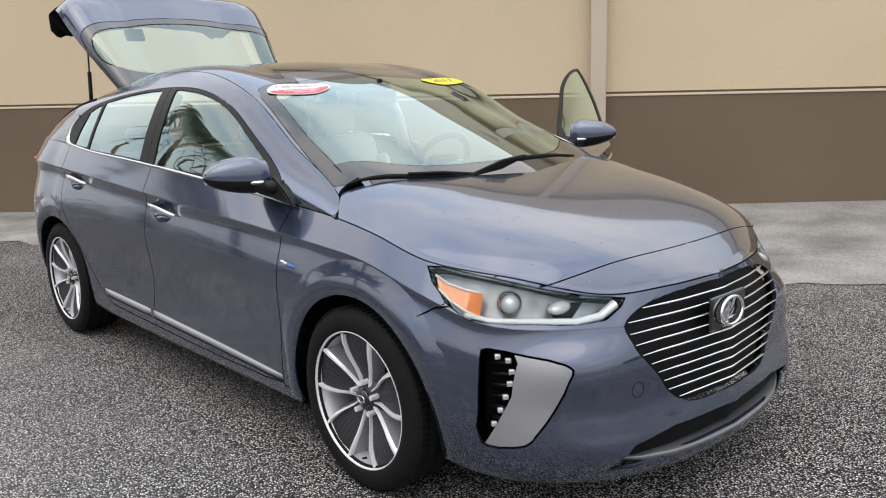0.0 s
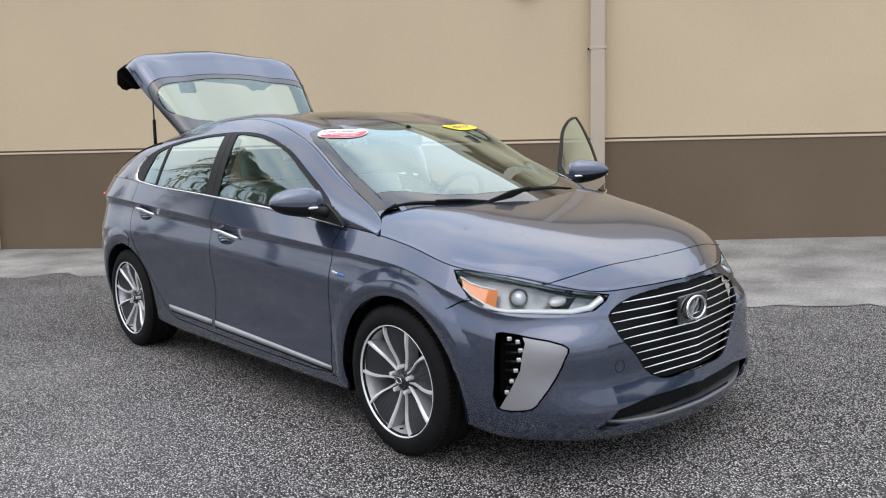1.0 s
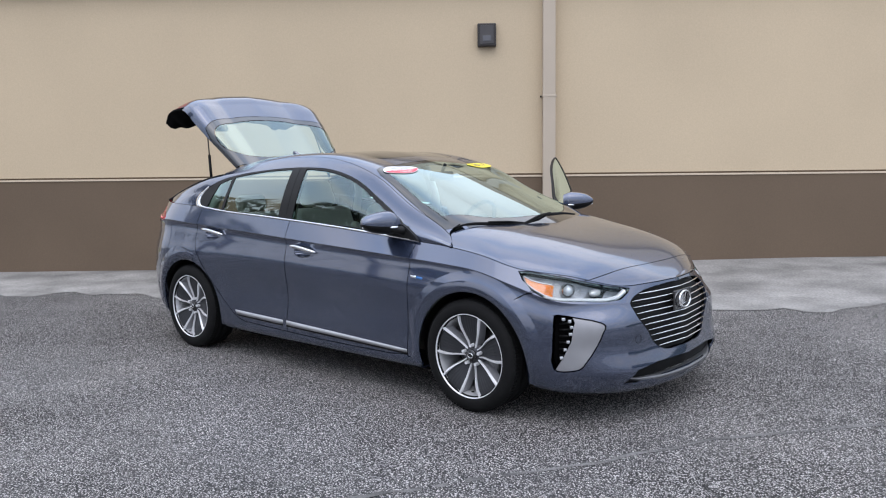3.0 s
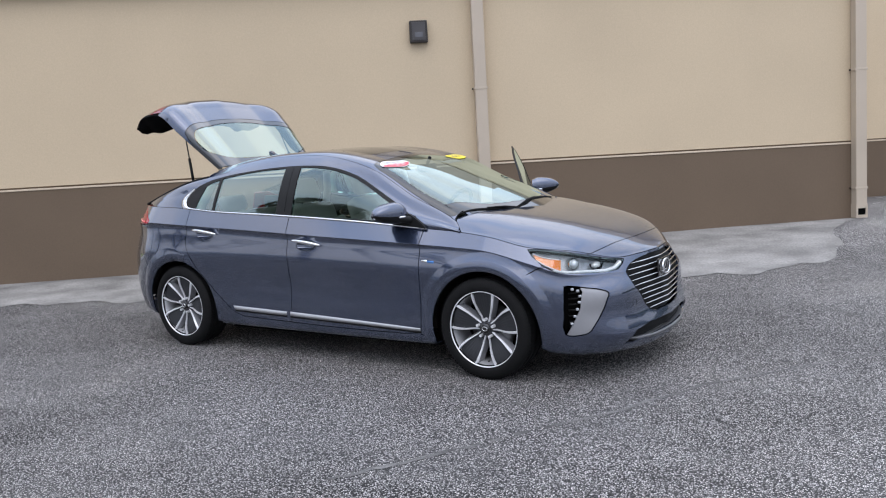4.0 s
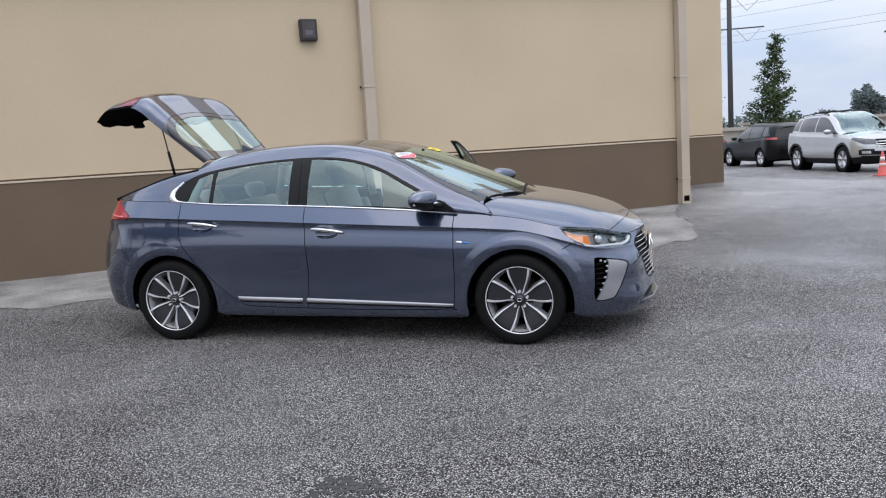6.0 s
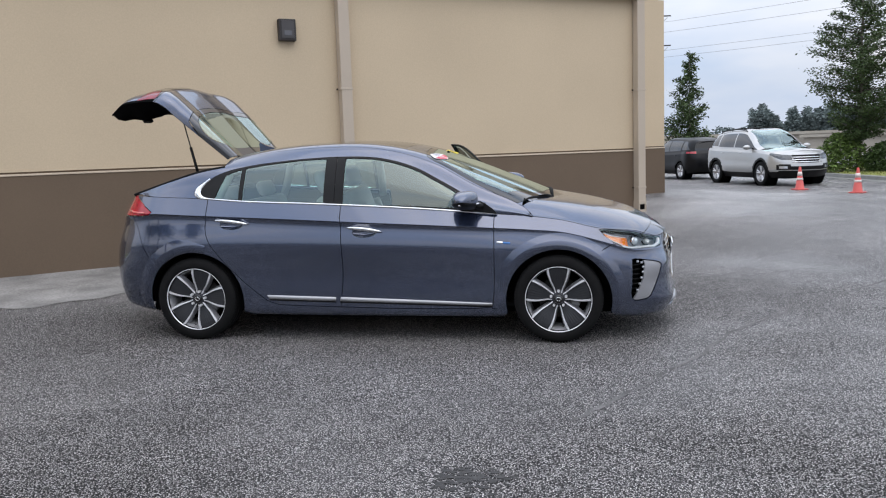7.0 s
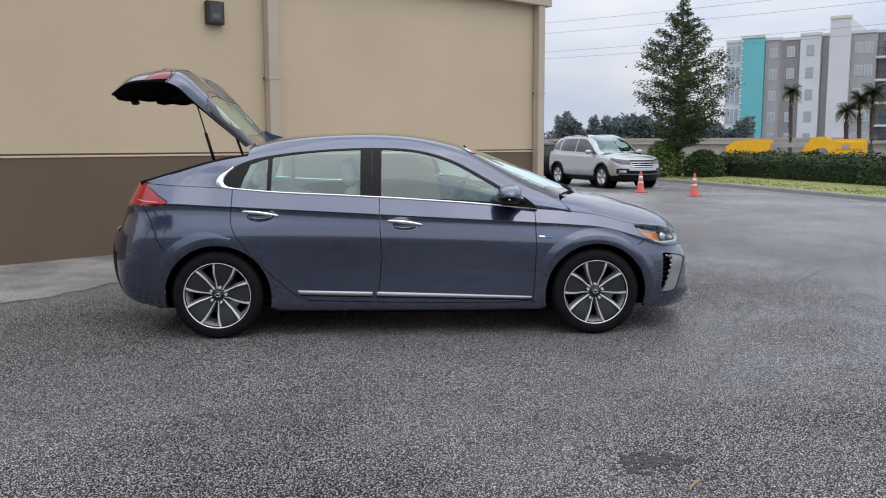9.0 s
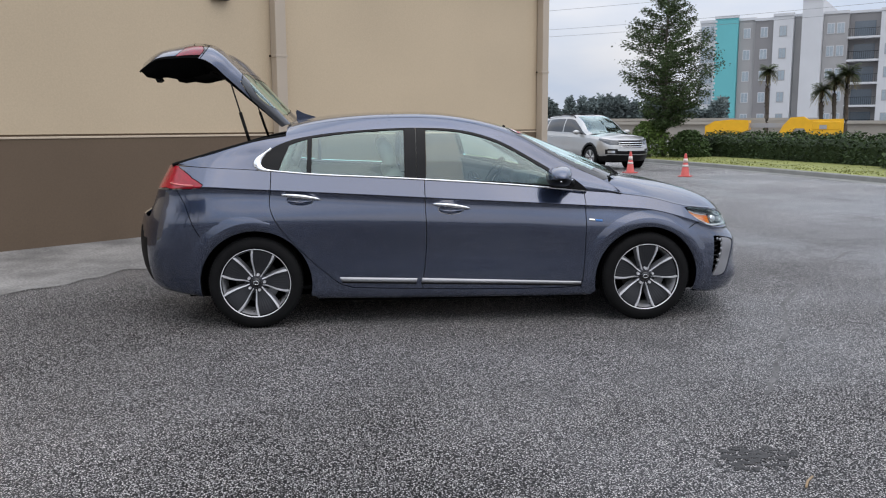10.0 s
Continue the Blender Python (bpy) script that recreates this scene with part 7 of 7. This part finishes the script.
SUV_TOP = Loft(
    line3([-2.05, -1.90, -1.36, -0.55, 0.10, 0.55, 0.95, 1.15], [0.66, 0.80, 0.868, 0.868, 0.866, 0.862, 0.852, 0.842], [1.16, 1.152, 1.13, 1.10, 1.08, 1.065, 1.052, 1.045]),
    line3([-2.02, -1.85, -1.36, -0.55, 0.10, 0.50, 0.93, 1.15], [0.64, 0.72, 0.77, 0.775, 0.77, 0.79, 0.82, 0.83], [1.30, 1.36, 1.40, 1.42, 1.40, 1.30, 1.10, 1.05]),
    line3([-2.00, -1.80, -1.36, -0.55, 0.05, 0.42, 0.92, 1.15], [0.56, 0.60, 0.63, 0.645, 0.64, 0.655, 0.77, 0.80], [1.47, 1.545, 1.60, 1.63, 1.60, 1.47, 1.13, 1.06]),
    line3([-2.03, -1.82, -1.36, -0.55, 0.02, 0.45, 1.00, 1.30], [0, 0, 0, 0, 0, 0, 0, 0], [1.54, 1.62, 1.665, 1.69, 1.665, 1.52, 1.18, 1.06]),
)


def suv_class_low(u, v, p):
    for cx in (-1.36, 1.34):
        r = math.hypot(p[0] - cx, p[2] - 0.36)
        if p[1] > 0.7 and r < 0.405:
            return None
        if p[1] > 0.7 and r < 0.47 and p[2] < 0.95:
            return "arch_trim" if p[0] > 0 else "rear_arch_trim"
    if v < 0.85:
        return "cladding"
    if 7.75 < u < 9.80 and 2.42 + 0.50 * max(0, 8.9 - u) < v < 3.62 - 0.20 * max(0, u - 8.6):
        return "headlamp"
    if u > 9.72 + 0.42 * max(0, 2.9 - v) and 1.95 < v < 3.45:
        return "grille"
    if u > 9.55 and 1.05 < v < 1.55:
        return "air_intake"
    if 8.80 < u < 9.40 and 1.22 < v < 1.55:
        return "fog_lamp"
    if 8.55 < u < 9.58 and 1.10 < v < 1.78 - 0.25 * max(0, 9.0 - u):
        return "fog_surround"
    if u > 8.7 and v < 0.98:
        return "cladding"
    if 0.9 < u < 2.2 and 3.0 < v < 3.8:
        return "tail_lamp"
    return "body"


def suv_class_top(u, v, p):
    if 0.25 < v < 1.72 and 1.02 < u < 2.02 and v < 0.25 + 1.4 * (u - 1.02) / 0.5:
        return "side_glass"
    if 0.16 < v < 1.72 and 2.08 < u < 3.3:
        return "side_glass"
    if 0.16 < v < 1.72 and 3.42 < u < 6.3 and v < 1.72 - max(0, u - 4.2) * 0.45:
        return "side_glass"
    if v > 2.12 and u > 4.15:
        return "windscreen"
    return "roof"


SUV_PARTS = panels(SUV_LOW, steps(11, 13), steps(4, 13), [], suv_class_low, gap=0.0, lip=0.0), panels(SUV_TOP, steps(7, 13), steps(3, 13), [], suv_class_top, gap=0.0, lip=0.0)


def suv(paint, label, m, rails=True):
    e = thing("parked_suv", label, "suv", m, group="parked vehicles")
    mats = {"body": paint, "cladding": TRIM_BLACK, "arch_trim": TRIM_BLACK, "rear_arch_trim": TRIM_BLACK, "headlamp": material("suv_lamp", (0.09, 0.095, 0.10), 0.2, 0.4, vary=0.5, scale=20, coat=0.3), "grille": BLACK, "air_intake": BLACK, "fog_surround": TRIM_BLACK, "fog_lamp": LED,
            "tail_lamp": RED_LENS, "roof": paint, "side_glass": GLOSS_BLACK, "windscreen": SHIELD}
    for src in SUV_PARTS:
        for name, bm in src.items():
            if name in ("headlamp", "fog_lamp", "fog_surround", "tail_lamp", "side_glass", "arch_trim", "rear_arch_trim"):
                part(name, bm.copy(), mats[name], e, smooth=True)
                part(name, mirrored(bm), mats[name], e, smooth=True)
            else:
                part(name, joined(bm.copy(), mirrored(bm)), mats[name], e, smooth=True)
    # bonnet: skin from the windscreen's foot to the nose
    bm = bmesh.new()
    rows = []
    for i in range(21):
        u = 6.02 + 4.98 * i / 20
        p = SUV_LOW.at(u, 4.0)
        row = []
        for j in range(9):
            s = j / 8
            x = p[0] + 0.16 * (s if i < 3 else s * 0.5) * max(0, 1 - i / 12)
            row.append(bm.verts.new((x, -p[1] * (1 - s), p[2] + 0.055 * (1 - (1 - s) ** 2) * (1 - i / 24))))
        rows.append(row)
    for r, s in zip(rows, rows[1:]):
        for j in range(8):
            bm.faces.new((r[j], s[j], s[j + 1], r[j + 1]))
    bmesh.ops.recalc_face_normals(bm, faces=bm.faces[:])
    part("bonnet", joined(bm, mirrored(bm)), paint, e, smooth=True)
    tail = bmesh.new()
    rib = [SUV_TOP.at(0, 3 * i / 12) for i in range(13)]
    ring = [tail.verts.new((p[0] - 0.004, sg * p[1], p[2])) for sg, half in ((-1, rib), (1, rib[:-1][::-1])) for p in half]
    tail.faces.new(ring)
    part("rear_window", tail, GLOSS_BLACK, e, "dark rear window")
    for k in range(3):
        z = 0.70 + 0.068 * k
        bm = bmesh.new()
        tube(bm, [(2.350 - 0.105 * (y / 0.44) ** 2 - 0.018 * k, y, z - 0.01) for y in [-0.46 + 0.115 * i for i in range(9)]], 0.016, 6)
        part("grille_bar", bm, CHROME, e, smooth=True)
    dark = boxes(((-2.0, -0.62, 0.22), (2.1, 0.62, 0.75)), ((-1.0, -0.78, 0.22), (0.95, 0.78, 0.9)), ((-1.9, -0.6, 0.75), (1.0, 0.6, 1.02)))
    part("inner_body", dark, DARK, e)
    for y in (-0.40, 0.40):
        part("seat", rounded((-0.35, y - 0.24, 0.9), (-0.15, y + 0.24, 1.42), 0.06), DASH_GREY, e, smooth=True)
    if rails:
        for y in (-0.62, 0.62):
            bm = bmesh.new()
            tube(bm, [(-1.55, y, 1.60), (-1.48, y, 1.655), (-0.6, y, 1.70), (0.0, y, 1.67), (0.08, y, 1.60)], 0.017, 6)
            part("roof_rail", bm, TRIM_BLACK, e, smooth=True)
        for x in (-1.0, -0.25):
            bm = bmesh.new()
            tube(bm, [(x, -0.62, 1.69), (x, -0.3, 1.735), (x, 0.3, 1.735), (x, 0.62, 1.69)], 0.016, 6)
            part("roof_bar", bm, TRIM_BLACK, e, smooth=True)
    for s in (-1, 1):
        bm = bmesh.new()
        bmesh.ops.create_uvsphere(bm, u_segments=14, v_segments=10, radius=1, matrix=Matrix.Translation((0.68, s * 0.99, 1.14)) @ Matrix.Diagonal((0.08, 0.12, 0.075, 1)))
        part("door_mirror", bm, paint, e, smooth=True)
        for x in (-1.06, 0.02):
            part("door_handle", tube(bmesh.new(), [(x, s * 0.912, 0.985), (x + 0.1, s * 0.93, 0.985), (x + 0.2, s * 0.912, 0.98)], 0.012, 6), paint, e, smooth=True)
        for x in (-1.36, 1.34):
            w = part("wheel", lathe(bmesh.new(), [(0.24, -0.10), (0.30, -0.115), (0.345, -0.10), (0.36, -0.07), (0.36, 0.07), (0.34, 0.10), (0.24, 0.10)], 40), RUBBER, e, smooth=True)
            w.matrix_basis = pose(x, s * 0.815, 0.36, 0, 0, 180 if s > 0 else 0)
            part("rim", lathe(bmesh.new(), [(0.245, -0.10), (0.235, -0.106), (0.225, -0.095), (0.215, 0.0), (0.0, 0.005)], 40), material("suv_rim", (0.30, 0.30, 0.31), 0.35, 0.9) if "suv_rim" not in bpy.data.materials else bpy.data.materials["suv_rim"], w, smooth=True)
            for k in range(5):
                bm = bmesh.new()
                for sg in (-0.16, 0.16):
                    a = math.tau * k / 5 + 0.3
                    rod(bm, (0.05 * math.cos(a), -0.075, 0.05 * math.sin(a)), (0.228 * math.cos(a + sg), -0.09, 0.228 * math.sin(a + sg)), 0.016, 0.020, 6)
                part("spoke", bm, ALLOY, w)
            part("wheel_housing", lathe(bmesh.new(), [(0.40, -0.10), (0.40, 0.25), (0.0, 0.25)], 32), DARK, w)
    return e


SILVER_PAINT = car_paint("silver_paint", (0.42, 0.42, 0.41), 0.6, 0.3)
BLACK_PAINT = material("black_paint", (0.005, 0.005, 0.006), 0.3, vary=0.1, scale=3, spec=0.25)
NAVY_PAINT = car_paint("dark_teal_paint", (0.008, 0.015, 0.018), 0.2, 0.25, 1.3)
suv(SILVER_PAINT, "silver sport-utility vehicle with black roof bars, parked", pose(7.30, 22.0, -0.10, 0, 0, -71)).scale = (1.04, 1.04, 1.04)
near_car = suv(BLACK_PAINT, "black compact sport-utility vehicle parked beside a silver one", pose(5.40, 27.7, -0.10, 0, 0, 113), rails=False)
near_car.scale = (0.92, 0.95, 0.93)
far_car = suv(NAVY_PAINT, "dark parked car beyond the black vehicle", pose(3.1, 33.5, -0.10, 0, 0, 95), rails=False)
far_car.scale = (1.0, 1.0, 0.86)


# --- apartment building, five storeys, grey and white with a teal bay
def apartment():
    e = thing("apartment_building", "five-storey grey and white apartment building with a teal bay", "building", pose(54.08, 102.85, -0.1, 0, 0, -37.5))
    grey = material("grey_render", (0.36, 0.355, 0.35), 0.8, vary=0.06, scale=0.3)
    dgrey = material("dark_grey_render", (0.235, 0.23, 0.23), 0.8, vary=0.06, scale=0.3)
    white = material("white_render", (0.60, 0.61, 0.62), 0.8, vary=0.05, scale=0.3)
    teal = material("teal_render", (0.13, 0.46, 0.48), 0.75, vary=0.05, scale=0.3)
    cream = material("cream_render", (0.66, 0.62, 0.48), 0.8, vary=0.05, scale=0.3)
    pane_m = material("apartment_glass", (0.10, 0.13, 0.16), 0.08, coat=0.5)
    pale_pane = material("pale_apartment_glass", (0.34, 0.40, 0.44), 0.1, coat=0.5)
    # sections along the front: start, end, depth, height, material
    secs = [("glazed_bay", -9.6, -7.4, 0.0, 15.2, white), ("teal_bay", -7.35, -4.2, -0.6, 15.6, teal), ("wall", -4.15, -1.9, 0.0, 15.2, grey), ("dark_wall", -1.85, 0.55, -0.35, 15.0, dgrey),
            ("white_wall", 0.6, 3.2, -0.7, 15.4, white), ("grey_slot", 3.25, 4.3, 0.3, 15.3, grey), ("tower", 4.35, 6.9, -1.2, 17.2, white), ("wall", 6.95, 10.0, -0.2, 15.3, grey),
            ("balcony_wall", 10.05, 13.8, 0.9, 15.3, dgrey), ("white_wall", 13.85, 17.5, -0.4, 15.3, white)]
    for name, a, b, d, h, mt in secs:
        w = part(name, boxes(((a, d, -2), (b, 14, h))), mt, e)
        part("parapet", boxes(((a - 0.05, d - 0.12, h), (b + 0.05, d + 0.5, h + 0.35))), cream if name == "tower" else white, w)
        for fl in range(5):
            z = 1.4 + 2.85 * fl
            if name in ("wall", "dark_wall", "white_wall"):
                for x in ([a + (b - a) * 0.5] if b - a < 3.0 else [a + (b - a) * 0.3, a + (b - a) * 0.7]):
                    win = part("window", boxes(((x - 0.48, d - 0.05, z), (x + 0.48, d + 0.04, z + 1.35))), white if mt != white else grey, w)
                    for sgn in (-1, 1):
                        part("pane", boxes(((x + sgn * 0.22 - 0.19, d - 0.07, z + 0.08), (x + sgn * 0.22 + 0.19, d - 0.052, z + 1.27))), pale_pane, win)
            if name == "glazed_bay":
                win = part("window", boxes(((a + 0.1, d - 0.05, z - 0.2), (b - 0.1, d + 0.04, z + 2.0))), white, w)
                for k in range(3):
                    part("pane", boxes(((a + 0.2 + 0.62 * k, d - 0.08, z - 0.1), (a + 0.72 + 0.62 * k, d - 0.052, z + 1.9))), pale_pane, win)
            if name == "balcony_wall":
                part("balcony", boxes(((a - 0.05, d - 1.6, z - 0.75), (b + 0.05, d - 0.02, z - 0.5))), white, w)
                part("railing", boxes(((a, d - 1.58, z + 0.45), (b, d - 1.53, z + 0.5)), *[((a + 0.25 * k, d - 1.57, z - 0.5), (a + 0.25 * k + 0.03, d - 1.54, z + 0.45)) for k in range(15)]), DARK, w)
                part("window", boxes(((a + 0.6, d - 0.06, z - 0.5), (b - 0.6, d - 0.02, z + 1.5))), pane_m, w)
    for fl in range(36):
        part("quoin", boxes(((-7.42, -0.66, -1.0 + fl * 0.46), (-7.05 if fl % 2 else -7.2, -0.61, -0.72 + fl * 0.46))), white, e)
    return e


apartment().scale = (0.955, 1, 1)


# --- yellow machine parked behind the hedge
def machine():
    e = thing("yellow_crane", "yellow mobile crane partly hidden behind the hedge", "crane", pose(25.0, 42.0, -0.25, 0, 0, -31))
    yel = material("yellow_machine_paint", (0.80, 0.42, 0.01), 0.45, vary=0.08, scale=2)
    bm = bmesh.new()
    prism(bm, [(-4.75, 0.8), (-4.75, 1.45), (-4.2, 1.75), (-3.2, 1.85), (-2.2, 1.8), (-2.2, 1.2), (-3.0, 0.9)], 1.8)
    part("counterweight", bm, yel, e)
    bm = bmesh.new()
    prism(bm, [(-0.6, 0.7), (-0.2, 1.5), (0.2, 1.95), (0.9, 2.0), (1.2, 1.82), (3.1, 1.86), (3.1, 0.8), (1.2, 0.9), (0.95, 1.3), (0.45, 1.3), (0.1, 0.8)], 1.8)
    part("superstructure", bm, yel, e)
    part("chassis", boxes(((-5.3, 0.1, 0.35), (3.4, 1.7, 0.8))), BLACK, e)
    part("engine_cover", boxes(((1.4, -0.03, 1.2), (2.95, 1.83, 1.72)), bevel=0.05), yel, e)
    part("panel", boxes(((1.8, -0.06, 1.25), (2.2, -0.031, 1.5))), SATIN, e)
    for x in (-4.4, -3.0, 1.2, 2.6):
        part("wheel", rod(bmesh.new(), (x, -0.05, 0.45), (x, 0.35, 0.45), 0.45, None, 20), RUBBER, e, smooth=True)
    part("boom", boxes(((-2.6, 0.7, 1.35), (0.6, 1.2, 1.62))), SATIN, e)


machine()

# --- low buildings and wall far off
def low_block(name, at, turn, size, mat, label):
    e = thing(name, label, "building", pose(*at, 0, 0, turn))
    w, d, h = size
    part("wall", boxes(((-w / 2, 0, -1), (w / 2, d, h))), mat, e)
    part("roof", boxes(((-w / 2 - 0.3, -0.3, h), (w / 2 + 0.3, d + 0.3, h + 0.25))), CREAM_WALL, e)
    for k in range(int(w / 4) if d > 1 and h > 2 else 0):
        x = -w / 2 + 2 + 4 * k
        part("window", boxes(((x - 0.6, -0.04, h * 0.35), (x + 0.6, 0.02, h * 0.7))), GLOSS_BLACK, e)


CREAM_WALL = material("cream_wall_paint", (0.36, 0.33, 0.28), 0.8, vary=0.08, scale=0.5)
low_block("low_building", (24.0, 70.0, -0.1), -14, (34, 8, 1.7), CREAM_WALL, "long low cream building beyond the hedge")
low_block("site_wall", (33.0, 62.0, -0.1), -30, (30, 0.4, 1.4), CREAM_WALL, "pale site wall beyond the hedge")
low_block("low_building", (2.0, 60.0, -0.1), 3, (16, 7, 1.3), CREAM_WALL, "low pale building behind the parked vehicles")

palm((30.2, 55.0, -0.1), 5.45, 0.80, 41, "tall slim palm by the apartment building", 72, 26, broad=2.6, droop=0.3)
palm((34.0, 54.0, -0.1), 3.95, 0.92, 42, "short palm by the apartment building", 72, 26, broad=2.6, droop=0.3)
palm((34.83, 53.7, -0.1), 4.75, 0.95, 43, "palm with drying fronds by the apartment building", 72, 26, broad=2.6, droop=0.3)
palm((35.6, 53.4, -0.1), 5.25, 1.0, 44, "palm with drying fronds by the apartment building", 72, 26, broad=2.6, droop=0.3)
# palms behind the camera, which the side windows mirror
palm((-11.2, -8.2, -0.3), 5.6, 2.5, 45, "bushy palm across the car park", 46, 6, broad=2.4)
palm((-8.6, -10.4, -0.3), 6.2, 2.6, 46, "bushy palm across the car park", 46, 6, broad=2.4)
palm((-15.5, -8.0, -0.3), 7.4, 2.6, 47, "tall palm across the car park", 40, 8, broad=2.4)


def woods(name, a0, a1, dist, h, seed, label, count=9000, leaf=0.6):
    """A far belt of trees, seen from the lot; its leaf colour has haze mixed in."""
    rng = random.Random(seed)
    pts = []
    for _ in range(count):
        a = radians(rng.uniform(a0, a1))
        top = h * (0.74 + 0.42 * noise.noise(Vector((a * 14, seed, 0))) + 0.34 * noise.noise(Vector((a * 45, seed, 3))) + 0.2 * noise.noise(Vector((a * 130, seed, 5))))
        z = top * rng.random() ** 0.6
        d = dist + rng.uniform(-4, 4)
        pts.append((math.sin(a) * d, math.cos(a) * d - 6, z - 1))
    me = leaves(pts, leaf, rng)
    me.materials.append(HAZED_WOODS)
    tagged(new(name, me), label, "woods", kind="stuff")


woods("hazed_woods", -8, 60, 150, 5.2, 61, "hazy dark green line of far woods", 22000)
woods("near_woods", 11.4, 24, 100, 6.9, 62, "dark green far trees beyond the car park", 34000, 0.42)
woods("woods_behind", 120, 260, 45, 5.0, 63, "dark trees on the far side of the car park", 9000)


# --- power line
def power_pole():
    e = thing("power_pole", "tall grey power pole with three braced cross-arms", "power pole", pose(6.4, 72.0, -0.1, 0, 0, 8))
    part("pole", rod(bmesh.new(), (0, 0, 0), (0, 0, 19), 0.24, 0.17, 14), material("weathered_pole", (0.07, 0.07, 0.07), 0.8), e, smooth=True)
    for z in (10.0, 12.6, 15.2):
        arm = part("cross_arm", rod(bmesh.new(), (-2.9, 0, z), (2.9, 0, z + 0.05), 0.06), bpy.data.materials["weathered_pole"], e)
        for s in (-1, 1):
            for x0, x1 in ((2.6, 1.5), (0.6, 1.5)):
                part("insulator", rod(bmesh.new(), (s * x0, 0, z - 0.1), (s * x1, 0, z - 1.1), 0.03), SATIN, arm)


power_pole()
CABLE = material("grey_cable", (0.16, 0.17, 0.18), 0.6, vary=0.1, scale=1)
for h0, h1, k in ((12.0, 12.3, 0), (12.8, 13.0, 0), (14.4, 14.6, 1), (15.5, 15.8, 1)):
    a, b = Vector((-15, 118 - 4 * k, h0)), Vector((75, 40 - 4 * k, h1))
    bm = bmesh.new()
    tube(bm, [a.lerp(b, i / 16) - Vector((0, 0, 1.2 * math.sin(math.pi * i / 16))) for i in range(17)], 0.015, 5)
    tagged(obj("power_line", bm, CABLE), "thin dark overhead power line", "power line", group="power lines")


# --- beyond the left downpipe: a pale door, a raised kerb and grass
LAWN_W = bmesh.new()
rows = []
for i in range(13):
    a = -9.5 + 3.15 * i / 12
    rows.append([LAWN_W.verts.new(on_wall(a, n, 0.145 + 0.03 * (n - 5.0))) for n in (5.0, 5.8, 6.6, 7.28)])
for r, s in zip(rows, rows[1:]):
    for k in range(3):
        LAWN_W.faces.new((r[k], r[k + 1], s[k + 1], s[k]))
bmesh.ops.recalc_face_normals(LAWN_W, faces=LAWN_W.faces[:])
tagged(obj("lawn_west", LAWN_W, GRASS, smooth=True), "small patch of green grass behind a white kerb", "lawn", kind="structure")
tagged(obj("kerb_west", boxes(((-9.6, 4.82, -0.3), (-6.34, 5.0, 0.165)), bevel=0.02, m=WALL), material("white_kerb_paint", 0.62, 0.7, vary=0.1), None), "white painted kerb by the grass", "kerb", kind="structure")
door = thing("door_1", "pale painted metal service door standing ajar in the set-back wall", "door", WALL @ pose(-8.86, SET_N, 0.25), kind="structure")
part("frame", boxes(((-0.56, -0.03, 0), (-0.48, -0.004, 2.05)), ((0.68, -0.03, 0), (0.76, -0.004, 2.05)), ((-0.56, -0.03, 2.05), (0.76, -0.004, 2.12)), bevel=0.004), TRIM_TAN, door)
part("leaf", boxes(((-0.475, -0.045, 0.01), (0.485, -0.002, 2.04)), bevel=0.004), material("pale_door_paint", (0.62, 0.60, 0.54), 0.5), door)
part("handle", tube(bmesh.new(), [(0.38, -0.05, 1.0), (0.38, -0.10, 1.0), (0.25, -0.105, 1.0)], 0.011, 8), SATIN, door, smooth=True)

twig = thing("twig", "small pale brown twig lying on the asphalt", "twig", pose(1.13, -3.46, ground_z(1.13, -3.46) + 0.006, 0, 0, 50))
part("stem", tube(bmesh.new(), [(-0.06, 0, 0), (0, 0.006, 0.002), (0.06, 0, 0)], 0.005, 6), material("pale_twig", (0.34, 0.24, 0.14), 0.8), twig, smooth=True)
